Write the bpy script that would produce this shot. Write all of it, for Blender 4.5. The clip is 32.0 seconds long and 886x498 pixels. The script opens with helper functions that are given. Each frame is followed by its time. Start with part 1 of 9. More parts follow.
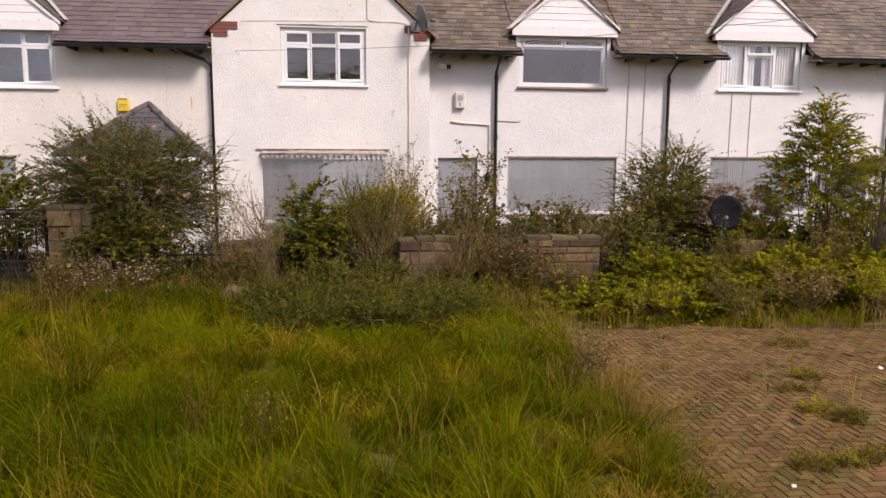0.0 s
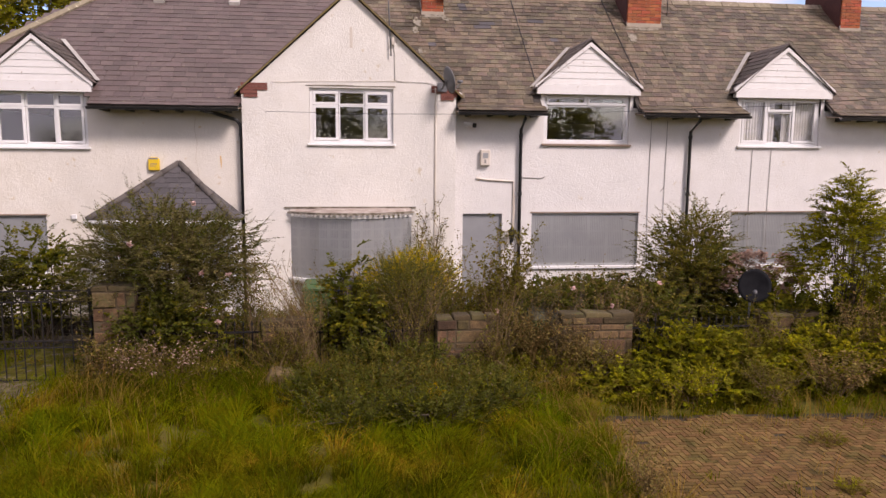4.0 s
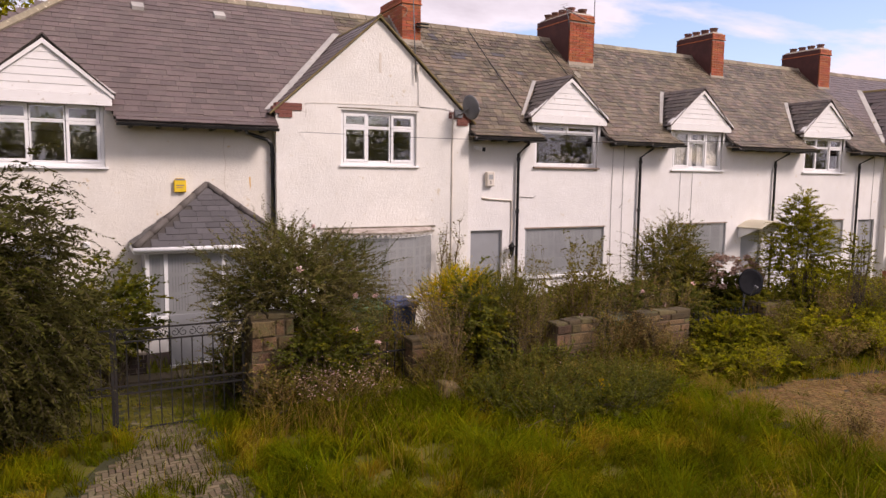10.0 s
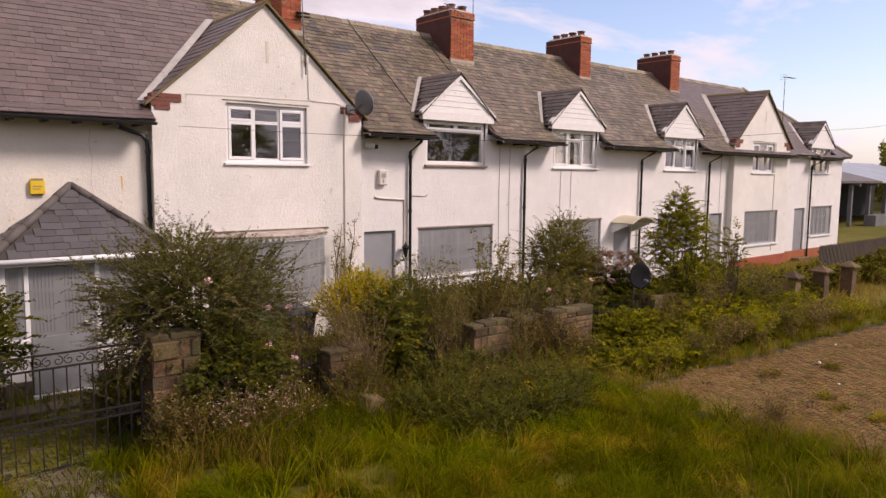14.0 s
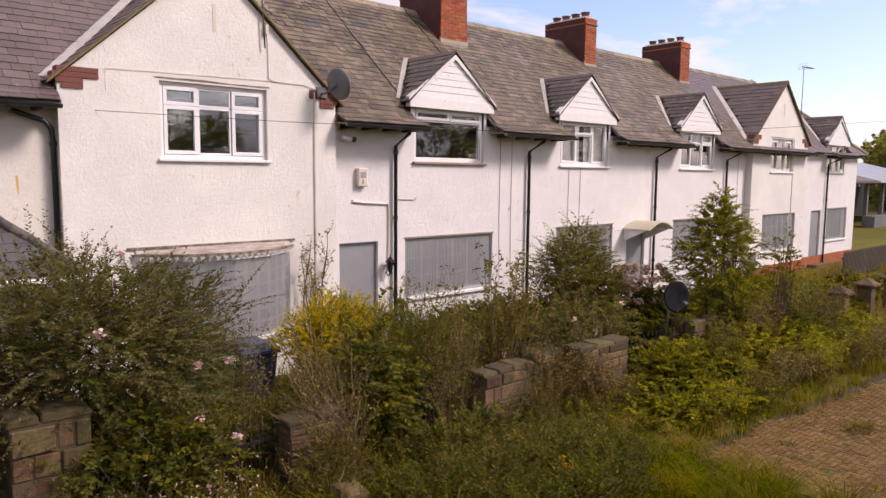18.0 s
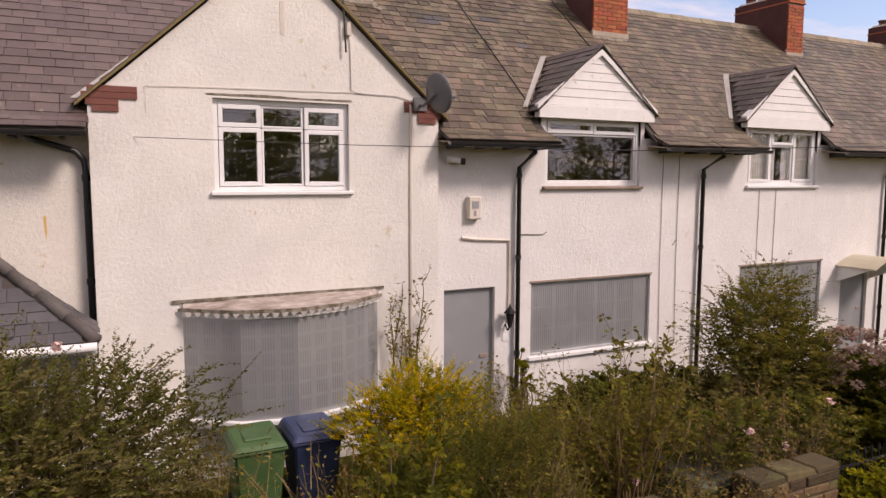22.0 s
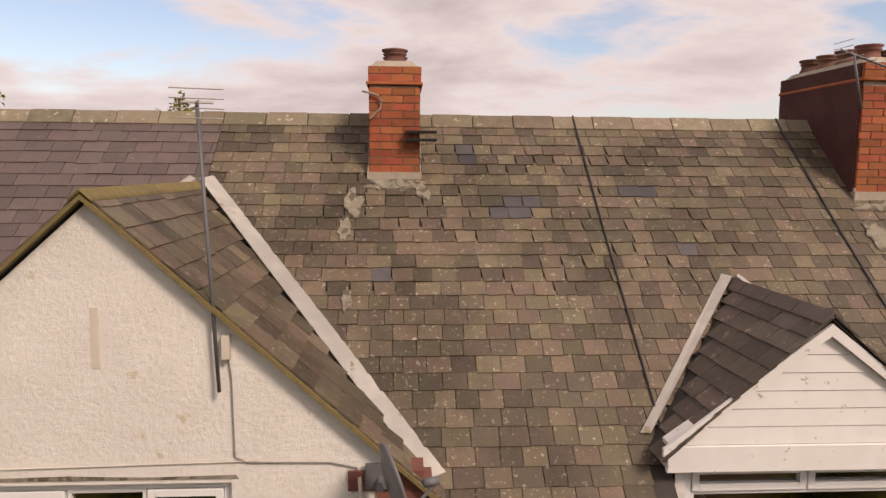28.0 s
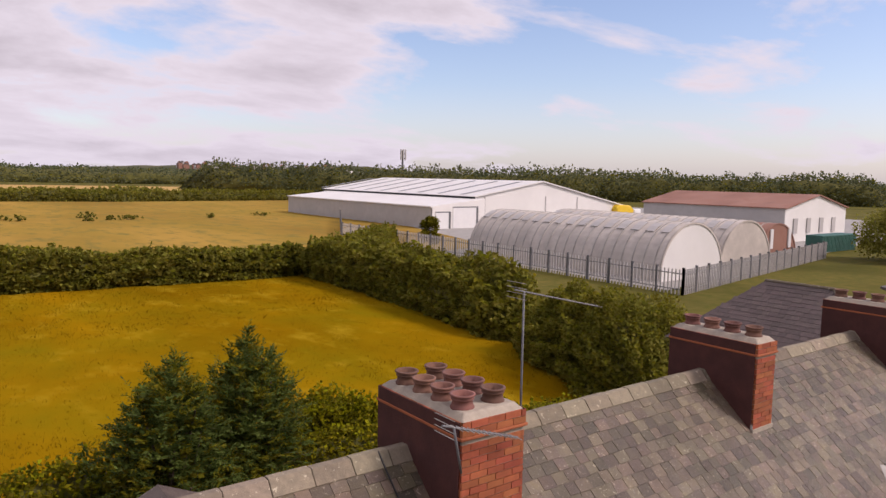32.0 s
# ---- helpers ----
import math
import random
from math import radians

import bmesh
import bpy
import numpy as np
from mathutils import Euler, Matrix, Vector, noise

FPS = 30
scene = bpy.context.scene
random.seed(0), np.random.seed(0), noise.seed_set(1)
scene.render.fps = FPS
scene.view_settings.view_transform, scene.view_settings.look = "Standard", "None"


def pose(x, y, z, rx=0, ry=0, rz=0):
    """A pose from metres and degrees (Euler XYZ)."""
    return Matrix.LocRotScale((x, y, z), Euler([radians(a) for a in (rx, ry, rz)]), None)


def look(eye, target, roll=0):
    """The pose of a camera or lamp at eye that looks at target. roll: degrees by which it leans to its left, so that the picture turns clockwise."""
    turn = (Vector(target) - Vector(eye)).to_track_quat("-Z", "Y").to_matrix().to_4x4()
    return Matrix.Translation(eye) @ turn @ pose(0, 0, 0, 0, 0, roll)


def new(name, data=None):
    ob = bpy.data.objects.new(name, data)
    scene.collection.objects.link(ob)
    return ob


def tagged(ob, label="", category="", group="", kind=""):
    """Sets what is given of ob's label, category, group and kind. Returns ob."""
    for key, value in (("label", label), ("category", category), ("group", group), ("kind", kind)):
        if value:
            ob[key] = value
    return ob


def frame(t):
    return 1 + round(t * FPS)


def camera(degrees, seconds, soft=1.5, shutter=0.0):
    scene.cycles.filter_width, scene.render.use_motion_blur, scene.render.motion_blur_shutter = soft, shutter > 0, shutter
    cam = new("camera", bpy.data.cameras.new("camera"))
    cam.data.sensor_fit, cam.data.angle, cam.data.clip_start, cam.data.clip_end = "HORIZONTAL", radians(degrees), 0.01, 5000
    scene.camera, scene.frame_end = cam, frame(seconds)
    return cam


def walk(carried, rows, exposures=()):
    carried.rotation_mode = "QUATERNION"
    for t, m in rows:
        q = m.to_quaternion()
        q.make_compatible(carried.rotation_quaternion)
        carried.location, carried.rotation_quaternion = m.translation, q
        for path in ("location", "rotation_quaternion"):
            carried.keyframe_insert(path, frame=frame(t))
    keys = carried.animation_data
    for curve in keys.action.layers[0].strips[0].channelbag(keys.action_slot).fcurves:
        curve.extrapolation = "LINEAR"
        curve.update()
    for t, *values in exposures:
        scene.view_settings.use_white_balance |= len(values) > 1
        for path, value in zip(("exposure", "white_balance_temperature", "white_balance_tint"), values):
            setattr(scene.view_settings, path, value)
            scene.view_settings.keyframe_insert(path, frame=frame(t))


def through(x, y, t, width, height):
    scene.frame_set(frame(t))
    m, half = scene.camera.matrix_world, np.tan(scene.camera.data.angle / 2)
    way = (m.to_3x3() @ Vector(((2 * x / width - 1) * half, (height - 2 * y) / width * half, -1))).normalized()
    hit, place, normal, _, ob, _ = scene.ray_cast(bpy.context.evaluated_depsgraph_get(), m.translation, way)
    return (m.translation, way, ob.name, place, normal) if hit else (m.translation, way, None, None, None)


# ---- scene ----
cam = camera(64.6, 32.0, soft=1.45)
METRES, EYE, TILT, LEAN, TURN = 26.5, 2.21, 0.0, 0.0, -6.6
ROWS = [
    (0.0, 0.0, 0.0, 0.0, 0.04, -7.61, -0.27),
    (0.5, -0.0003, 0.0005, 0.0082, 0.02, -7.62, -0.31),
    (1.0, -0.0007, 0.0, 0.0172, 0.02, -7.62, -0.33),
    (1.5, -0.0014, -0.0002, 0.0265, -0.0, -7.61, -0.37),
    (2.0, -0.0017, -0.0005, 0.0353, -0.02, -7.58, -0.42),
    (2.5, -0.002, -0.0006, 0.0418, -0.05, -7.53, -0.44),
    (4.5, -0.0374, -0.0014, 0.0441, -0.26, -7.47, -0.45),
    (5.0, -0.0559, -0.0015, 0.0443, -0.55, -7.48, -0.46),
    (5.5, -0.0763, -0.0016, 0.0444, -1.06, -7.47, -0.49),
    (6.0, -0.096, -0.0015, 0.0447, -1.77, -7.47, -0.51),
    (6.5, -0.1168, -0.0012, 0.0448, -2.74, -7.46, -0.48),
    (7.0, -0.1386, -0.0008, 0.045, -4.97, -7.48, -0.53),
    (7.5, -0.1597, -0.0004, 0.0452, -7.2, -7.49, -0.58),
    (8.0, -0.1788, 0.0005, 0.0454, -9.33, -7.01, -0.6),
    (8.5, -0.1972, 0.0003, 0.0453, -11.55, -6.19, -0.56),
    (9.0, -0.2156, 0.0017, 0.0454, -13.85, -5.97, -0.58),
    (9.5, -0.2321, 0.0033, 0.0456, -16.9, -5.96, -0.62),
    (10.0, -0.2457, 0.0049, 0.0459, -20.71, -5.95, -0.68),
    (10.5, -0.2569, 0.006, 0.046, -24.67, -5.93, -0.68),
    (11.0, -0.2661, 0.0072, 0.0457, -28.06, -5.91, -0.68),
    (11.5, -0.2732, 0.0085, 0.0459, -31.12, -5.92, -0.71),
    (12.0, -0.2779, 0.01, 0.0458, -33.07, -5.93, -0.67),
    (12.5, -0.2799, 0.0147, 0.0459, -33.2, -5.96, -0.63),
    (13.0, -0.2792, 0.022, 0.0459, -33.19, -5.99, -0.61),
    (13.5, -0.2764, 0.0311, 0.0463, -33.18, -6.02, -0.6),
    (14.0, -0.2715, 0.0427, 0.0464, -33.17, -6.03, -0.56),
    (14.5, -0.2657, 0.055, 0.0467, -33.16, -6.05, -0.55),
    (16.5, -0.2402, 0.1027, 0.0464, -33.85, -6.05, -0.55),
    (17.0, -0.2339, 0.1148, 0.0462, -34.73, -6.03, -0.56),
    (17.5, -0.2279, 0.1261, 0.0459, -34.95, -6.02, -0.53),
    (18.0, -0.2216, 0.1375, 0.0457, -34.94, -6.01, -0.52),
    (18.5, -0.2152, 0.1486, 0.0455, -34.93, -6.01, -0.5),
    (19.0, -0.2084, 0.1595, 0.0452, -34.91, -5.99, -0.48),
    (19.5, -0.2005, 0.1691, 0.0451, -34.88, -5.98, -0.47),
    (20.0, -0.1896, 0.1783, 0.0448, -34.32, -5.95, -0.42),
    (20.5, -0.1767, 0.1868, 0.0476, -32.36, -5.93, -0.36),
    (21.0, -0.1639, 0.1945, 0.0524, -27.86, -5.89, -0.24),
    (21.5, -0.1499, 0.2021, 0.0574, -22.97, -5.89, -0.2),
    (22.0, -0.1364, 0.2104, 0.0607, -19.92, -5.85, -0.17),
    (22.5, -0.1235, 0.2192, 0.0629, -16.99, -5.83, -0.13),
    (23.0, -0.1108, 0.2275, 0.0651, -14.03, -5.79, -0.14),
    (23.5, -0.0982, 0.2371, 0.0674, -10.38, -5.79, -0.14),
    (24.0, -0.0857, 0.2486, 0.0697, -6.72, -5.81, -0.14),
    (24.5, -0.0725, 0.2633, 0.0758, -3.23, -5.85, -0.14),
    (26.5, -0.0187, 0.3368, 0.1191, 3.35, -6.23, -0.39),
    (27.0, -0.0089, 0.3557, 0.1375, 3.3, -6.28, -0.4),
    (27.5, -0.0017, 0.3727, 0.1562, 3.29, -6.38, -0.43),
    (28.0, 0.0028, 0.3885, 0.177, 3.19, -6.51, -0.53),
    (28.5, 0.0059, 0.4025, 0.1965, 3.19, -6.43, -0.6),
    (29.0, 0.0082, 0.4168, 0.217, 3.19, -6.26, -0.61),
    (29.5, 0.0094, 0.4314, 0.2385, 2.59, -6.27, -0.73),
    (30.0, 0.0099, 0.4456, 0.2597, -0.22, -6.24, -0.84),
    (30.5, 0.0118, 0.4538, 0.2778, -4.59, -6.18, -0.96),
    (31.0, 0.0137, 0.4567, 0.292, -11.29, -6.07, -1.08),
    (31.5, 0.0134, 0.4585, 0.3025, -20.71, -5.9, -1.18),
    (32.0, 0.0129, 0.4569, 0.3123, -30.15, -5.77, -1.17),
]
walk(cam, [(t, pose(0, 0, EYE, TILT, LEAN, TURN) @ pose(METRES * x, METRES * y, METRES * z, 90 + pitch, roll, yaw)) for t, x, y, z, yaw, pitch, roll in ROWS],
     exposures=[(0.0, 0.86, 6400, 24), (2.0, 0.74, 6480, 27), (6.0, 0.75, 6580, 28), (9.0, 0.78, 6600, 27), (13.0, 0.66, 6840, 28), (14.0, 0.67, 6790, 28), (17.0, 0.77, 6620, 28), (20.0, 0.81, 6410, 28), (22.0, 0.62, 6860, 27), (24.0, 0.44, 7650, 25), (27.0, 0.40, 7760, 23), (28.0, 0.40, 7580, 23), (29.0, 0.36, 7430, 23), (30.0, 0.36, 7050, 24), (31.0, 0.39, 6760, 25), (32.0, 0.41, 6540, 26)])

# ---- sky and sun ----
SUN_ELEV, SUN_AZ = 42.0, 140.0   # azimuth clockwise from +y
world = bpy.data.worlds.new("sky")
scene.world = world
world.use_nodes = True
wt = world.node_tree
wt.nodes.clear()


def wnode(kind, **values):
    n = wt.nodes.new(kind)
    for k, v in values.items():
        n.inputs[k].default_value = v
    return n


sky = wt.nodes.new("ShaderNodeTexSky")
sky.sky_type = "NISHITA"
sky.sun_disc = False
sky.sun_elevation, sky.sun_rotation = radians(SUN_ELEV), radians(SUN_AZ)
sky.air_density, sky.dust_density, sky.ozone_density = 1.0, 1.2, 1.5
tc = wt.nodes.new("ShaderNodeTexCoord")
sep = wt.nodes.new("ShaderNodeSeparateXYZ")
wt.links.new(tc.outputs["Generated"], sep.inputs[0])
lift = wt.nodes.new("ShaderNodeMath")
lift.operation = "MAXIMUM"
lift.inputs[1].default_value = 0.0
wt.links.new(sep.outputs[2], lift.inputs[0])
lift2 = wt.nodes.new("ShaderNodeMath")
lift2.inputs[1].default_value = 0.22
wt.links.new(lift.outputs[0], lift2.inputs[0])
inv = wt.nodes.new("ShaderNodeMath")
inv.operation = "DIVIDE"
inv.inputs[0].default_value = 1.0
wt.links.new(lift2.outputs[0], inv.inputs[1])
flat = wt.nodes.new("ShaderNodeVectorMath")
flat.operation = "SCALE"
wt.links.new(tc.outputs["Generated"], flat.inputs[0])
wt.links.new(inv.outputs[0], flat.inputs["Scale"])
shift = wt.nodes.new("ShaderNodeMapping")
shift.inputs["Location"].default_value = (3.3, 0.4, 0)
shift.inputs["Scale"].default_value = (1, 1.25, 0.0)
wt.links.new(flat.outputs[0], shift.inputs[0])
puff = wnode("ShaderNodeTexNoise", Scale=1.05, Detail=9.0, Roughness=0.58, Distortion=0.2)
wt.links.new(shift.outputs[0], puff.inputs["Vector"])
# the sky clears towards the east
east = wt.nodes.new("ShaderNodeVectorMath")
east.operation = "DOT_PRODUCT"
east.inputs[1].default_value = (0.96, 0.28, 0.0)
wt.links.new(tc.outputs["Generated"], east.inputs[0])
clear = wt.nodes.new("ShaderNodeMapRange")
clear.inputs["From Min"].default_value, clear.inputs["From Max"].default_value = 0.62, 1.0
clear.inputs["To Min"].default_value, clear.inputs["To Max"].default_value = 0.0, 0.18
wt.links.new(east.outputs["Value"], clear.inputs["Value"])
thick = wt.nodes.new("ShaderNodeMath")
thick.operation = "SUBTRACT"
wt.links.new(puff.outputs["Fac"], thick.inputs[0])
wt.links.new(clear.outputs[0], thick.inputs[1])
cover = wt.nodes.new("ShaderNodeValToRGB")
cover.color_ramp.elements[0].position, cover.color_ramp.elements[1].position = 0.385, 0.49
wt.links.new(thick.outputs[0], cover.inputs[0])
tone = wt.nodes.new("ShaderNodeValToRGB")
tone.color_ramp.elements[0].position, tone.color_ramp.elements[1].position = 0.48, 0.66
tone.color_ramp.elements[0].color = (0.57, 0.56, 0.585, 1)
tone.color_ramp.elements[1].color = (0.40, 0.385, 0.405, 1)
wt.links.new(thick.outputs[0], tone.inputs[0])
dim = wt.nodes.new("ShaderNodeVectorMath")
dim.operation = "SCALE"
dim.inputs["Scale"].default_value = 0.125
wt.links.new(sky.outputs[0], dim.inputs[0])
both = wt.nodes.new("ShaderNodeMix")
both.data_type = "RGBA"
wt.links.new(cover.outputs[0], both.inputs[0])
wt.links.new(dim.outputs[0], both.inputs[6])
wt.links.new(tone.outputs[0], both.inputs[7])
bg = wt.nodes.new("ShaderNodeBackground")
bg.inputs["Strength"].default_value = 1.0
low_air = wt.nodes.new("ShaderNodeMapRange")
low_air.inputs["From Min"].default_value, low_air.inputs["From Max"].default_value = 0.0, 0.13
low_air.inputs["To Min"].default_value, low_air.inputs["To Max"].default_value = 0.42, 0.0
wt.links.new(lift.outputs[0], low_air.inputs["Value"])
air = wt.nodes.new("ShaderNodeMix")
air.data_type = "RGBA"
air.inputs[7].default_value = (0.55, 0.545, 0.59, 1)
wt.links.new(low_air.outputs[0], air.inputs[0])
wt.links.new(both.outputs[2], air.inputs[6])
wt.links.new(air.outputs[2], bg.inputs[0])
wo = wt.nodes.new("ShaderNodeOutputWorld")
wt.links.new(bg.outputs[0], wo.inputs[0])

sun_data = bpy.data.lights.new("sun", "SUN")
sun_data.energy, sun_data.angle, sun_data.color = 2.4, radians(14), (1.0, 0.93, 0.84)
sun = new("sun", sun_data)
_a, _e = radians(SUN_AZ), radians(SUN_ELEV)
sun.matrix_world = look((0, 0, 30), (-math.sin(_a) * math.cos(_e), -math.cos(_a) * math.cos(_e), 30 - math.sin(_e)))

# ---- tools ----
rng = np.random.default_rng(7)


class Geo:
    """Collects vertices and faces of one mesh."""

    def __init__(self):
        self.v, self.f = [], []

    def add(self, v, f):
        n = len(self.v)
        self.v += [tuple(p) for p in v]
        self.f += [tuple(i + n for i in q) for q in f]
        return self

    def box(self, x0, y0, z0, x1, y1, z1):
        v = [(x, y, z) for z in (z0, z1) for y in (y0, y1) for x in (x0, x1)]
        return self.add(v, [(0, 2, 3, 1), (4, 5, 7, 6), (0, 1, 5, 4), (2, 6, 7, 3), (0, 4, 6, 2), (1, 3, 7, 5)])

    def prism(self, pts, axis, a, b):
        """A polygon of (x, z), (y, z) or (x, y) drawn out along y, x or z from a to b."""
        put = {"y": lambda p, d: (p[0], d, p[1]), "x": lambda p, d: (d, p[0], p[1]), "z": lambda p, d: (p[0], p[1], d)}[axis]
        n = len(pts)
        v = [put(p, a) for p in pts] + [put(p, b) for p in pts]
        f = [tuple(range(n)), tuple(range(2 * n - 1, n - 1, -1))]
        f += [(i, i + n, (i + 1) % n + n, (i + 1) % n) for i in range(n)]
        return self.add(v, f)

    def hexa(self, low, high):
        """A solid between two four-cornered faces."""
        return self.add(list(low) + list(high), [(3, 2, 1, 0), (4, 5, 6, 7), (0, 1, 5, 4), (1, 2, 6, 5), (2, 3, 7, 6), (3, 0, 4, 7)])

    def tube(self, path, r, n=8, r1=None):
        path = [Vector(p) for p in path]
        r1 = r if r1 is None else r1
        rings, m = [], len(path)
        for i, p in enumerate(path):
            d = (path[min(i + 1, m - 1)] - path[max(i - 1, 0)]).normalized()
            a = d.orthogonal().normalized() if abs(d.z) > 0.95 else d.cross(Vector((0, 0, 1))).normalized()
            b = d.cross(a)
            q = r + (r1 - r) * i / max(m - 1, 1)
            rings.append([p + q * (math.cos(t) * a + math.sin(t) * b) for t in [2 * math.pi * k / n for k in range(n)]])
        v = [p for ring in rings for p in ring]
        f = [(i * n + k, i * n + (k + 1) % n, (i + 1) * n + (k + 1) % n, (i + 1) * n + k) for i in range(m - 1) for k in range(n)]
        f += [tuple(range(n - 1, -1, -1)), tuple(range((m - 1) * n, m * n))]
        return self.add(v, f)

    def lathe(self, prof, cx, cy, n=16, cz=0.0):
        v = [(cx + r * math.cos(2 * math.pi * k / n), cy + r * math.sin(2 * math.pi * k / n), cz + z) for r, z in prof for k in range(n)]
        m = len(prof)
        f = [(i * n + k, i * n + (k + 1) % n, (i + 1) * n + (k + 1) % n, (i + 1) * n + k) for i in range(m - 1) for k in range(n)]
        f += [tuple(range(n - 1, -1, -1)), tuple(range((m - 1) * n, m * n))]
        return self.add(v, f)


BASE = {}


def mesh_of(name, geo, material, smooth=False, bevel=0.0):
    me = bpy.data.meshes.new(name)
    me.from_pydata(geo.v, [], geo.f)
    if bevel:
        bm = bmesh.new()
        bm.from_mesh(me)
        bmesh.ops.remove_doubles(bm, verts=bm.verts, dist=0.0005)
        bmesh.ops.bevel(bm, geom=bm.edges, offset=bevel, segments=1, affect="EDGES", clamp_overlap=True)
        bm.to_mesh(me)
        bm.free()
    if smooth:
        me.polygons.foreach_set("use_smooth", [True] * len(me.polygons))
    me.materials.append(material)
    return me


def hang(ob, parent):
    if parent is not None:
        ob.parent = parent
        if parent.name in BASE:
            ob.matrix_parent_inverse = Matrix.Translation(-BASE[parent.name])
    return ob


def part(name, geo, material, parent=None, label="", smooth=False, bevel=0.0):
    ob = new(name, mesh_of(name, geo, material, smooth, bevel))
    hang(ob, parent)
    return tagged(ob, label) if label else ob


def thing(name, at, label, category, group="", kind=""):
    ob = new(name)
    ob.location = at
    ob.empty_display_size = 0.2
    BASE[ob.name] = Vector(at)
    return tagged(ob, label, category, group, kind)


def array_mesh(name, verts, sizes, material, smooth=False):
    """A mesh from an array of vertices; sizes: the corner count of every face, its vertices in order."""
    me = bpy.data.meshes.new(name)
    verts = np.asarray(verts, dtype=np.float32).reshape(-1, 3)
    me.vertices.add(len(verts))
    me.vertices.foreach_set("co", verts.ravel())
    sizes = np.asarray(sizes, dtype=np.int32)
    total = int(sizes.sum())
    me.loops.add(total)
    me.polygons.add(len(sizes))
    me.loops.foreach_set("vertex_index", np.arange(total, dtype=np.int32))
    starts = np.zeros(len(sizes), dtype=np.int32)
    starts[1:] = np.cumsum(sizes)[:-1]
    me.polygons.foreach_set("loop_start", starts)
    me.polygons.foreach_set("loop_total", sizes)
    me.update(calc_edges=True)
    if smooth:
        me.polygons.foreach_set("use_smooth", [True] * len(sizes))
    me.materials.append(material)
    return me


def leaf_mesh(name, pts, size, material, wide=0.55, droop=0.0, seed=1, outward=None):
    """Pointed leaves, one four-cornered face each, round the given points."""
    g = np.random.default_rng(seed)
    n = len(pts)
    d = g.normal(size=(n, 3))
    if outward is not None:
        d = d * 0.8 + outward
    d[:, 2] = d[:, 2] * 0.55 - droop
    d /= np.linalg.norm(d, axis=1)[:, None] + 1e-6
    e = g.normal(size=(n, 3))
    e[:, 2] *= 0.35
    e -= (e * d).sum(1)[:, None] * d
    e /= np.linalg.norm(e, axis=1)[:, None] + 1e-6
    s = (size * g.uniform(0.6, 1.35, n))[:, None]
    a, b = pts - d * s * 0.5, pts + d * s * 0.5
    mid = pts - d * s * 0.05
    nrm = np.cross(d, e) * s * 0.1
    v = np.stack([a, mid + e * s * wide * 0.5 + nrm, b, mid - e * s * wide * 0.5 + nrm], axis=1)
    return array_mesh(name, v, np.full(n, 4), material)


def blade_mesh(name, base, height, width, material, lean=0.35, seed=1, away=None, arch=0.0, shade=None):
    """Grass blades that taper and bend over."""
    g = np.random.default_rng(seed)
    n = len(base)
    h = np.asarray(height).reshape(-1, 1)
    az = g.uniform(0, 2 * np.pi, n)
    side = np.stack([np.cos(az), np.sin(az), np.zeros(n)], 1)
    az2 = g.uniform(0, 2 * np.pi, n)
    to = np.stack([np.cos(az2), np.sin(az2), np.zeros(n)], 1) if away is None else away
    to = to * (g.uniform(0.1, 1.0, n)[:, None] * lean * 2)
    up = np.array([0, 0, 1.0])
    w = (width * g.uniform(0.6, 1.4, n))[:, None] * side
    p0 = base
    p1 = base + h * 0.5 * up + to * h * 0.22
    p2 = base + h * ((0.86 - 0.1 * arch) * up) + to * h * 0.65
    p3 = base + h * ((0.98 - 0.45 * arch) * up) + to * h * 1.05
    v = np.stack([p0 - w, p0 + w, p1 + w * 0.8, p1 - w * 0.8,
                  p1 - w * 0.8, p1 + w * 0.8, p2 + w * 0.5, p2 - w * 0.5,
                  p2 - w * 0.5, p2 + w * 0.5, p3], axis=1)
    me = array_mesh(name, v, np.tile([4, 4, 3], n), material)
    tag = me.attributes.new("tone", "FLOAT", "POINT")
    tag.data.foreach_set("value", np.repeat(g.uniform(0, 1, n) if shade is None else np.clip(0.35 * g.uniform(0, 1, n) + 0.65 * shade, 0, 1), 11).astype(np.float32))
    return me


def clumped(n, centres, radius, seed=1, flat=1.0):
    g = np.random.default_rng(seed)
    k = g.integers(0, len(centres), n)
    d = g.normal(size=(n, 3))
    d /= np.linalg.norm(d, axis=1)[:, None]
    d *= (g.uniform(0, 1, n) ** 0.45)[:, None]
    d[:, 2] *= flat
    r = np.asarray(radius)
    r = r[k] if r.ndim else np.full(n, float(r))
    return centres[k] + d * r[:, None], d

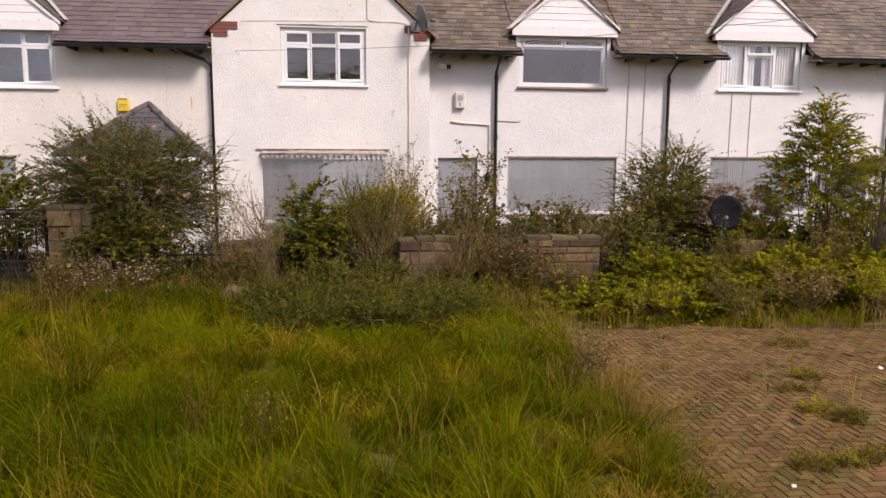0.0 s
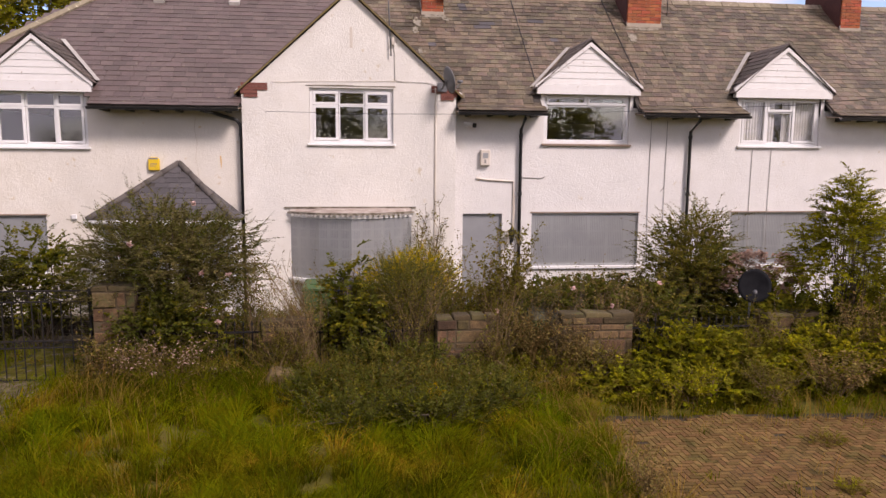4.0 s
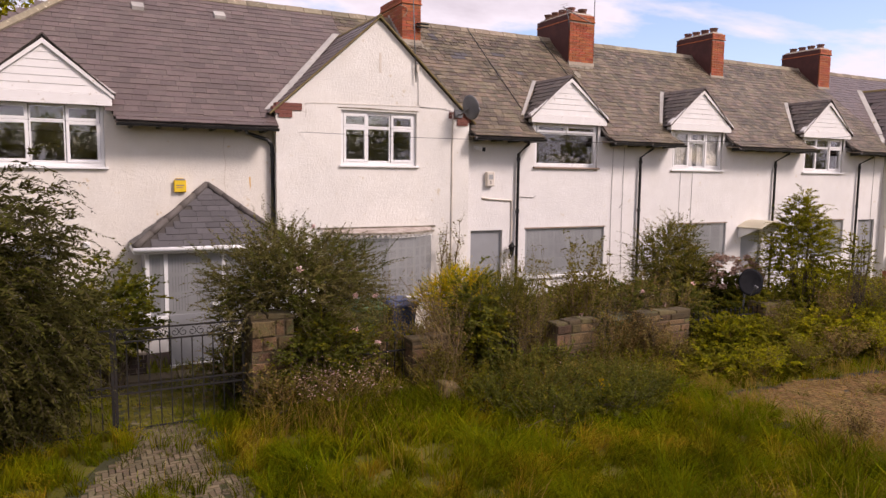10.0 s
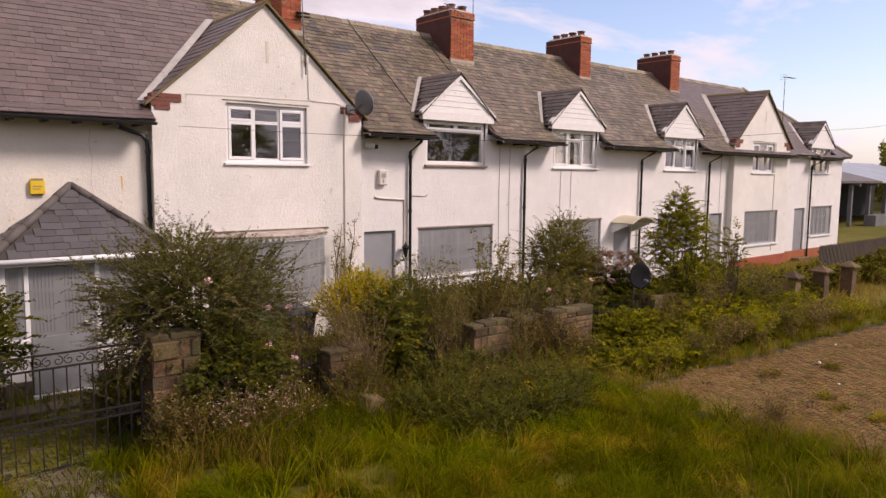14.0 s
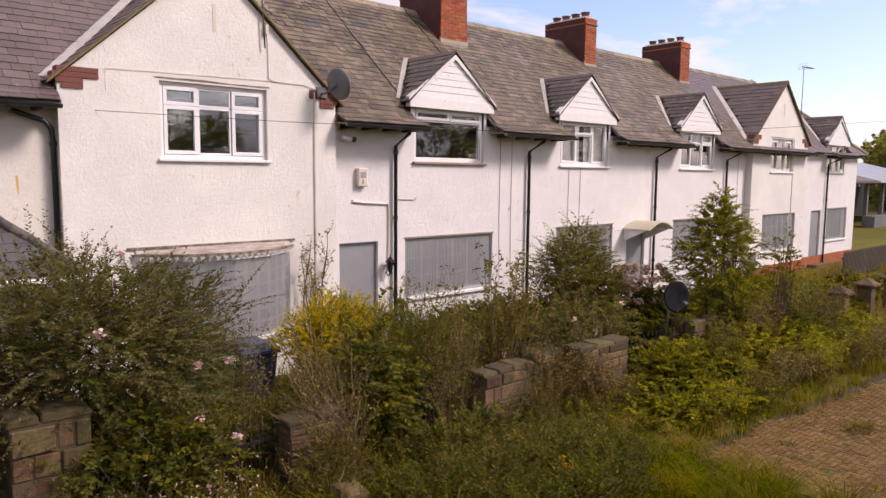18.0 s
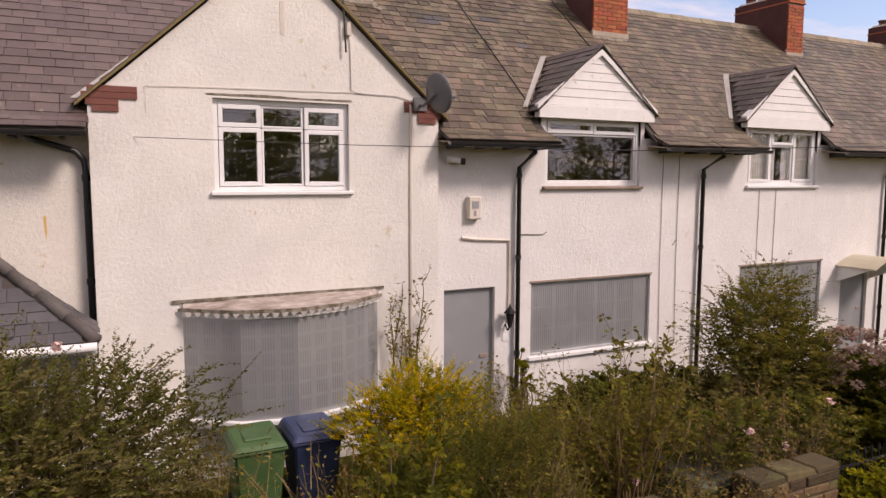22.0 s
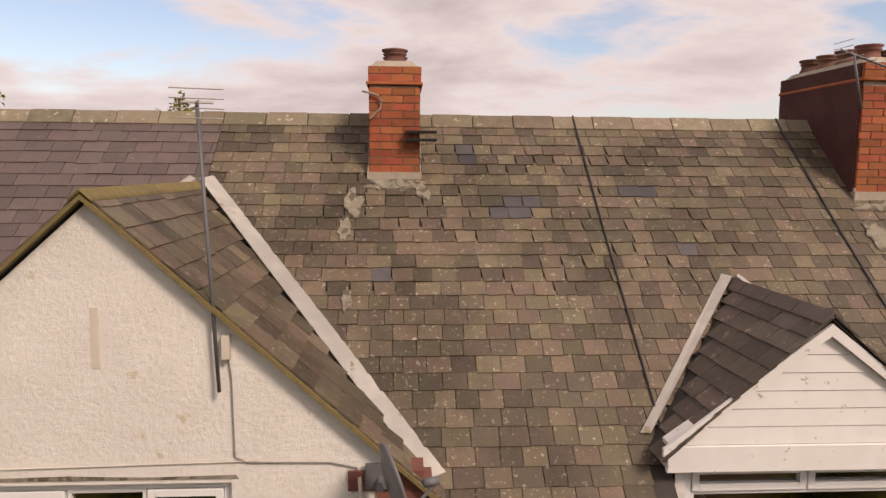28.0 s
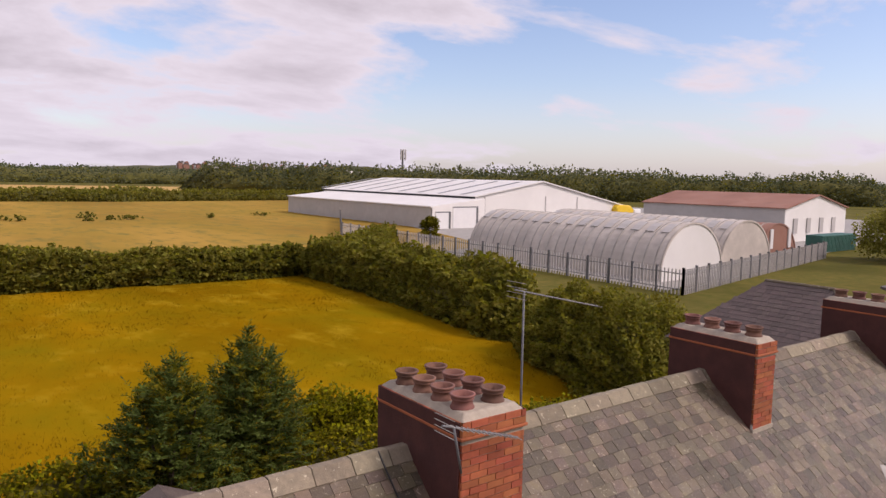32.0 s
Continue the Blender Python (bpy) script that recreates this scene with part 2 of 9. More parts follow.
# ---- materials ----
def mat(name, c1, c2, scale=6.0, rough=0.8, bump=0.2, bscale=40.0, metal=0.0, big=0.25, bigscale=0.7, island=0.0, piece=0.0, spots=None,
        spec=0.4, sheen=0.0, through=0.0, stretch=(1, 1, 1), tone=0.0, soft=0.06):
    """A surface whose colour wanders between c1 and c2 at two scales. island, piece: how far single pieces differ. spots: (colour, scale, share)."""
    m = bpy.data.materials.new(name)
    m.use_nodes = True
    t = m.node_tree
    t.nodes.clear()
    N, L = t.nodes.new, t.links.new
    out, bsdf = N("ShaderNodeOutputMaterial"), N("ShaderNodeBsdfPrincipled")
    bsdf.inputs["Roughness"].default_value = rough
    bsdf.inputs["Metallic"].default_value = metal
    bsdf.inputs["Specular IOR Level"].default_value = spec
    geo = N("ShaderNodeNewGeometry")
    mp = N("ShaderNodeMapping")
    mp.inputs["Scale"].default_value = stretch
    L(geo.outputs["Position"], mp.inputs[0])

    def tex(s, detail=5.0, r=0.6):
        n = N("ShaderNodeTexNoise")
        n.inputs["Scale"].default_value, n.inputs["Detail"].default_value, n.inputs["Roughness"].default_value = s, detail, r
        L(mp.outputs[0], n.inputs["Vector"])
        return n

    def ramp(src, a, b):
        r = N("ShaderNodeMapRange")
        r.inputs["From Min"].default_value, r.inputs["From Max"].default_value = a, b
        L(src, r.inputs["Value"])
        return r.outputs[0]

    def blend(f, a, b, how="MIX"):
        x = N("ShaderNodeMix")
        x.data_type, x.blend_type = "RGBA", how
        for sock, val in ((x.inputs[0], f), (x.inputs[6], a), (x.inputs[7], b)):
            if isinstance(val, (int, float, tuple)):
                sock.default_value = val
            else:
                L(val, sock)
        return x.outputs[2]

    col = blend(ramp(tex(scale).outputs["Fac"], 0.32, 0.68), c1, c2)
    if big:
        dark = tuple(c * (1 - big) for c in c1[:3]) + (1,)
        col = blend(ramp(tex(bigscale, 4.0).outputs["Fac"], 0.42, 0.72), col, dark)
    if spots:
        sc, ss, share = spots
        col = blend(ramp(tex(ss, 3.0, 0.7).outputs["Fac"], 1 - share, 1 + soft - share), col, sc)
    if island or piece or tone:
        if tone:
            at = N("ShaderNodeAttribute")
            at.attribute_name = "tone"
            rnd = at.outputs["Fac"]
            amount = tone
        elif piece:
            rnd, amount = N("ShaderNodeObjectInfo").outputs["Random"], piece
        else:
            rnd, amount = geo.outputs["Random Per Island"], island
        hsv = N("ShaderNodeHueSaturation")
        L(col, hsv.inputs["Color"])
        v = N("ShaderNodeMapRange")
        v.inputs["To Min"].default_value, v.inputs["To Max"].default_value = 1 - amount, 1 + amount
        L(rnd, v.inputs["Value"])
        L(v.outputs[0], hsv.inputs["Value"])
        wn = N("ShaderNodeTexWhiteNoise")
        wn.noise_dimensions = "1D"
        L(rnd, wn.inputs["W"])
        h = N("ShaderNodeMapRange")
        h.inputs["To Min"].default_value, h.inputs["To Max"].default_value = 0.5 - 0.05 * amount, 0.5 + 0.05 * amount
        L(wn.outputs["Value"], h.inputs["Value"])
        L(h.outputs[0], hsv.inputs["Hue"])
        col = hsv.outputs[0]
    L(col, bsdf.inputs["Base Color"])
    if bump:
        bp = N("ShaderNodeBump")
        bp.inputs["Strength"].default_value = bump
        bp.inputs["Distance"].default_value = 0.02
        L(tex(bscale, 7.0, 0.7).outputs["Fac"], bp.inputs["Height"])
        L(bp.outputs[0], bsdf.inputs["Normal"])
    last = bsdf.outputs[0]
    if through:
        tr, mx = N("ShaderNodeBsdfTranslucent"), N("ShaderNodeMixShader")
        L(col, tr.inputs["Color"])
        mx.inputs[0].default_value = through
        L(last, mx.inputs[1])
        L(tr.outputs[0], mx.inputs[2])
        last = mx.outputs[0]
    L(last, out.inputs[0])
    return m


ROUGHCAST = mat("roughcast_white", (0.72, 0.695, 0.66, 1), (0.665, 0.635, 0.595, 1), 3, 0.9, 0.62, 20, big=0.12, bigscale=0.55, spots=((0.60, 0.54, 0.44, 1), 2.6, 0.33))
ROUGHCREAM = mat("roughcast_cream", (0.72, 0.675, 0.60, 1), (0.65, 0.60, 0.515, 1), 2.4, 0.9, 0.62, 20, big=0.16, bigscale=0.5, spots=((0.55, 0.44, 0.28, 1), 3.0, 0.35))
GABLECAST = mat("roughcast_gable", (0.72, 0.690, 0.632, 1), (0.665, 0.630, 0.565, 1), 3, 0.9, 0.62, 20, big=0.14, bigscale=0.6, spots=((0.56, 0.49, 0.37, 1), 3.6, 0.34))
UPVC = mat("white_plastic", (0.74, 0.735, 0.72, 1), (0.70, 0.69, 0.665, 1), 4, 0.35, 0.0, big=0.08)
BOARDS = mat("white_boarding", (0.74, 0.72, 0.69, 1), (0.68, 0.655, 0.62, 1), 5, 0.5, 0.1, 60, big=0.1, spots=((0.42, 0.36, 0.29, 1), 9, 0.35))
STEEL = mat("galvanised_screen", (0.43, 0.435, 0.43, 1), (0.34, 0.345, 0.345, 1), 1.6, 0.42, 0.08, 8, metal=0.55, big=0.22, bigscale=1.1)
STEELDOOR = mat("grey_steel_door", (0.33, 0.335, 0.34, 1), (0.27, 0.275, 0.28, 1), 2.5, 0.5, 0.05, 8, metal=0.3, big=0.15)
PIPE = mat("black_plastic_pipe", (0.018, 0.018, 0.019, 1), (0.03, 0.03, 0.03, 1), 6, 0.4, 0.05, 20)
CABLE = mat("dark_cable", (0.22, 0.20, 0.18, 1), (0.30, 0.28, 0.25, 1), 6, 0.6, 0.0)
PALECABLE = mat("painted_conduit", (0.60, 0.53, 0.44, 1), (0.66, 0.60, 0.52, 1), 6, 0.6, 0.0)
TIMBER = mat("weathered_timber", (0.27, 0.19, 0.13, 1), (0.38, 0.32, 0.27, 1), 12, 0.85, 0.3, 50)
LEAD = mat("lead_flashing", (0.36, 0.34, 0.31, 1), (0.47, 0.44, 0.39, 1), 6, 0.65, 0.2, 15, metal=0.1, spots=((0.22, 0.19, 0.12, 1), 5, 0.36))
IRON = mat("black_iron", (0.012, 0.012, 0.012, 1), (0.030, 0.024, 0.020, 1), 14, 0.7, 0.2, 60, spec=0.2)
TERRACOTTA = mat("terracotta_pot", (0.21, 0.095, 0.066, 1), (0.15, 0.072, 0.055, 1), 7, 0.85, 0.2, 30, big=0.4, bigscale=4, piece=0.25)
MORTAR = mat("cement", (0.42, 0.36, 0.28, 1), (0.33, 0.28, 0.22, 1), 12, 0.9, 0.5, 50)
SPLASH = mat("old_mortar_smear", (0.30, 0.265, 0.205, 1), (0.20, 0.175, 0.13, 1), 14, 0.9, 0.5, 50, big=0.4, bigscale=5, spots=((0.11, 0.09, 0.06, 1), 9, 0.5))
REDBRICK = mat("red_brick_piece", (0.36, 0.10, 0.04, 1), (0.28, 0.075, 0.032, 1), 9, 0.85, 0.3, 60, big=0.3, bigscale=3, piece=0.22)
REDBRICKJ = mat("red_brick_joined", (0.36, 0.10, 0.04, 1), (0.28, 0.075, 0.032, 1), 9, 0.85, 0.3, 60, big=0.3, bigscale=3, island=0.22)
SLATE = mat("mossy_slate_piece", (0.138, 0.103, 0.060, 1), (0.110, 0.083, 0.062, 1), 7, 0.5, 0.6, 34, big=0.5, bigscale=1.1, piece=0.42, spots=((0.28, 0.235, 0.170, 1), 24, 0.39), spec=0.38)
SLATEJ = mat("mossy_slate_joined", (0.138, 0.103, 0.060, 1), (0.110, 0.083, 0.062, 1), 7, 0.5, 0.6, 34, big=0.5, bigscale=1.1, island=0.42, spots=((0.28, 0.235, 0.170, 1), 24, 0.39), spec=0.38)
SLATEDARK = mat("dark_slate_joined", (0.120, 0.084, 0.074, 1), (0.094, 0.069, 0.062, 1), 9, 0.5, 0.3, 30, big=0.25, bigscale=0.9, island=0.18, spec=0.5, spots=((0.19, 0.155, 0.11, 1), 14, 0.36))
SLATEBLACK = mat("black_slate", (0.084, 0.064, 0.052, 1), (0.118, 0.092, 0.072, 1), 9, 0.55, 0.4, 30, island=0.3, spots=((0.22, 0.19, 0.14, 1), 10, 0.37))
PORCHSLATE = mat("blue_grey_slate", (0.088, 0.080, 0.080, 1), (0.068, 0.063, 0.066, 1), 9, 0.55, 0.2, 30, island=0.15)
PORCHHIP = mat("porch_hip_tile", (0.105, 0.088, 0.075, 1), (0.075, 0.066, 0.060, 1), 9, 0.7, 0.3, 30, piece=0.15)
# brick red darkened for the shade and soot of the west flanks
MAROON = mat("shaded_sooty_flank", (0.085, 0.028, 0.022, 1), (0.065, 0.022, 0.018, 1), 4, 0.85, 0.3, 25, big=0.35, bigscale=2)
NEWSLATE = mat("grey_replacement_slate", (0.062, 0.055, 0.058, 1), (0.10, 0.09, 0.086, 1), 9, 0.55, 0.2, 30, piece=0.4)
PERF = mat("perforated_steel", (0.36, 0.365, 0.36, 1), (0.30, 0.305, 0.305, 1), 2.5, 0.5, 0.0, metal=0.5)
EARTHJOINT = mat("old_lime_joint", (0.095, 0.068, 0.036, 1), (0.07, 0.052, 0.03, 1), 12, 0.95, 0.6, 50)
COPING = mat("mossy_coping", (0.094, 0.068, 0.028, 1), (0.062, 0.048, 0.020, 1), 9, 0.95, 0.6, 30, big=0.4, bigscale=3, piece=0.3, spots=((0.09, 0.085, 0.025, 1), 5, 0.42))
KNEEL = mat("bare_brick", (0.205, 0.082, 0.055, 1), (0.15, 0.062, 0.045, 1), 12, 0.9, 0.4, 60, island=0.2)
DECK = mat("roof_deck", (0.05, 0.042, 0.036, 1), (0.07, 0.06, 0.05, 1), 8, 0.9, 0.1)
RIDGE = mat("ridge_tile", (0.25, 0.205, 0.14, 1), (0.17, 0.14, 0.10, 1), 10, 0.9, 0.5, 35, piece=0.25, spots=((0.42, 0.37, 0.27, 1), 12, 0.38))
MOSSY = mat("mossy_verge", (0.22, 0.165, 0.06, 1), (0.15, 0.115, 0.055, 1), 14, 0.95, 0.6, 40)
STONE = mat("sandstone", (0.138, 0.088, 0.038, 1), (0.084, 0.055, 0.026, 1), 14, 0.92, 0.9, 26, big=0.5, bigscale=3.5, piece=0.5, spots=((0.08, 0.075, 0.025, 1), 5, 0.42))
DARKBRICK = mat("dark_plinth_brick", (0.05, 0.035, 0.03, 1), (0.075, 0.05, 0.04, 1), 9, 0.8, 0.4, 40, piece=0.3)
PAVER = mat("block_paver_island", (0.178, 0.106, 0.039, 1), (0.128, 0.081, 0.031, 1), 22, 0.95, 0.6, 90, big=0.35, bigscale=1.2, island=0.25, spots=((0.098, 0.072, 0.024, 1), 2.3, 0.42), spec=0.08)
PAVERP = mat("block_paver_piece", (0.178, 0.106, 0.039, 1), (0.128, 0.081, 0.031, 1), 22, 0.95, 0.6, 90, big=0.35, bigscale=1.2, piece=0.25, spots=((0.098, 0.072, 0.024, 1), 2.3, 0.42), spec=0.08)
SETT = mat("stone_sett", (0.165, 0.128, 0.078, 1), (0.120, 0.096, 0.060, 1), 7, 0.9, 0.5, 40, piece=0.25, spec=0.15)
GRASS = mat("grass_blade", (0.112, 0.138, 0.001, 1), (0.190, 0.166, 0.002, 1), 0.9, 0.7, 0.0, big=0.42, bigscale=0.6, tone=0.85, spec=0.03, through=0.5, spots=((0.27, 0.195, 0.010, 1), 0.9, 0.42))
DRYGRASS = mat("dry_grass", (0.30, 0.195, 0.035, 1), (0.24, 0.165, 0.03, 1), 2, 0.8, 0.0, tone=0.4, spec=0.08, through=0.4)
LEAFDARK = mat("dark_leaf", (0.092, 0.104, 0.014, 1), (0.125, 0.122, 0.020, 1), 3, 0.65, 0.0, island=0.35, spec=0.06, through=0.5)
LEAFHEDGE = mat("hedge_needle", (0.062, 0.059, 0.014, 1), (0.088, 0.078, 0.019, 1), 3, 0.7, 0.0, island=0.4, spec=0.06, through=0.4)
LEAFNETTLE = mat("nettle_leaf", (0.098, 0.108, 0.014, 1), (0.128, 0.124, 0.020, 1), 3, 0.65, 0.0, island=0.35, spec=0.08, through=0.45)
LEAFOLIVE = mat("olive_leaf", (0.155, 0.134, 0.019, 1), (0.205, 0.165, 0.028, 1), 3, 0.65, 0.0, island=0.4, spec=0.06, through=0.5)
MOSSPAVER = mat("mossy_block", (0.120, 0.112, 0.012, 1), (0.150, 0.130, 0.030, 1), 5, 0.95, 0.5, 40, big=0.3, bigscale=1.5, island=0.2, spots=((0.175, 0.147, 0.105, 1), 5, 0.42), spec=0.1)
LEAFROSE = mat("rose_leaf", (0.130, 0.118, 0.030, 1), (0.182, 0.148, 0.048, 1), 3, 0.6, 0.0, island=0.4, spec=0.10, through=0.45)
LEAFMID = mat("mid_leaf", (0.155, 0.150, 0.009, 1), (0.205, 0.178, 0.014, 1), 3, 0.65, 0.0, island=0.4, spec=0.06, through=0.5)
LEAFLIGHT = mat("bright_leaf", (0.27, 0.265, 0.005, 1), (0.345, 0.295, 0.010, 1), 3, 0.65, 0.0, island=0.4, spec=0.06, through=0.5)
LEAFGOLD = mat("golden_leaf", (0.68, 0.47, 0.004, 1), (0.54, 0.41, 0.005, 1), 3, 0.65, 0.0, island=0.35, spec=0.05, through=0.5)
LEAFBROWN = mat("brown_leaf", (0.185, 0.128, 0.038, 1), (0.24, 0.172, 0.058, 1), 3, 0.8, 0.0, island=0.5, spec=0.05, through=0.3)
HYDRANGEA = mat("faded_flower", (0.50, 0.335, 0.255, 1), (0.38, 0.245, 0.18, 1), 3, 0.9, 0.0, island=0.35, through=0.3)
FARLEAF = mat("hedge_leaf", (0.205, 0.205, 0.032, 1), (0.270, 0.235, 0.040, 1), 0.5, 0.75, 0.0, big=0.2, bigscale=0.08, island=0.3, spec=0.1, through=0.5)
# leaf green greyed and lightened, a little distance haze put into the colour
FARWOOD = mat("hazed_woodland_leaf", (0.125, 0.148, 0.075, 1), (0.165, 0.170, 0.085, 1), 0.03, 0.8, 0.0, big=0.25, bigscale=0.01, island=0.25, spec=0.1, through=0.5)
RANK = mat("rank_meadow_blade", (0.205, 0.118, 0.004, 1), (0.165, 0.110, 0.004, 1), 0.25, 0.9, 0.0, big=0.3, bigscale=0.08, tone=0.1, spec=0.05, through=0.4)
CONIFER = mat("conifer_leaf", (0.082, 0.120, 0.022, 1), (0.115, 0.145, 0.028, 1), 1.5, 0.7, 0.0, island=0.3, spec=0.15, through=0.4)
PETAL = mat("pink_petal", (0.75, 0.45, 0.42, 1), (0.80, 0.62, 0.56, 1), 5, 0.7, 0.0, island=0.2, through=0.3)
BARK = mat("bark", (0.09, 0.065, 0.04, 1), (0.14, 0.11, 0.075, 1), 20, 0.95, 0.5, 50)
TWIG = mat("dry_stem", (0.215, 0.145, 0.066, 1), (0.140, 0.094, 0.042, 1), 9, 0.9, 0.0, island=0.3)
GROUND = mat("rough_ground", (0.085, 0.088, 0.016, 1), (0.15, 0.118, 0.030, 1), 0.8, 0.95, 0.5, 6, big=0.35, bigscale=0.05, spec=0.05)
FIELD = mat("mustard_field", (0.285, 0.150, 0.002, 1), (0.185, 0.132, 0.003, 1), 0.16, 1.0, 0.8, 2.0, big=0.42, bigscale=0.07, stretch=(1, 0.6, 1), spots=((0.33, 0.215, 0.010, 1), 0.30, 0.46), spec=0.0, soft=0.25)
FARFIELD = mat("tan_field", (0.38, 0.235, 0.055, 1), (0.27, 0.185, 0.038, 1), 0.07, 1.0, 0.6, 1.0, big=0.4, bigscale=0.03, stretch=(1, 0.4, 1), spots=((0.19, 0.155, 0.045, 1), 0.35, 0.5), spec=0.0, soft=0.2)
STUBBLE = mat("straw_field", (0.46, 0.28, 0.07, 1), (0.40, 0.25, 0.06, 1), 0.05, 0.95, 0.2, 1.0, big=0.1, stretch=(1, 0.3, 1))
FIELDBLADE = mat("meadow_blade", (0.295, 0.160, 0.003, 1), (0.195, 0.140, 0.004, 1), 0.16, 0.9, 0.0, big=0.42, bigscale=0.07, tone=0.12, spec=0.0, through=0.4, spots=((0.35, 0.23, 0.012, 1), 0.30, 0.46), soft=0.25)
HILL = mat("far_hill", (0.070, 0.085, 0.052, 1), (0.16, 0.14, 0.085, 1), 0.016, 0.95, 0.0, big=0.3, bigscale=0.006, spec=0.0)
CLADWHITE = mat("pale_cladding", (0.74, 0.72, 0.68, 1), (0.68, 0.66, 0.62, 1), 0.2, 0.5, 0.0, big=0.1, bigscale=0.05)
CLADGREY = mat("grey_cladding", (0.47, 0.445, 0.42, 1), (0.40, 0.385, 0.37, 1), 0.2, 0.5, 0.0, big=0.15)
ROOFLIGHT = mat("rooflight_strip", (0.25, 0.25, 0.25, 1), (0.30, 0.30, 0.30, 1), 0.4, 0.4, 0.0)
RUST = mat("rusty_sheet", (0.27, 0.125, 0.085, 1), (0.34, 0.19, 0.14, 1), 0.4, 0.8, 0.0, big=0.2, bigscale=0.2)
CORRUGATED = mat("weathered_corrugated", (0.60, 0.54, 0.47, 1), (0.46, 0.41, 0.36, 1), 0.8, 0.6, 0.0, big=0.3, bigscale=0.25)
# near-black that paints in shade: under the hall eaves, inside the open shed
SHADEBLACK = mat("shade_black", (0.012, 0.012, 0.012, 1), (0.02, 0.02, 0.02, 1), 3, 0.8, 0.0)
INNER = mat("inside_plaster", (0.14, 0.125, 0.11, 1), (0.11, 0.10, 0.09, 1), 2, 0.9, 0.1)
NET = mat("net_curtain", (0.72, 0.70, 0.66, 1), (0.60, 0.58, 0.55, 1), 9, 0.9, 0.0, stretch=(6, 1, 0.3))


def glass():
    m = bpy.data.materials.new("window_glass")
    m.use_nodes = True
    t = m.node_tree
    t.nodes.clear()
    out, mx = t.nodes.new("ShaderNodeOutputMaterial"), t.nodes.new("ShaderNodeMixShader")
    gl, tr = t.nodes.new("ShaderNodeBsdfGlossy"), t.nodes.new("ShaderNodeBsdfTransparent")
    gl.inputs["Roughness"].default_value = 0.015
    lw = t.nodes.new("ShaderNodeLayerWeight")
    lw.inputs["Blend"].default_value = 0.5
    steep = t.nodes.new("ShaderNodeMath")
    steep.operation = "POWER"
    steep.inputs[1].default_value = 3.5
    gloss = t.nodes.new("ShaderNodeMath")
    gloss.operation = "MULTIPLY_ADD"
    gloss.inputs[1].default_value, gloss.inputs[2].default_value = 0.72, 0.12
    t.links.new(lw.outputs["Facing"], steep.inputs[0])
    t.links.new(steep.outputs[0], gloss.inputs[0])
    t.links.new(gloss.outputs[0], mx.inputs[0])
    t.links.new(tr.outputs[0], mx.inputs[1])
    t.links.new(gl.outputs[0], mx.inputs[2])
    t.links.new(mx.outputs[0], out.inputs[0])
    return m


GLASS = glass()

# ---- the terrace: x along the front, y into the houses ----
FRONT, GABLE_Y, BACK, RIDGE_Y = 15.07, 14.86, 21.55, 18.32
EAVE_Y, EAVE_Z, PITCH = 14.80, 4.42, 0.868
RIDGE_Z = EAVE_Z + PITCH * (RIDGE_Y - EAVE_Y)
WEST, EAST = -9.35, 27.65
DORMERS = {"house_a": [-6.93], "house_b": [4.33], "house_c": [8.83], "house_d": [14.28], "house_e": [25.22]}
DORMER_ALL = [d for ds in DORMERS.values() for d in ds]
GABLES = [-0.77, 19.65]
GHALF = 2.19


def roof_z(y):
    return EAVE_Z + PITCH * (y - EAVE_Y)


def dormer_z(x):
    """Top of the nearest dormer roof over x, or below everything."""
    return max([(5.89 if c > 0 else 5.76) - 0.885 * abs(x - c) if abs(x - c) < (1.24 if c > 0 else 1.12) else -9 for c in DORMER_ALL])


def gable_z(x):
    return max([6.72 - 0.905 * abs(x - c) if abs(x - c) < GHALF + 0.16 else -9 for c in GABLES])


def wall_grid(x0, x1, z0, z1, yf, th, holes):
    """A wall in the x-z plane, front at yf, with rectangular openings that go through it."""
    g = Geo()
    xs = sorted({x0, x1, *[h[0] for h in holes], *[h[1] for h in holes]})
    zs = sorted({z0, z1, *[h[2] for h in holes], *[h[3] for h in holes]})
    xs, zs = [x for x in xs if x0 <= x <= x1], [z for z in zs if z0 <= z <= z1]

    def solid(i, j):
        if i < 0 or j < 0 or i >= len(xs) - 1 or j >= len(zs) - 1:
            return False
        x, z = (xs[i] + xs[i + 1]) / 2, (zs[j] + zs[j + 1]) / 2
        return not any(h[0] < x < h[1] and h[2] < z < h[3] for h in holes)

    yb = yf + th
    for i in range(len(xs) - 1):
        for j in range(len(zs) - 1):
            if not solid(i, j):
                continue
            a, b, c, d = xs[i], xs[i + 1], zs[j], zs[j + 1]
            g.add([(a, yf, c), (b, yf, c), (b, yf, d), (a, yf, d)], [(0, 1, 2, 3)])
            g.add([(a, yb, c), (b, yb, c), (b, yb, d), (a, yb, d)], [(3, 2, 1, 0)])
            if not solid(i - 1, j):
                g.add([(a, yf, c), (a, yf, d), (a, yb, d), (a, yb, c)], [(0, 1, 2, 3)])
            if not solid(i + 1, j):
                g.add([(b, yf, c), (b, yb, c), (b, yb, d), (b, yf, d)], [(0, 1, 2, 3)])
            if not solid(i, j - 1):
                g.add([(a, yf, c), (a, yb, c), (b, yb, c), (b, yf, c)], [(0, 1, 2, 3)])
            if not solid(i, j + 1):
                g.add([(a, yf, d), (b, yf, d), (b, yb, d), (a, yb, d)], [(0, 1, 2, 3)])
    return g


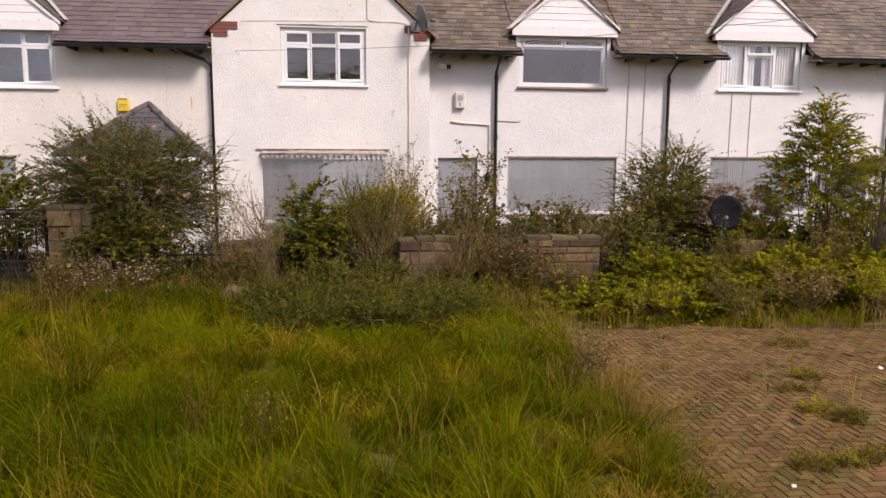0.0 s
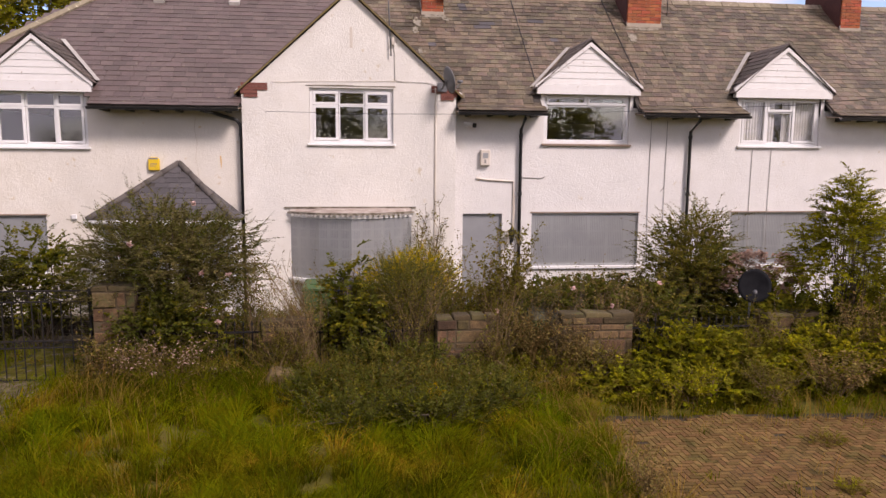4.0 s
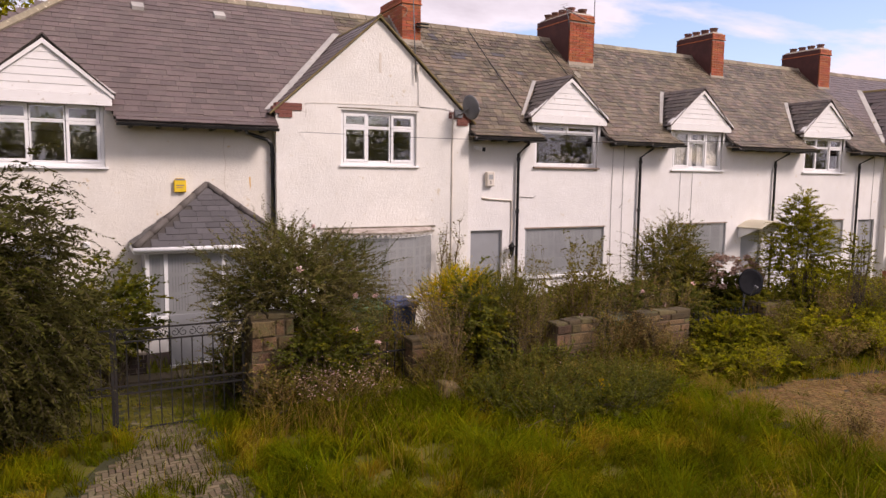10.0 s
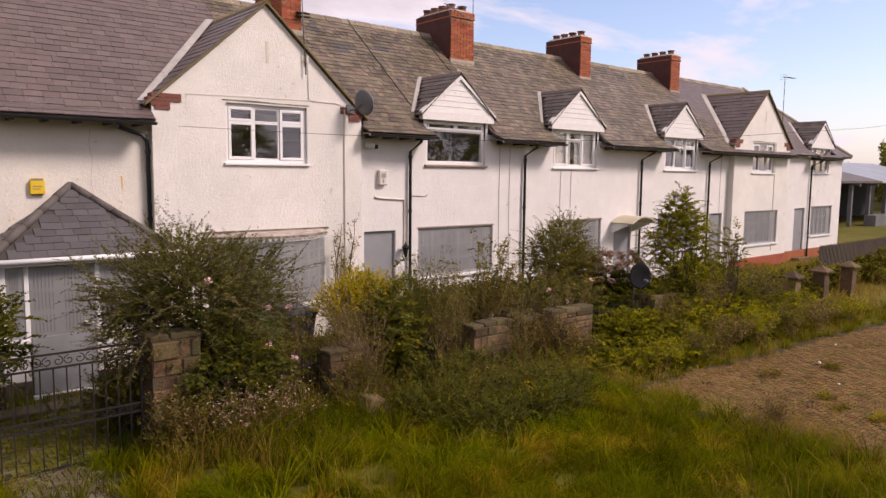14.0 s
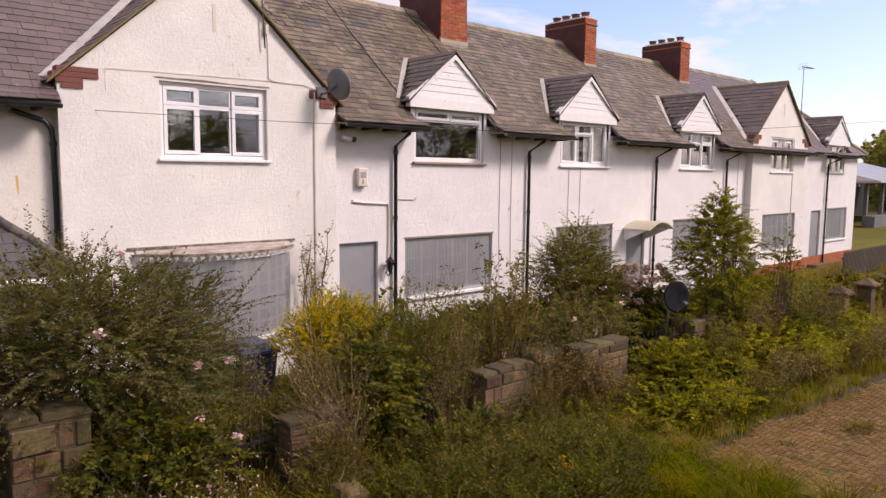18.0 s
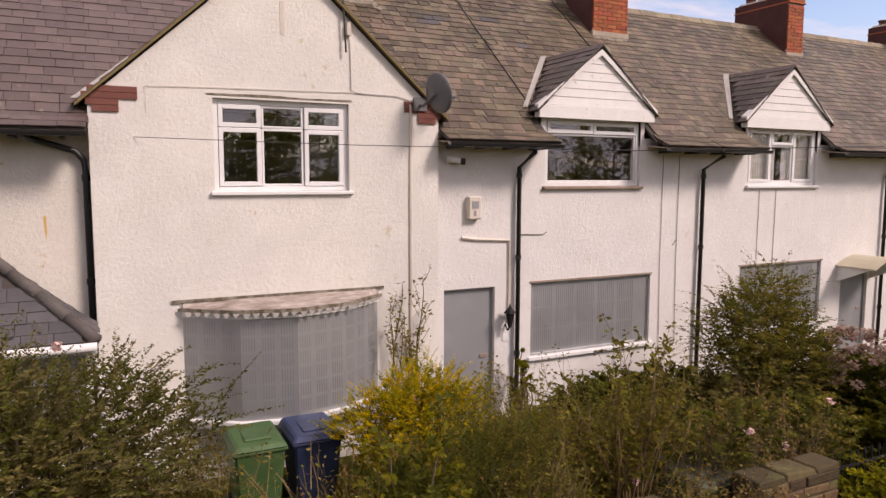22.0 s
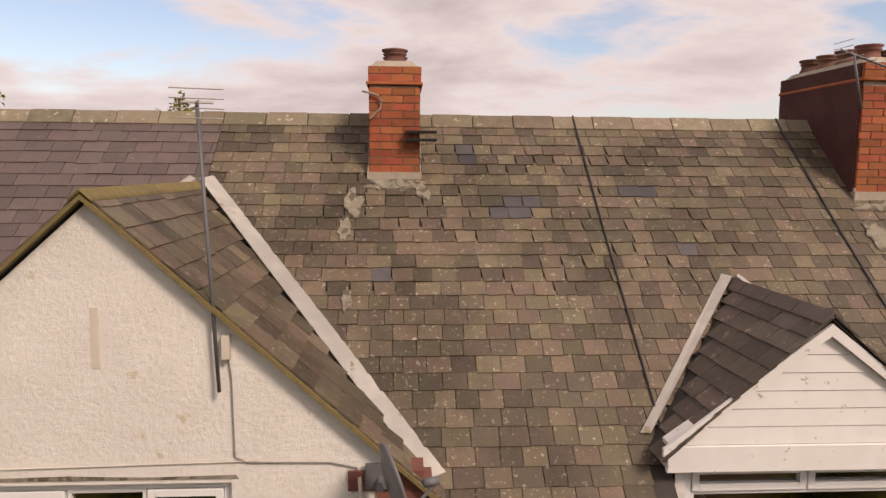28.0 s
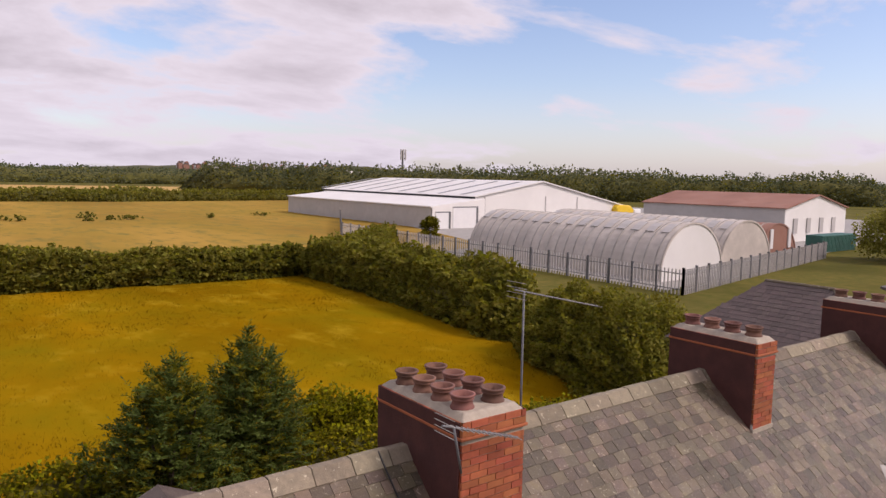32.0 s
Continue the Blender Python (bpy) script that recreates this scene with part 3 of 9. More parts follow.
def frame_ring(g, x0, x1, z0, z1, y, w, d):
    g.box(x0, y, z0, x0 + w, y + d, z1).box(x1 - w, y, z0, x1, y + d, z1)
    g.box(x0 + w, y, z0, x1 - w, y + d, z0 + w).box(x0 + w, y, z1 - w, x1 - w, y + d, z1)


def window(house, x0, x1, z0, z1, y, lights, sill_mat=None, curtain=False):
    """A white plastic window: lights are (x0, x1, z0, z1, opens) in shares of its width and height."""
    g = Geo()
    w, h = x1 - x0, z1 - z0
    frame_ring(g, x0, x1, z0, z1, y, 0.06, 0.07)
    win = part("window", g, UPVC, house, "white plastic-framed window", bevel=0.006)
    ix0, ix1, iz0, iz1 = x0 + 0.06, x1 - 0.06, z0 + 0.06, z1 - 0.06
    for a, b, c, d, opens in lights:
        ax, bx = ix0 + (ix1 - ix0) * a, ix0 + (ix1 - ix0) * b
        cz, dz = iz0 + (iz1 - iz0) * c, iz0 + (iz1 - iz0) * d
        s = Geo()
        m = 0.055 if opens else 0.028
        frame_ring(s, ax + 0.004, bx - 0.004, cz + 0.004, dz - 0.004, y - (0.012 if opens else -0.012), m, 0.055)
        part("sash", s, UPVC, win, bevel=0.005)
        p = Geo().box(ax + m, y + 0.028, cz + m, bx - m, y + 0.034, dz - m)
        pane = part("pane", p, GLASS, win)
        pane.visible_shadow = False
    s = Geo().box(x0 - 0.05, y - 0.11, z0 - 0.05, x1 + 0.05, y + 0.07, z0 - 0.002)
    part("sill", s, sill_mat or UPVC, win, bevel=0.008)
    if curtain:
        c = Geo()
        n = 60
        for side in ((x0 + 0.08, x0 + w * 0.47), (x0 + w * 0.56, x1 - 0.08)):
            xs = [side[0] + (side[1] - side[0]) * k / n for k in range(n + 1)]
            for k in range(n):
                ya, yb = (y + 0.10 + 0.015 * math.sin(k * 1.3), y + 0.10 + 0.015 * math.sin((k + 1) * 1.3))
                c.add([(xs[k], ya, z0 + 0.06), (xs[k + 1], yb, z0 + 0.06), (xs[k + 1], yb, z1 - 0.06), (xs[k], ya, z1 - 0.06)], [(0, 1, 2, 3)])
        part("net_curtain", c, NET, win, "gathered white net curtain", smooth=True)
    return win


SIX = [(0, .33, .72, 1, True), (.33, .67, .72, 1, False), (.67, 1, .72, 1, True), (0, .33, 0, .72, True), (.33, .67, 0, .72, False), (.67, 1, 0, .72, True)]
PICTURE = [(0, .5, .80, 1, True), (.5, 1, .80, 1, True), (0, 1, 0, .80, False)]
NETTED = [(0, .33, 0, 1, True), (.33, .67, .72, 1, True), (.33, .67, 0, .72, False), (.67, 1, 0, 1, True)]


def screen(house, x0, x1, z0, z1, y, name="window_screen", material=None, label="grey perforated steel security screen over a window"):
    """A boarded-up opening: a sheet of perforated steel in a thin frame."""
    g = Geo().box(x0 + 0.02, y + 0.012, z0 + 0.02, x1 - 0.02, y + 0.03, z1 - 0.02)
    sheet = part(name, g, material or STEEL, house, label)
    f = Geo()
    frame_ring(f, x0, x1, z0, z1, y, 0.035, 0.05)
    part("frame", f, material or STEEL, sheet, bevel=0.005)
    if x1 - x0 > 1.4:
        dots = Geo()
        nx, nz = int((x1 - x0 - 0.2) / 0.42), 3
        for i in range(nx):
            for j in range(nz):
                a, c = x0 + 0.1 + i * 0.42, z0 + 0.08 + j * (z1 - z0 - 0.12) / nz
                for k in range(9):
                    dots.box(a + 0.04 * k, y + 0.008, c, a + 0.04 * k + 0.012, y + 0.0125, c + (z1 - z0 - 0.2) / nz)
        tagged(part("perforation", dots, PERF, sheet), kind="stuff")
    return sheet


def slates_on(o, u, v, length, height, keep, wide, rise, seed, split=None, loose=False):
    """Slates in courses on a slope. o: lower corner, u: along the eaves, v: up the slope. keep(p): is there roof here.
    Returns the joined rest and the places of the single ones, which split(p) picks."""
    g = Geo()
    singles = []
    r = random.Random(seed)
    o, u, v = Vector(o), Vector(u).normalized(), Vector(v).normalized()
    n = u.cross(v).normalized()
    if n.z < 0:
        n = -n
    row = 0
    while row * rise < height:
        s = -wide * (0.5 if row % 2 else 0.0) + r.uniform(-0.04, 0.0)
        while s < length:
            w = wide * r.uniform(0.82, 1.16)
            mid = o + u * (s + w / 2) + v * (row + 0.45) * rise
            fits = [keep(mid), keep(mid + u * w * 0.42), keep(mid - u * w * 0.42)]
            if s + w > 0.0 and (any(fits) if loose else all(fits)):
                slip = r.uniform(-0.005, 0.005) - (0.02 if r.random() > 0.985 else 0.0)
                a, b = max(s, 0) + 0.003, min(s + w, length) - 0.003
                lift, thick = r.uniform(0.010, 0.016), r.uniform(0.009, 0.013)
                lo, hi = row * rise + slip, min((row + 1) * rise + 0.05, height)
                tilt = r.uniform(-0.004, 0.004)
                if split and split(mid):
                    singles.append((mid, w, tilt, lift))
                else:
                    base = [o + u * a + v * (lo + tilt) + n * lift, o + u * b + v * (lo - tilt) + n * lift, o + u * b + v * hi + n * 0.002, o + u * a + v * hi + n * 0.002]
                    g.hexa(base, [p + n * thick for p in base])
            s += w
        row += 1
    return g, singles


def place_slates(singles, u, v, parent, material, wide, rise):
    """Single slates as objects that share four meshes."""
    u, v = Vector(u).normalized(), Vector(v).normalized()
    n = u.cross(v).normalized()
    if n.z < 0:
        n = -n
    turn = Matrix((u, v, n)).transposed().to_4x4()
    kinds, newer = [], []
    fresh = [(2.47, 17.26), (2.33, 17.10), (1.70, 17.95), (1.95, 17.82), (3.75, 17.42), (4.05, 16.75), (1.1, 16.5), (2.2, 16.3), (3.0, 16.15), (2.75, 15.95)]
    for k in range(4):
        w, h, t, c = wide * (0.88 + 0.08 * k), rise, 0.011, 0.012 * (k % 3)
        g = Geo()
        low = [(-w / 2 + c, -h / 2, 0.015), (w / 2 - c * 0.5, -h / 2 + 0.004 * k, 0.015), (w / 2, h / 2 + 0.05, 0.001), (-w / 2, h / 2 + 0.05, 0.001)]
        g.hexa(low, [(a, b, z + t) for a, b, z in low])
        kinds.append(mesh_of("slate", g, material))
        newer.append(mesh_of("slate", g, NEWSLATE))
    for mid, w, tilt, lift in singles:
        k = min(3, max(0, round((w / wide - 0.88) / 0.08)))
        is_new = any(abs(mid.x - a) < 0.14 and abs(mid.y - b) < 0.065 for a, b in fresh)
        ob = new("slate", (newer if is_new else kinds)[k])
        hang(ob, parent)
        ob.matrix_basis = Matrix.Translation(mid) @ turn @ pose(0, 0, lift - 0.015, 0, 0, math.degrees(tilt / w))
    return singles


def pipe_down(house, x, y, ztop, label="black plastic drainpipe", zbot=0.05, cast_y=14.55):
    g = Geo()
    g.tube([(x - 0.02, cast_y, ztop), (x - 0.02, cast_y, ztop - 0.08), (x, y - 0.07, ztop - 0.30), (x, y - 0.07, zbot)], 0.036, 8)
    p = part("drainpipe", g, PIPE, house, label, smooth=True)
    for z in (ztop - 0.42, 2.6, 1.1):
        part("bracket", Geo().lathe([(0.036, -0.035), (0.047, -0.035), (0.047, 0.035), (0.036, 0.035)], x, y - 0.07, 10, z), PIPE, p)


def gutter(house, x0, x1, y, z):
    g = Geo()
    prof = [(y - 0.055 * math.cos(a), z - 0.055 * math.sin(a)) for a in [math.pi * k / 6 for k in range(7)]]
    prof += [(y - 0.047 * math.cos(a), z - 0.047 * math.sin(a)) for a in [math.pi * k / 6 for k in range(6, -1, -1)]]
    g.prism(prof, "x", x0, x1)
    part("gutter", g, PIPE, house)


def dormer(house, cx):
    """A gablet over an upper window that breaks through the eaves."""
    low = -0.13 if cx < 0 else 0.0
    hw, zb, zf, za = (1.03 if cx < 0 else 1.13), 4.74 + low, 4.97 + low, 5.81 + low
    top_z = za + 0.08
    y = FRONT - 0.09
    ped = part("pediment", Geo().prism([(cx - hw, zb), (cx + hw, zb), (cx + hw, zf - 0.03), (cx, za - 0.06), (cx - hw, zf - 0.03)], "y", y + 0.02, y + 0.14), BOARDS, house,
               "white boarded dormer gable")
    part("fascia", Geo().box(cx - hw - 0.02, y - 0.022, zb - 0.01, cx + hw + 0.02, y + 0.019, zb + 0.19), BOARDS, ped, bevel=0.005)
    z, k = zb + 0.195, 0
    while z < za - 0.12:
        half = min(hw - 0.02, (za - 0.05 - z) / ((za - zf) / hw) - 0.03)
        top = min(z + 0.128, za - 0.06)
        half2 = max(0.01, min(hw - 0.02, (za - 0.05 - top) / ((za - zf) / hw) - 0.03))
        b = Geo()
        b.hexa([(cx - half, y - 0.005, z), (cx + half, y - 0.005, z), (cx + half, y + 0.018, z), (cx - half, y + 0.018, z)],
               [(cx - half2, y + 0.002, top), (cx + half2, y + 0.002, top), (cx + half2, y + 0.018, top), (cx - half2, y + 0.018, top)])
        part("board", b, BOARDS, ped)
        z += 0.133
    for s in (-1, 1):
        b = Geo()
        b.hexa([(cx + s * (hw + 0.06), y - 0.045, zf - 0.12), (cx + s * (hw + 0.06), y - 0.045, zf - 0.05), (cx, y - 0.045, za + 0.02), (cx, y - 0.045, za - 0.07)],
               [(cx + s * (hw + 0.06), y - 0.015, zf - 0.12), (cx + s * (hw + 0.06), y - 0.015, zf - 0.05), (cx, y - 0.015, za + 0.02), (cx, y - 0.015, za - 0.07)])
        part("bargeboard", b, BOARDS, ped)
    # roof of the dormer
    deck = Geo()
    yf = y - 0.055
    wr = hw + 0.05
    ze = top_z - 0.885 * wr
    yb, yr = EAVE_Y + (ze - EAVE_Z) / PITCH, EAVE_Y + (top_z - EAVE_Z) / PITCH
    for s in (-1, 1):
        low = [(cx + s * wr, yf + 0.02, ze - 0.03), (cx, yf + 0.02, top_z - 0.03), (cx, yr + 0.02, top_z - 0.03), (cx + s * wr, yb + 0.02, ze - 0.03)]
        deck.hexa(low, [(a, b, c + 0.018) for a, b, c in low])
    roof = part("dormer_roof", deck, DECK, house, "small black-slated dormer roof")
    for s in (-1, 1):
        def keep(p, s=s):
            return p.y < EAVE_Y + (p.z - EAVE_Z) / PITCH + 0.03
        g, _ = slates_on((cx + s * (wr + 0.02), yf - 0.01, ze - 0.026), (0, 1, 0), (-s, 0, 0.885), yr - yf + 0.1, (wr + 0.02) * 1.335, keep, 0.27, 0.17, int(cx * 10) + s + 50)
        tagged(part("slate_covering", g, SLATEBLACK, roof), kind="stuff")
        lo = [(cx + s * (wr - 0.02), yb + 0.0, ze + 0.05), (cx + s * (wr + 0.055), yb + 0.02, ze + 0.045), (cx + s * 0.08, yr + 0.05, top_z + 0.05), (cx + s * 0.02, yr - 0.04, top_z + 0.04)]
        fl = Geo().hexa(lo, [(a, b - 0.01, c + 0.015) for a, b, c in lo])
        part("valley_flashing", fl, LEAD, roof, "pale lead valley")
    for k in range(4):
        a, b = yf + k * 0.42, min(yf + k * 0.42 + 0.41, yr + 0.05)
        if b < a + 0.04:
            break
        rt = Geo().prism([(cx - 0.09, top_z - 0.07), (cx, top_z + 0.01), (cx + 0.09, top_z - 0.07), (cx + 0.09, top_z - 0.05), (cx, top_z + 0.035), (cx - 0.09, top_z - 0.05)], "y", a, b)
        part("ridge_tile", rt, SLATEBLACK, roof)
    # cheeks beside the window
    for s in (-1, 1):
        xc = cx + s * 1.0
        part("cheek", Geo().prism([(FRONT + 0.01, EAVE_Z - 0.1), (FRONT + 0.01, 4.8), (FRONT + 0.45, 4.8)], "x", xc - 0.04, xc + 0.04), ROUGHCAST, house)


def brick_stack(parent, x0, x1, y0, y1, z0, z1, single_sides, seed, cap=True):
    """A brick chimney stack in running bond. single_sides: sides whose bricks are single objects."""
    r = random.Random(seed)
    course, L_, D = 0.0785, 0.232, 0.05
    core = part("core", Geo().box(x0 + 0.012, y0 + 0.012, z0, x1 - 0.012, y1 - 0.012, z1 - 0.01), MORTAR, parent)
    joined = Geo()
    pieces = {}
    n = int((z1 - z0) / course)
    for side in "fbwe":
        along = (x0, x1) if side in "fb" else (y0, y1)
        for k in range(n):
            zc = z0 + k * course
            s = along[0] - (L_ / 2 if (k % 2) else 0)
            while s < along[1] - 0.02:
                a, b = max(s, along[0]) + 0.005, min(s + L_, along[1]) - 0.005
                s += L_
                if b - a < 0.03:
                    continue
                out = r.uniform(-0.003, 0.004)
                if side == "f":
                    lo, hi = (a, y0 - out, zc + 0.005), (b, y0 + D, zc + course - 0.005)
                elif side == "b":
                    lo, hi = (a, y1 - D, zc + 0.005), (b, y1 + out, zc + course - 0.005)
                elif side == "w":
                    lo, hi = (x0 - out, a + 0.001, zc + 0.005), (x0 + D, b - 0.001, zc + course - 0.005)
                else:
                    lo, hi = (x1 - D, a + 0.001, zc + 0.005), (x1 + out, b - 0.001, zc + course - 0.005)
                if side in single_sides:
                    key = (side, round(b - a, 2))
                    if key not in pieces:
                        pieces[key] = mesh_of("brick", Geo().box(0, 0, 0, hi[0] - lo[0], hi[1] - lo[1], hi[2] - lo[2]), REDBRICK)
                    ob = new("brick", pieces[key])
                    hang(ob, parent)
                    ob.matrix_basis = Matrix.Translation(lo)
                else:
                    joined.box(*lo, *hi)
    tagged(part("brickwork", joined, REDBRICKJ, parent), kind="stuff")


def pot(parent, x, y, z, h=0.165, r=0.125):
    prof = [(r * 1.05, 0), (r * 1.05, 0.03), (r * 0.92, 0.05), (r * 0.86, h * 0.62), (r * 1.0, h * 0.68), (r * 1.0, h * 0.74), (r * 0.9, h * 0.80), (r * 1.1, h * 0.90), (r * 1.12, h),
            (r * 0.85, h), (r * 0.8, h * 0.5)]
    part("chimney_pot", Geo().lathe(prof, x, y, 18, z), TERRACOTTA, parent, smooth=True)


def chimney(house, x0, x1, y0, y1, z0, z1, pots, single, seed, label):
    st = part("chimney", Geo().box(x0 - 0.02, y0 - 0.02, z0 - 0.18, x1 + 0.02, y1 + 0.02, z0 + 0.005), MORTAR, house, label)
    band = z1 - 0.20
    brick_stack(st, x0, x1, y0, y1, z0, band, single, seed)
    course = Geo().box(x0 - 0.028, y0 - 0.028, band - 0.003, x1 + 0.028, y1 + 0.028, band + 0.03)
    part("oversail_course", course, REDBRICKJ, st, bevel=0.006)
    brick_stack(st, x0 - 0.01, x1 + 0.01, y0 - 0.01, y1 + 0.01, band + 0.03, z1 - 0.01, single, seed + 1)
    part("flaunching", Geo().hexa([(x0, y0, z1 - 0.03), (x1, y0, z1 - 0.03), (x1, y1, z1 - 0.03), (x0, y1, z1 - 0.03)],
                                  [(x0 + 0.08, y0 + 0.08, z1 + 0.05), (x1 - 0.08, y0 + 0.08, z1 + 0.05), (x1 - 0.08, y1 - 0.08, z1 + 0.05), (x0 + 0.08, y1 - 0.08, z1 + 0.05)]), MORTAR, st, bevel=0.01)
    for x, y in pots:
        pot(st, x, y, z1 + 0.03)
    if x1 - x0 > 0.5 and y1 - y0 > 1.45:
        # thin slab over the west bricks, shade and soot put into its colour
        part("flank_shade_slab", Geo().box(x0 - 0.022, y0 + 0.03, z0, x0 - 0.006, y1, z1 - 0.02), MAROON, st, "smooth dark maroon slab with the flank's shade and soot in its colour")
    # stepped lead flashing up both flanks
    for x, s in ((x0, -1), (x1, 1)):
        fl = Geo()
        k = 0
        y = y0
        while y < min(y1, RIDGE_Y):
            zz = roof_z(y)
            fl.prism([(y, zz - 0.02), (y + 0.11, zz + 0.075), (y + 0.11, zz + 0.16), (y, zz + 0.13)], "x", x + s * 0.004, x + s * 0.016)
            y += 0.11
        part("step_flashing", fl, LEAD, st)
    return st


SPANS = [("house_a", WEST, -2.96), ("house_b", -2.96, 6.62), ("house_c", 6.62, 12.04), ("house_d", 12.04, 17.46), ("house_e", 17.46, EAST)]
ROOFS = {"house_a": (WEST, -0.70), "house_b": (-0.70, 6.62), "house_c": (6.62, 12.04), "house_d": (12.04, 17.46), "house_e": (17.46, EAST)}
LABELS = {
    "house_a": "white roughcast end house with dark slate roof and porch, boarded up",
    "house_b": "white roughcast gabled house with mossy slate roof, boarded up",
    "house_c": "white roughcast mid-terrace house with netted dormer window",
    "house_d": "white roughcast mid-terrace house with slate roof and dormer",
    "house_e": "white roughcast far end house with gable and brick plinth",
}
# upper windows: x0, x1, z0, z1; ground openings: kind, x0, x1, z0, z1
UPPER = {c: (c - 0.96, c + 0.96, 3.68, 4.745) for c in DORMER_ALL}
UPPER[-6.93] = (-7.82, -6.02, 3.52, 4.64)
GROUND_OPEN = {
    "house_a": [("window", -7.95, -6.92, 0.97, 2.14)],
    "house_b": [("door", 1.62, 2.49, 0.12, 2.16), ("window", 3.15, 5.60, 0.99, 2.17)],
    "house_c": [("window", 7.78, 10.10, 0.97, 2.18), ("door", 10.74, 11.62, 0.12, 2.0)],
    "house_d": [("window", 13.08, 15.5, 1.0, 2.17), ("door", 16.27, 17.14, 0.12, 2.16)],
    "house_e": [("door", 23.04, 24.02, 0.12, 2.19), ("window", 24.64, 26.77, 0.96, 2.22)],
}
HOUSES = {}
for key, hx0, hx1 in SPANS:
    H = HOUSES[key] = thing("terraced_house", ((hx0 + hx1) / 2, FRONT, 0), LABELS[key], "house", "terrace of houses")
    gx = [c for c in GABLES if hx0 < c < hx1]
    holes = []
    for c in DORMERS[key]:
        a, b, z0, z1 = UPPER[c]
        holes.append((a, b, z0, z1 + 0.4))
    holes += [(a, b, z0, z1) for _, a, b, z0, z1 in GROUND_OPEN[key]]
    spans = [(hx0, hx1)]
    if gx:
        c = gx[0]
        spans = [s for s in ((hx0, c - GHALF), (c + GHALF, hx1)) if s[1] - s[0] > 0.05]
    for a, b in spans:
        part("front_wall", wall_grid(a, b, -0.1, EAVE_Z + 0.05, FRONT, 0.24, [h for h in holes if a < h[0] < b]), ROUGHCREAM if key == "house_a" else ROUGHCAST, H)
    for c in DORMERS[key]:
        a, b, z0, z1 = UPPER[c]
        for q in ((c - 1.04, a), (b, c + 1.04)):
            if q[1] - q[0] > 0.01:
                part("window_cheek", Geo().box(q[0], FRONT + 0.002, EAVE_Z + 0.05, q[1], FRONT + 0.24, 4.80), ROUGHCAST, H)
        if c == 4.33:
            lights = PICTURE
        elif c in (8.83,):
            lights = NETTED
        else:
            lights = SIX
        window(H, a + 0.003, b - 0.003, z0 + 0.003, z1 + 0.02, FRONT + 0.05, lights, TIMBER if c == 4.33 else None, curtain=(c == 8.83))
        dormer(H, c)
    for kind, a, b, z0, z1 in GROUND_OPEN[key]:
        if kind == "window":
            screen(H, a + 0.003, b - 0.003, z0 + 0.003, z1 - 0.003, FRONT + 0.04, material=STEELDOOR if key == "house_a" else None)
            part("sill", Geo().box(a - 0.06, FRONT - 0.06, z0 - 0.06, b + 0.06, FRONT + 0.1, z0 + 0.001), UPVC, H, bevel=0.008)
            part("lintel_strip", Geo().box(a - 0.03, FRONT - 0.012, z1 + 0.001, b + 0.03, FRONT + 0.02, z1 + 0.03), TIMBER, H)
        else:
            s = screen(H, a + 0.003, b - 0.003, z0 + 0.003, z1 - 0.003, FRONT + 0.06, "door_screen", STEELDOOR, "grey steel security door")
            part("lock_plate", Geo().box(b - 0.22, FRONT + 0.055, z0 + 0.95, b - 0.1, FRONT + 0.071, z0 + 1.0), TIMBER, s)
            part("door_step", Geo().box(a - 0.1, FRONT - 0.35, -0.05, b + 0.1, FRONT + 0.0, z0), STONE, H, bevel=0.01)
    # rear wall, floor and party walls
    part("rear_wall", Geo().box(hx0, BACK - 0.24, -0.1, hx1, BACK, EAVE_Z), ROUGHCAST, H)
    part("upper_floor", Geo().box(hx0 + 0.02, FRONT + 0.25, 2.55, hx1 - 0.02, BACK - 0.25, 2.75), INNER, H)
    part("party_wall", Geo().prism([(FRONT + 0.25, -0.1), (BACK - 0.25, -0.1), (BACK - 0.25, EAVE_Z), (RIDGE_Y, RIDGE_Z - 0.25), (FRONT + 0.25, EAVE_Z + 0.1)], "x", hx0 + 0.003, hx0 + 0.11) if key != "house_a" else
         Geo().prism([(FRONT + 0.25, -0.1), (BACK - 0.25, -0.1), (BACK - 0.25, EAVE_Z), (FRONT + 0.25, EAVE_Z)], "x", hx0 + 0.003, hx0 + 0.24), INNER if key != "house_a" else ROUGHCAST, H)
    if key == "house_e":
        part("end_wall", Geo().box(hx1 - 0.24, FRONT + 0.241, -0.1, hx1 - 0.001, BACK - 0.241, EAVE_Z), ROUGHCAST, H)

    # gable
    if gx:
        c = gx[0]
        gl, gr = c - GHALF, c + GHALF
        wx0, wx1, wz0, wz1 = (c - 0.84, c + 0.88, 3.635, 4.765)
        zk = 4.62
        low = [(wx0, wx1, wz0, wz1)]
        if key == "house_b":
            low.append((-2.02, 0.48, 0.86, 2.22))
        else:
            low.append((18.41, 21.06, 0.91, 2.19))
            screen(H, 18.413, 21.057, 0.913, 2.187, GABLE_Y + 0.05)
            part("sill", Geo().box(18.35, GABLE_Y - 0.06, 0.85, 21.12, GABLE_Y + 0.1, 0.911), UPVC, H)
        part("gable_wall", wall_grid(gl, gr, -0.1, zk, GABLE_Y, 0.30, low), GABLECAST, H, "white roughcast gable wall")
        sx = lambda z: (6.66 - z) / 0.905
        top = Geo()
        zt = wz1
        top.prism([(gl, zk), (wx0, zk), (wx0, zt), (c - sx(zt), zt), (gl, 4.66)], "y", GABLE_Y, GABLE_Y + 0.30)
        top.prism([(wx1, zk), (gr, zk), (gr, 4.66), (c + sx(zt), zt), (wx1, zt)], "y", GABLE_Y, GABLE_Y + 0.30)
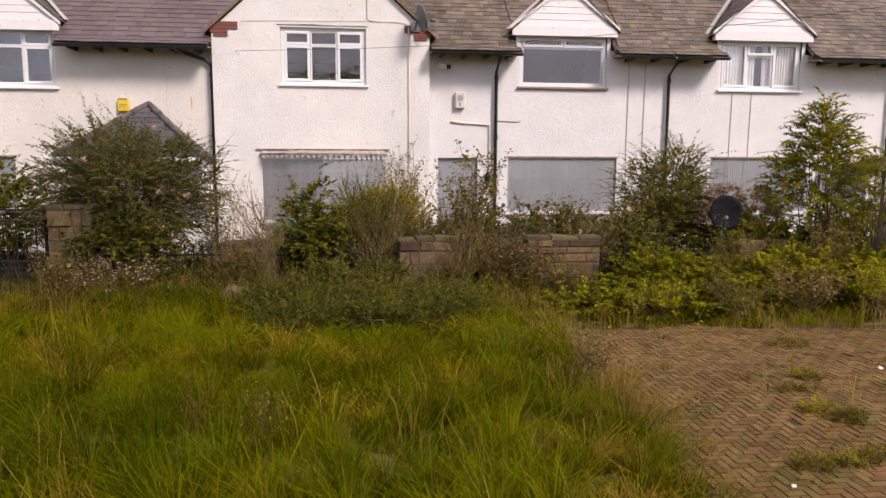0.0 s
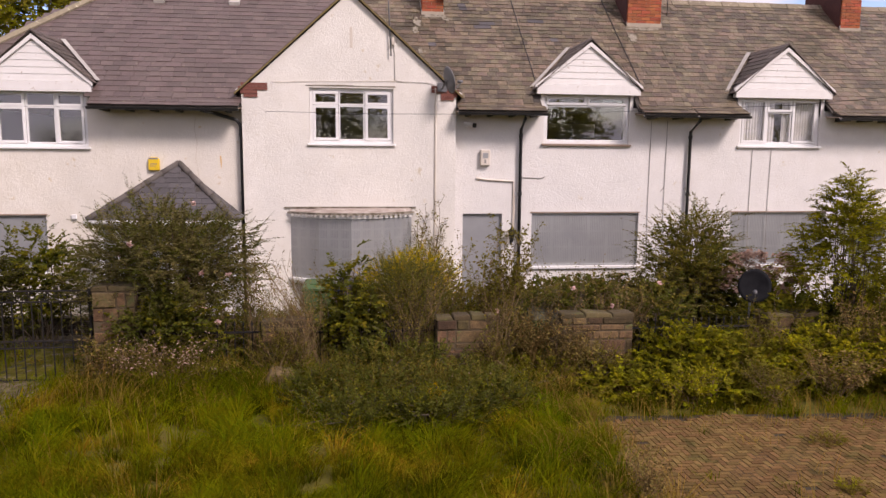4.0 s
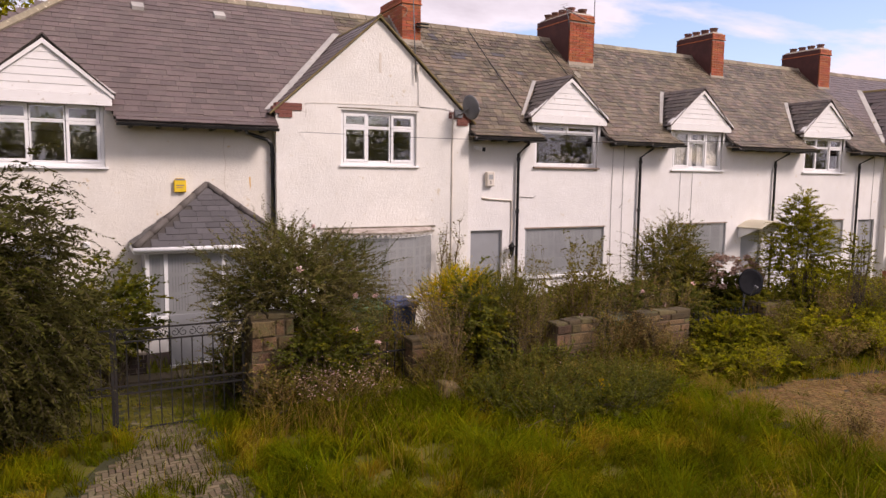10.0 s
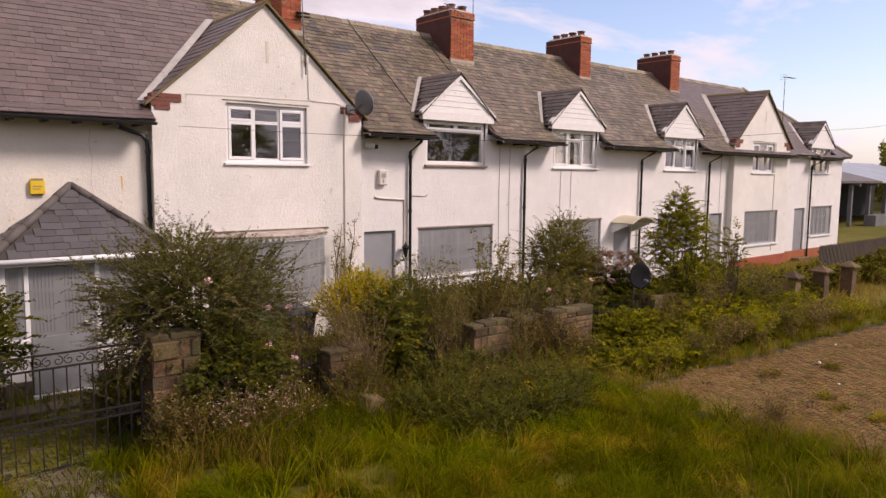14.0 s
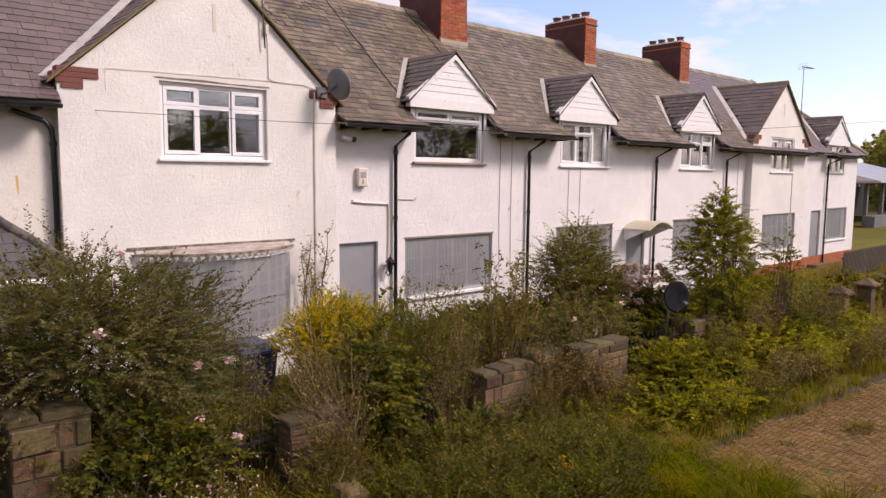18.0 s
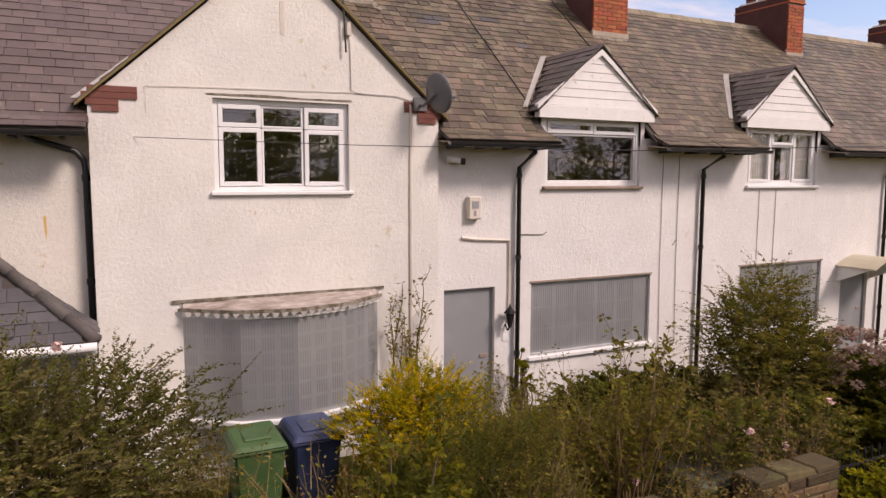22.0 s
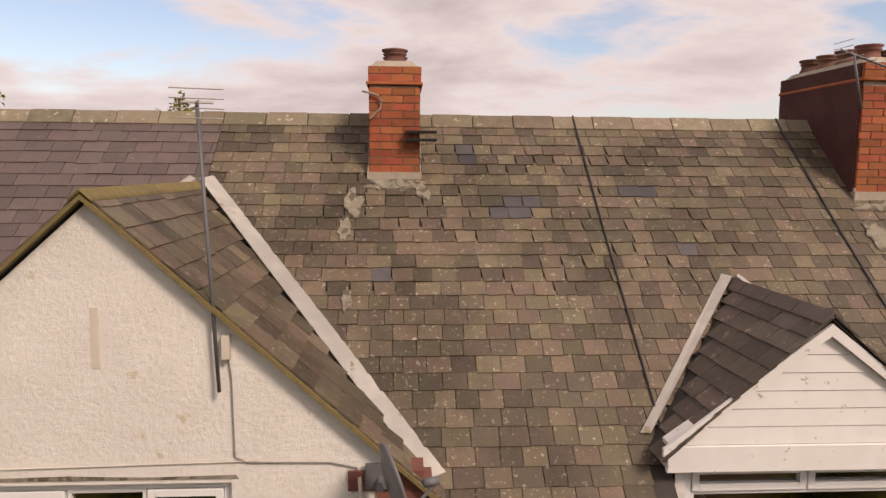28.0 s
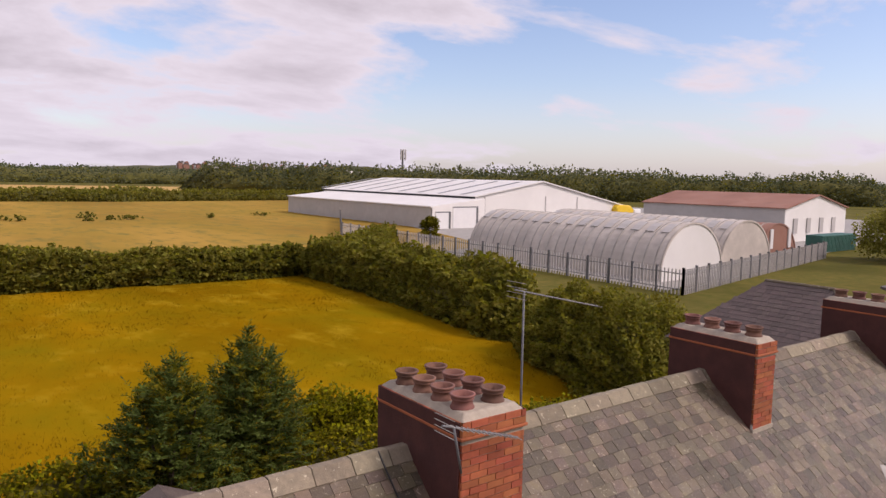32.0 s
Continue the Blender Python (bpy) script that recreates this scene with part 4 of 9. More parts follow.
        top.prism([(c - sx(zt), zt), (c + sx(zt), zt), (c, 6.66)], "y", GABLE_Y, GABLE_Y + 0.30)
        part("gable_top", top, GABLECAST, H)
        part("vent_slot", Geo().box(c - 0.005, GABLE_Y - 0.006, 5.57, c + 0.05, GABLE_Y + 0.005, 5.98), PALECABLE, H)
        part("lintel_strip", Geo().prism([(wx0 - 0.06, wz1 + 0.03), (wx1 + 0.05, wz1 + 0.028), (wx1 + 0.03, wz1 + 0.055), (c + 0.3, wz1 + 0.046), (c - 0.2, wz1 + 0.062), (wx0 - 0.08, wz1 + 0.05)], "y", GABLE_Y - 0.006, GABLE_Y + 0.01), SPLASH, H)
        window(H, wx0 + 0.003, wx1 - 0.003, wz0 + 0.003, wz1 - 0.003, GABLE_Y + 0.06, SIX)
        # roof of the gable
        deck = Geo()
        zr, hw2 = 6.72, GHALF + 0.12
        ze = zr - 0.905 * hw2
        yb, yr = EAVE_Y + (ze - EAVE_Z) / PITCH, EAVE_Y + (zr - EAVE_Z) / PITCH
        yf = GABLE_Y - 0.05
        for s in (-1, 1):
            lo = [(c + s * hw2, yf + 0.02, ze - 0.036), (c, yf + 0.02, zr - 0.036), (c, yr, zr - 0.036), (c + s * hw2, yb + 0.05, ze - 0.036)]
            deck.hexa(lo, [(p, q, t + 0.02) for p, q, t in lo])
        groof = part("gable_roof", deck, DECK, H, "mossy slate roof of the gable")
        for s in (-1, 1):
            def keep(p):
                return p.y < EAVE_Y + (p.z - EAVE_Z) / PITCH + 0.04
            g, _ = slates_on((c + s * (hw2 + 0.02), yf - 0.01, ze - 0.018), (0, 1, 0), (-s, 0, 0.905), yr - yf, hw2 * 1.349, keep, 0.27, 0.20, 77 + s)
            tagged(part("slate_covering", g, SLATEJ if s > 0 and key == "house_b" else SLATEDARK, groof), kind="stuff")
            lo = [(c + s * 0.02, yr - 0.05, zr + 0.045), (c + s * 0.12, yr + 0.09, zr + 0.075), (c + s * (hw2 + 0.05), yb + 0.07, ze + 0.055), (c + s * (hw2 - 0.09), yb - 0.03, ze + 0.05)]
            part("valley_flashing", Geo().hexa(lo, [(p, q - 0.012, t + 0.022) for p, q, t in lo]), LEAD, groof, "pale lead valley")
            vg = [(c + s * (hw2 + 0.01), yf - 0.035, ze - 0.038), (c, yf - 0.035, zr - 0.033), (c, yf + 0.08, zr - 0.033), (c + s * (hw2 + 0.01), yf + 0.08, ze - 0.038)]
            part("verge", Geo().hexa(vg, [(p, q, t + 0.035) for p, q, t in vg]), MOSSY, groof)
        a = yf - 0.04
        while a < yr:
            rt = Geo().prism([(c - 0.075, zr - 0.052), (c, zr + 0.015), (c + 0.075, zr - 0.052), (c + 0.075, zr - 0.025), (c, zr + 0.045), (c - 0.075, zr - 0.025)], "y", a, min(a + 0.44, yr + 0.05))
            part("ridge_tile", rt, MOSSY, groof, bevel=0.01)
            a += 0.45
        # stepped brick kneelers, courses laid bare where the render has gone
        for s in (-1, 1):
            kn = None
            for k in range(4):
                z = 4.55 + 0.073 * k
                outer = GHALF + (-0.05, 0.02, 0.06, 0.0)[k]
                inner = GHALF - (0.32, 0.32, 0.52, 0.52)[k]
                a, b = sorted((c + s * inner, c + s * outer))
                g = Geo().box(a, GABLE_Y - 0.022 - 0.004 * (k % 2), z, b, GABLE_Y + 0.2, z + 0.068)
                if kn is None:
                    kn = part("kneeler", g, KNEEL, H, "exposed red brick kneeler under the verge")
                else:
                    part("brick_course", g, KNEEL, kn)

# ---- main roofs ----
SL = math.sqrt(1 + PITCH * PITCH)
slope = Vector((0, 1, PITCH)).normalized()
HIP_W, HIP_E = WEST + (RIDGE_Y - FRONT) + 0.1, EAST - (RIDGE_Y - FRONT) - 0.1
for key, _, _ in SPANS:
    H = HOUSES[key]
    x0, x1 = ROOFS[key]
    if key == "house_a":
        x0 -= 0.27
    if key == "house_e":
        x1 += 0.27
    cuts = sorted({x0, x1, *[q for c in DORMER_ALL for q in (c - 1.06, c + 1.06) if x0 < q < x1], *[q for c in GABLES for q in (c - GHALF, c + GHALF) if x0 < q < x1], *[q for q in (HIP_W, HIP_E) if x0 < q < x1]})
    decks = []
    for a, b in zip(cuts, cuts[1:]):
        m = (a + b) / 2
        y0 = EAVE_Y
        if any(abs(m - c) < 1.06 for c in DORMER_ALL):
            y0 = FRONT + 0.40
        elif any(abs(m - c) < GHALF for c in GABLES):
            y0 = FRONT + 0.25

        def edge(x):
            if x < HIP_W:
                return EAVE_Y + (x - (WEST - 0.27))
            if x > HIP_E:
                return EAVE_Y + (EAST + 0.27 - x)
            return RIDGE_Y
        ya, yb = min(RIDGE_Y, edge(a)), min(RIDGE_Y, edge(b))
        ya, yb = max(ya, y0 + 0.001), max(yb, y0 + 0.001)
        low = [(a, y0, roof_z(y0) - 0.06), (b, y0, roof_z(y0) - 0.06), (b, yb, roof_z(yb) - 0.06), (a, ya, roof_z(ya) - 0.06)]
        decks.append(Geo().hexa(low, [(p, q, t + 0.055) for p, q, t in low]))
        low = [(a, 2 * RIDGE_Y - p[1] if i < 2 else 2 * RIDGE_Y - p[1], p[2]) if False else (p[0], 2 * RIDGE_Y - p[1], p[2]) for i, p in enumerate(low)]
        if y0 > EAVE_Y:
            yy = EAVE_Y
            low[0] = (a, 2 * RIDGE_Y - yy, roof_z(yy) - 0.06)
            low[1] = (b, 2 * RIDGE_Y - yy, roof_z(yy) - 0.06)
        low = [low[1], low[0], low[3], low[2]]
        decks.append(Geo().hexa(low, [(p, q, t + 0.055) for p, q, t in low]))
    for d in decks[1:]:
        part("roof_deck", d, DECK, H)
    roof = part("roof", decks[0], DECK, H, "dark purple-grey slate roof" if key == "house_a" else "mossy brown-green slate roof with slipped slates")

    def keep(p):
        if p.x < HIP_W and p.y - EAVE_Y > p.x - (WEST - 0.27):
            return False
        if p.x > HIP_E and p.y - EAVE_Y > EAST + 0.27 - p.x:
            return False
        return p.z > dormer_z(p.x) + 0.0 and p.z > gable_z(p.x) + 0.0

    def near(p, key=key):
        return key == "house_b" and 0.5 < p.x < 4.6 and 16.3 < p.y < 18.0
    wide, rise = (0.27, 0.175) if key == "house_a" else (0.20, 0.162)
    g, singles = slates_on((x0, EAVE_Y - 0.03, EAVE_Z - 0.025), (1, 0, 0), slope, x1 - x0, (RIDGE_Y - EAVE_Y - 0.02) * SL, keep, wide, rise, 5 + int(x0 * 7), near, True)
    tagged(part("slate_covering", g, SLATEDARK if key in ("house_a", "house_e") else SLATEJ, roof), kind="stuff")
    if key == "house_b":
        ROOF_B, ROOF_SINGLES = roof, singles
    # ridge tiles
    a = max(x0, HIP_W) if key == "house_a" else x0
    end = min(x1, HIP_E) if key == "house_e" else x1
    k = 0
    while a < end - 0.05:
        b = min(a + 0.46, end)
        dz = 0.006 * (k % 2)
        t = Geo().prism([(RIDGE_Y - 0.17, RIDGE_Z - 0.105), (RIDGE_Y - 0.05, RIDGE_Z + 0.035 + dz), (RIDGE_Y + 0.05, RIDGE_Z + 0.035 + dz), (RIDGE_Y + 0.17, RIDGE_Z - 0.105),
                         (RIDGE_Y + 0.15, RIDGE_Z - 0.13), (RIDGE_Y, RIDGE_Z - 0.01), (RIDGE_Y - 0.15, RIDGE_Z - 0.13)], "x", a + 0.004, b - 0.004)
        part("ridge_tile", t, RIDGE, roof, bevel=0.006)
        a, k = b, k + 1
    for sgn, hx, ex in ((-1, HIP_W, WEST - 0.27), (1, HIP_E, EAST + 0.27)):
        if (key == "house_a") == (sgn < 0) and key in ("house_a", "house_e"):
            hip = Geo().add([(ex, EAVE_Y, EAVE_Z - 0.01), (ex, 2 * RIDGE_Y - EAVE_Y, EAVE_Z - 0.01), (hx, RIDGE_Y, RIDGE_Z - 0.01), (ex, EAVE_Y, EAVE_Z - 0.07), (ex, 2 * RIDGE_Y - EAVE_Y, EAVE_Z - 0.07), (hx, RIDGE_Y, RIDGE_Z - 0.07)],
                            [(0, 1, 2) if sgn > 0 else (2, 1, 0), (5, 4, 3), (0, 3, 4, 1), (0, 2, 5, 3), (1, 4, 5, 2)])
            part("hip_end", hip, SLATEDARK, roof)
            hc = Geo().tube([(ex, EAVE_Y, EAVE_Z + 0.02), (hx, RIDGE_Y, RIDGE_Z + 0.02)], 0.09, 6)
            part("hip_cap", hc, RIDGE, roof)
    # gutters between the dormers and gables
    stops = [x0 + 0.02] + sorted([q for c in DORMER_ALL for q in (c - 1.14, c + 1.14) if x0 < q < x1] + [q for c in GABLES for q in (c - GHALF - 0.02, c + GHALF + 0.02) if x0 < q < x1]) + [x1 - 0.02]
    if key == "house_b":
        stops = stops[1:]
    if key == "house_a":
        stops = stops[:-1]
    for a, b in zip(stops[::2], stops[1::2]):
        # the slates kick out over the eaves
        ye, zv = EAVE_Y - 0.22, EAVE_Z - 0.075
        if any(abs(b - c + 1.14) < 0.01 for c in DORMER_ALL):
            b += 0.13
        if any(abs(a - c - 1.14) < 0.01 for c in DORMER_ALL):
            a -= 0.05
        low = [(a, ye, zv - 0.03), (b, ye, zv - 0.03), (b, EAVE_Y + 0.06, EAVE_Z + 0.02), (a, EAVE_Y + 0.06, EAVE_Z + 0.02)]
        part("eaves_board", Geo().hexa(low, [(u, v, w + 0.022) for u, v, w in low]), DECK, roof)
        fl_, _ = slates_on((a, ye - 0.025, zv - 0.012), (1, 0, 0), (0, 0.28, 0.128), b - a, 0.31, lambda q: True, wide, 0.165, int(a * 31) % 997)
        tagged(part("slate_covering", fl_, SLATEDARK if key in ("house_a", "house_e") else SLATEJ, roof), kind="stuff")
        gutter(H, a, b, ye - 0.03, zv - 0.045)
        nb = max(2, int((b - a) / 0.42))
        for i in range(nb):
            xb_ = a + (b - a) * (i + 0.5) / nb
            part("rafter_foot", Geo().prism([(ye + 0.03, zv - 0.115), (FRONT - 0.002, EAVE_Z - 0.19), (FRONT - 0.002, EAVE_Z - 0.09), (ye + 0.03, zv - 0.052)], "x", xb_ - 0.028, xb_ + 0.028), PIPE, H)
        part("soffit", Geo().prism([(ye + 0.012, zv - 0.05), (FRONT - 0.002, EAVE_Z - 0.088), (FRONT - 0.002, EAVE_Z - 0.06), (ye + 0.012, zv - 0.033)], "x", a, b), TIMBER, H)

swan = part("drainpipe", Geo().tube([(-3.60, 14.55, 4.27), (-3.60, 14.57, 4.24), (-3.50, 14.98, 4.22), (-3.10, 15.0, 4.10), (-3.02, 15.0, 4.0), (-3.005, 15.0, 3.85), (-3.005, 15.0, 0.05)], 0.036, 8), PIPE, HOUSES["house_a"], "black plastic drainpipe with a long swan neck", smooth=True)
for z in (3.8, 2.6, 1.1):
    part("bracket", Geo().lathe([(0.036, -0.035), (0.047, -0.035), (0.047, 0.035), (0.036, 0.035)], -3.005, 15.0, 10, z), PIPE, swan)
for key, x, top in (("house_b", 2.86, 4.27), ("house_c", 6.69, 4.27), ("house_c", 11.98, 4.27), ("house_d", 16.03, 4.27), ("house_e", 24.3, 4.27)):
    pipe_down(HOUSES[key], x, FRONT, top)

chimney(HOUSES["house_b"], 0.93, 1.45, 17.52, 18.95, 6.86, 7.95, [(1.19, 17.84), (1.19, 18.35)], "few", 3, "narrow red brick chimney with clay pots")
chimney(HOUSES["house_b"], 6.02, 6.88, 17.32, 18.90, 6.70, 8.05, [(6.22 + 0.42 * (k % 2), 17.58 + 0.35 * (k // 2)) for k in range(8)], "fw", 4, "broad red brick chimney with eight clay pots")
chimney(HOUSES["house_c"], 11.78, 12.32, 17.42, 18.95, 6.76, 8.10, [(12.05, 17.65 + 0.36 * k) for k in range(4)], "", 5, "red brick chimney with four clay pots")
chimney(HOUSES["house_d"], 17.15, 17.75, 17.42, 18.95, 6.76, 8.10, [(17.45, 17.65 + 0.36 * k) for k in range(4)], "", 6, "red brick chimney with four clay pots")

# ---- porch, bay and fittings on the fronts ----
HA, HB = HOUSES["house_a"], HOUSES["house_b"]
PX0, PX1, PY = -5.50, -3.02, 13.86
porch = thing("porch", (-4.26, 14.4, 0), "white porch with blue-grey hipped slate roof, screened with steel", "porch")
pe0, pe1, pyf, pz, pa = -5.66, -2.97, 13.76, 2.14, (-4.27, 15.04, 3.20)
g = Geo()
cor = [(pe0, FRONT - 0.01, pz), (pe0, pyf, pz), (pe1, pyf, pz), (pe1, FRONT - 0.22, pz)]
g.add(cor + [pa] + [(a, b, c - 0.05) for a, b, c in cor], [(1, 0, 4), (2, 1, 4), (3, 2, 4), (5, 6, 1, 0), (6, 7, 2, 1), (7, 8, 3, 2), (8, 7, 6, 5)])
proof = part("porch_roof", g, DECK, porch, "blue-grey slate hipped roof")


def tri_keep(a, b, c):
    a, b, c = Vector(a), Vector(b), Vector(c)

    def keep(p):
        n = (b - a).cross(c - a)
        return all((e1 - e0).cross(p - e0).dot(n) >= -0.02 for e0, e1 in ((a, b), (b, c), (c, a)))
    return keep


for a, b, sd in ((cor[1], cor[2], 1), (cor[0], cor[1], 2), (cor[2], cor[3], 3)):
    a, b, c = Vector(a), Vector(b), Vector(pa)
    u = (b - a).normalized()
    v = (c - a) - u * (c - a).dot(u)
    s, _ = slates_on(a, u, v, (b - a).length, v.length, tri_keep(a, b, c), 0.27, 0.15, sd)
    tagged(part("slate_covering", s, PORCHSLATE, proof), kind="stuff")
for q in (cor[1], cor[2]):
    hv = Vector(pa) - Vector(q)
    for k in range(5):
        p0, p1 = Vector(q) + hv * (k / 5 + 0.004), Vector(q) + hv * ((k + 1) / 5)
        part("hip_tile", Geo().tube([p0 + Vector((0, 0, 0.015)), p1 + Vector((0, 0, 0.015))], 0.07, 8, 0.062), PORCHHIP, proof, smooth=True)
part("fascia", Geo().box(pe0, pyf - 0.015, pz - 0.11, pe1, pyf + 0.01, pz - 0.012).box(pe0 - 0.015, pyf, pz - 0.11, pe0 + 0.01, FRONT - 0.03, pz - 0.012), UPVC, porch)
gt = Geo()
gt.tube([(pe0 - 0.03, pyf - 0.06, pz - 0.03), (pe1 + 0.0, pyf - 0.06, pz - 0.03)], 0.045, 8)
part("gutter", gt, UPVC, porch, "white plastic gutter", smooth=True)
part("drainpipe", Geo().tube([(PX1 - 0.02, pyf - 0.05, pz - 0.06), (PX1 + 0.06, PY + 0.05, pz - 0.3), (PX1 + 0.06, PY + 0.05, 0.05)], 0.03, 8), UPVC, porch, smooth=True)
# low walls, posts, door and screens
for q in ((PX0, PY, -5.16, PY + 0.2), (-4.22, PY, PX1, PY + 0.2), (PX0, PY + 0.2, PX0 + 0.2, FRONT - 0.005), (PX1 - 0.2, PY + 0.2, PX1, GABLE_Y - 0.005)):
    part("dwarf_wall", Geo().box(q[0], q[1], 0.28, q[2], q[3], 0.86), ROUGHCAST, porch)
for g in (Geo().box(PX0 - 0.01, PY - 0.012, -0.05, -5.15, PY + 0.19, 0.279), Geo().box(-4.23, PY - 0.012, -0.05, PX1, PY + 0.19, 0.279), Geo().box(PX0 - 0.012, PY + 0.191, -0.05, PX0 + 0.19, FRONT - 0.006, 0.279)):
    part("plinth", g, DARKBRICK, porch, "black-painted brick plinth")
for a, b in ((PX0 - 0.05, -5.15), (-4.23, PX1 + 0.03)):
    part("sill", Geo().box(a, PY - 0.06, 0.862, b, PY + 0.15, 0.92), UPVC, porch, bevel=0.008)
part("side_sill", Geo().box(PX0 - 0.05, PY + 0.152, 0.862, PX0 + 0.15, FRONT - 0.004, 0.92), UPVC, porch)
for x in (PX0, -5.20, -4.22, PX1 - 0.07):
    part("post", Geo().box(x, PY + 0.01, 0.92, x + 0.065, PY + 0.09, 2.04), UPVC, porch, bevel=0.005)
part("head_rail", Geo().box(PX0, PY + 0.011, 2.04, PX1, PY + 0.09, 2.10), UPVC, porch)
part("side_screen", Geo().box(PX0 + 0.02, PY + 0.1, 0.93, PX0 + 0.05, FRONT - 0.02, 2.08), STEELDOOR, porch)
part("side_wall", Geo().box(PX1 - 0.06, PY + 0.1, 0.93, PX1 - 0.01, GABLE_Y - 0.02, 2.08), ROUGHCAST, porch)
for a, b in ((PX0 + 0.065, -5.20), (-4.155, PX1 - 0.07)):
    part("screen", Geo().box(a, PY + 0.03, 0.925, b, PY + 0.055, 2.04), STEEL, porch, "perforated steel sheet")
door = part("door_screen", Geo().box(-5.13, PY + 0.02, 0.93, -4.225, PY + 0.05, 2.035), STEEL, porch, "pale steel upper half of the porch door")
part("lower_panel", Geo().box(-5.13, PY - 0.006, 0.05, -4.24, PY + 0.04, 0.928), STEELDOOR, door, "dark grey steel lower panel")
part("handle", Geo().box(-4.40, PY - 0.03, 1.06, -4.27, PY + 0.019, 1.10), UPVC, door, "white door handle")
part("threshold", Geo().box(-5.15, PY - 0.10, 0.0, -4.24, PY - 0.008, 0.045), UPVC, door)
part("step", Geo().box(-5.05, PY - 0.50, -0.02, -4.4, PY - 0.101, 0.04), STONE, porch, bevel=0.01)
perf = Geo()
for a, b in ((PX0 + 0.1, -5.22), (-4.1, PX1 - 0.12), (-5.10, -4.28)):
    n = max(1, int((b - a) / 0.3))
    for i in range(n):
        for j in range(3):
            for k in range(6):
                xx = a + (b - a) * (i + 0.08 + 0.12 * k) / n
                perf.box(xx, PY + (0.014 if a < -5.05 and b > -4.5 else 0.024), 1.0 + j * 0.34, xx + 0.012, PY + 0.031, 1.27 + j * 0.34)
tagged(part("perforation", perf, PERF, porch), kind="stuff")

# oriel bay on the gable
bay = thing("bay_window", (-0.77, 14.6, 0.86), "white bow bay window covered with grey perforated steel sheets", "bay window")
BAY = [(-2.03, 14.86), (-1.43, 14.42), (-0.77, 14.28), (-0.11, 14.42), (0.49, 14.86)]


def bay_ring(z0, z1, out, inset=0.0):
    pts = []
    for x, y in BAY:
        d = Vector((x + 0.77, (y - 15.6) * 1.0))
        d.normalize()
        pts.append((x + d.x * out, min(y + d.y * out, 14.859)))
    return Geo().prism(pts[::-1], "z", z0, z1)


part("sill", bay_ring(0.80, 0.86, 0.07), UPVC, bay, "white painted sill", bevel=0.008)
part("under_board", bay_ring(0.74, 0.799, 0.02), UPVC, bay)
part("frieze", bay_ring(2.12, 2.19, 0.02), UPVC, bay, "white frieze board")
part("felt_edge", bay_ring(2.191, 2.235, 0.07), SPLASH, bay, "tattered grey felt edge")
top = Geo()
for (xa, ya), (xb, yb) in zip(BAY, BAY[1:]):
    top.add([(xa, ya - 0.05, 2.238), (xb, yb - 0.05, 2.238), (xb, 14.858, 2.30), (xa, 14.858, 2.30)], [(0, 1, 2, 3)])
part("felt_top", top, mat("peeling_felt", (0.30, 0.235, 0.19, 1), (0.50, 0.445, 0.40, 1), 7, 0.9, 0.5, 30, big=0.35, bigscale=3, stretch=(1, 2, 1)), bay, "peeling brown felt top")
part("mortar_line", Geo().box(-2.15, 14.835, 2.295, 0.58, 14.857, 2.33), SPLASH, bay)
for (xa, ya), (xb, yb) in zip(BAY, BAY[1:]):
    d = Vector((xb - xa, yb - ya, 0))
    w = d.length
    d.normalize()
    n = Vector((d.y, -d.x, 0))
    p = Vector((xa, ya, 0))

    def slab(s0, s1, z0, z1, o0, o1):
        lo = [p + d * s0 + n * o0, p + d * s1 + n * o0, p + d * s1 + n * o1, p + d * s0 + n * o1]
        return [(q.x, q.y, z0) for q in lo], [(q.x, q.y, z1) for q in lo]
    sh = part("screen", Geo().hexa(*slab(0.0, w, 0.86, 2.12, -0.03, 0.0)), STEEL, bay, "perforated steel sheet")
    holes = Geo()
    for i in range(max(1, int(w / 0.22))):
        for j in range(6):
            for k in range(5):
                s0 = w * (i + 0.1) / max(1, int(w / 0.22)) + 0.032 * k
                holes.hexa(*slab(s0, s0 + 0.012, 0.92 + j * 0.2, 1.08 + j * 0.2, 0.0005, 0.002))
    tagged(part("perforation", holes, PERF, sh), kind="stuff")
for k in range(24):
    t = (k + 0.5) / 24 * 4
    i = min(3, int(t))
    (xa, ya), (xb, yb) = BAY[i], BAY[i + 1]
    x, y = xa + (xb - xa) * (t - i), ya + (yb - ya) * (t - i)
    part("lead_tab", Geo().prism([(x - 0.045, 2.195), (x + 0.045, 2.195), (x + 0.02, 2.14 + 0.02 * (k % 3)), (x - 0.02, 2.145)], "y", y - 0.10, y - 0.085), LEAD, bay)

# wall boxes and lights
yellow = mat("yellow_plastic", (0.75, 0.50, 0.02, 1), (0.68, 0.45, 0.02, 1), 5, 0.4, 0.0, big=0.1)
alarm = thing("alarm_box", (-4.76, FRONT, 3.2), "yellow burglar alarm box on a white wall", "alarm box")
part("case", Geo().prism([(-4.87, 3.06), (-4.65, 3.06), (-4.65, 3.28), (-4.69, 3.33), (-4.83, 3.33), (-4.87, 3.28)], "y", FRONT - 0.075, FRONT - 0.001), yellow, alarm, bevel=0.012)
part("top_cover", Geo().box(-4.85, FRONT - 0.079, 3.285, -4.67, FRONT - 0.0755, 3.32), CABLE, alarm)
part("print_bars", Geo().box(-4.83, FRONT - 0.078, 3.18, -4.69, FRONT - 0.0755, 3.20).box(-4.83, FRONT - 0.078, 3.14, -4.72, FRONT - 0.0755, 3.155), TIMBER, alarm)
meter = thing("meter_box", (2.08, FRONT, 3.37), "grey-white alarm bell box on the wall", "wall box")
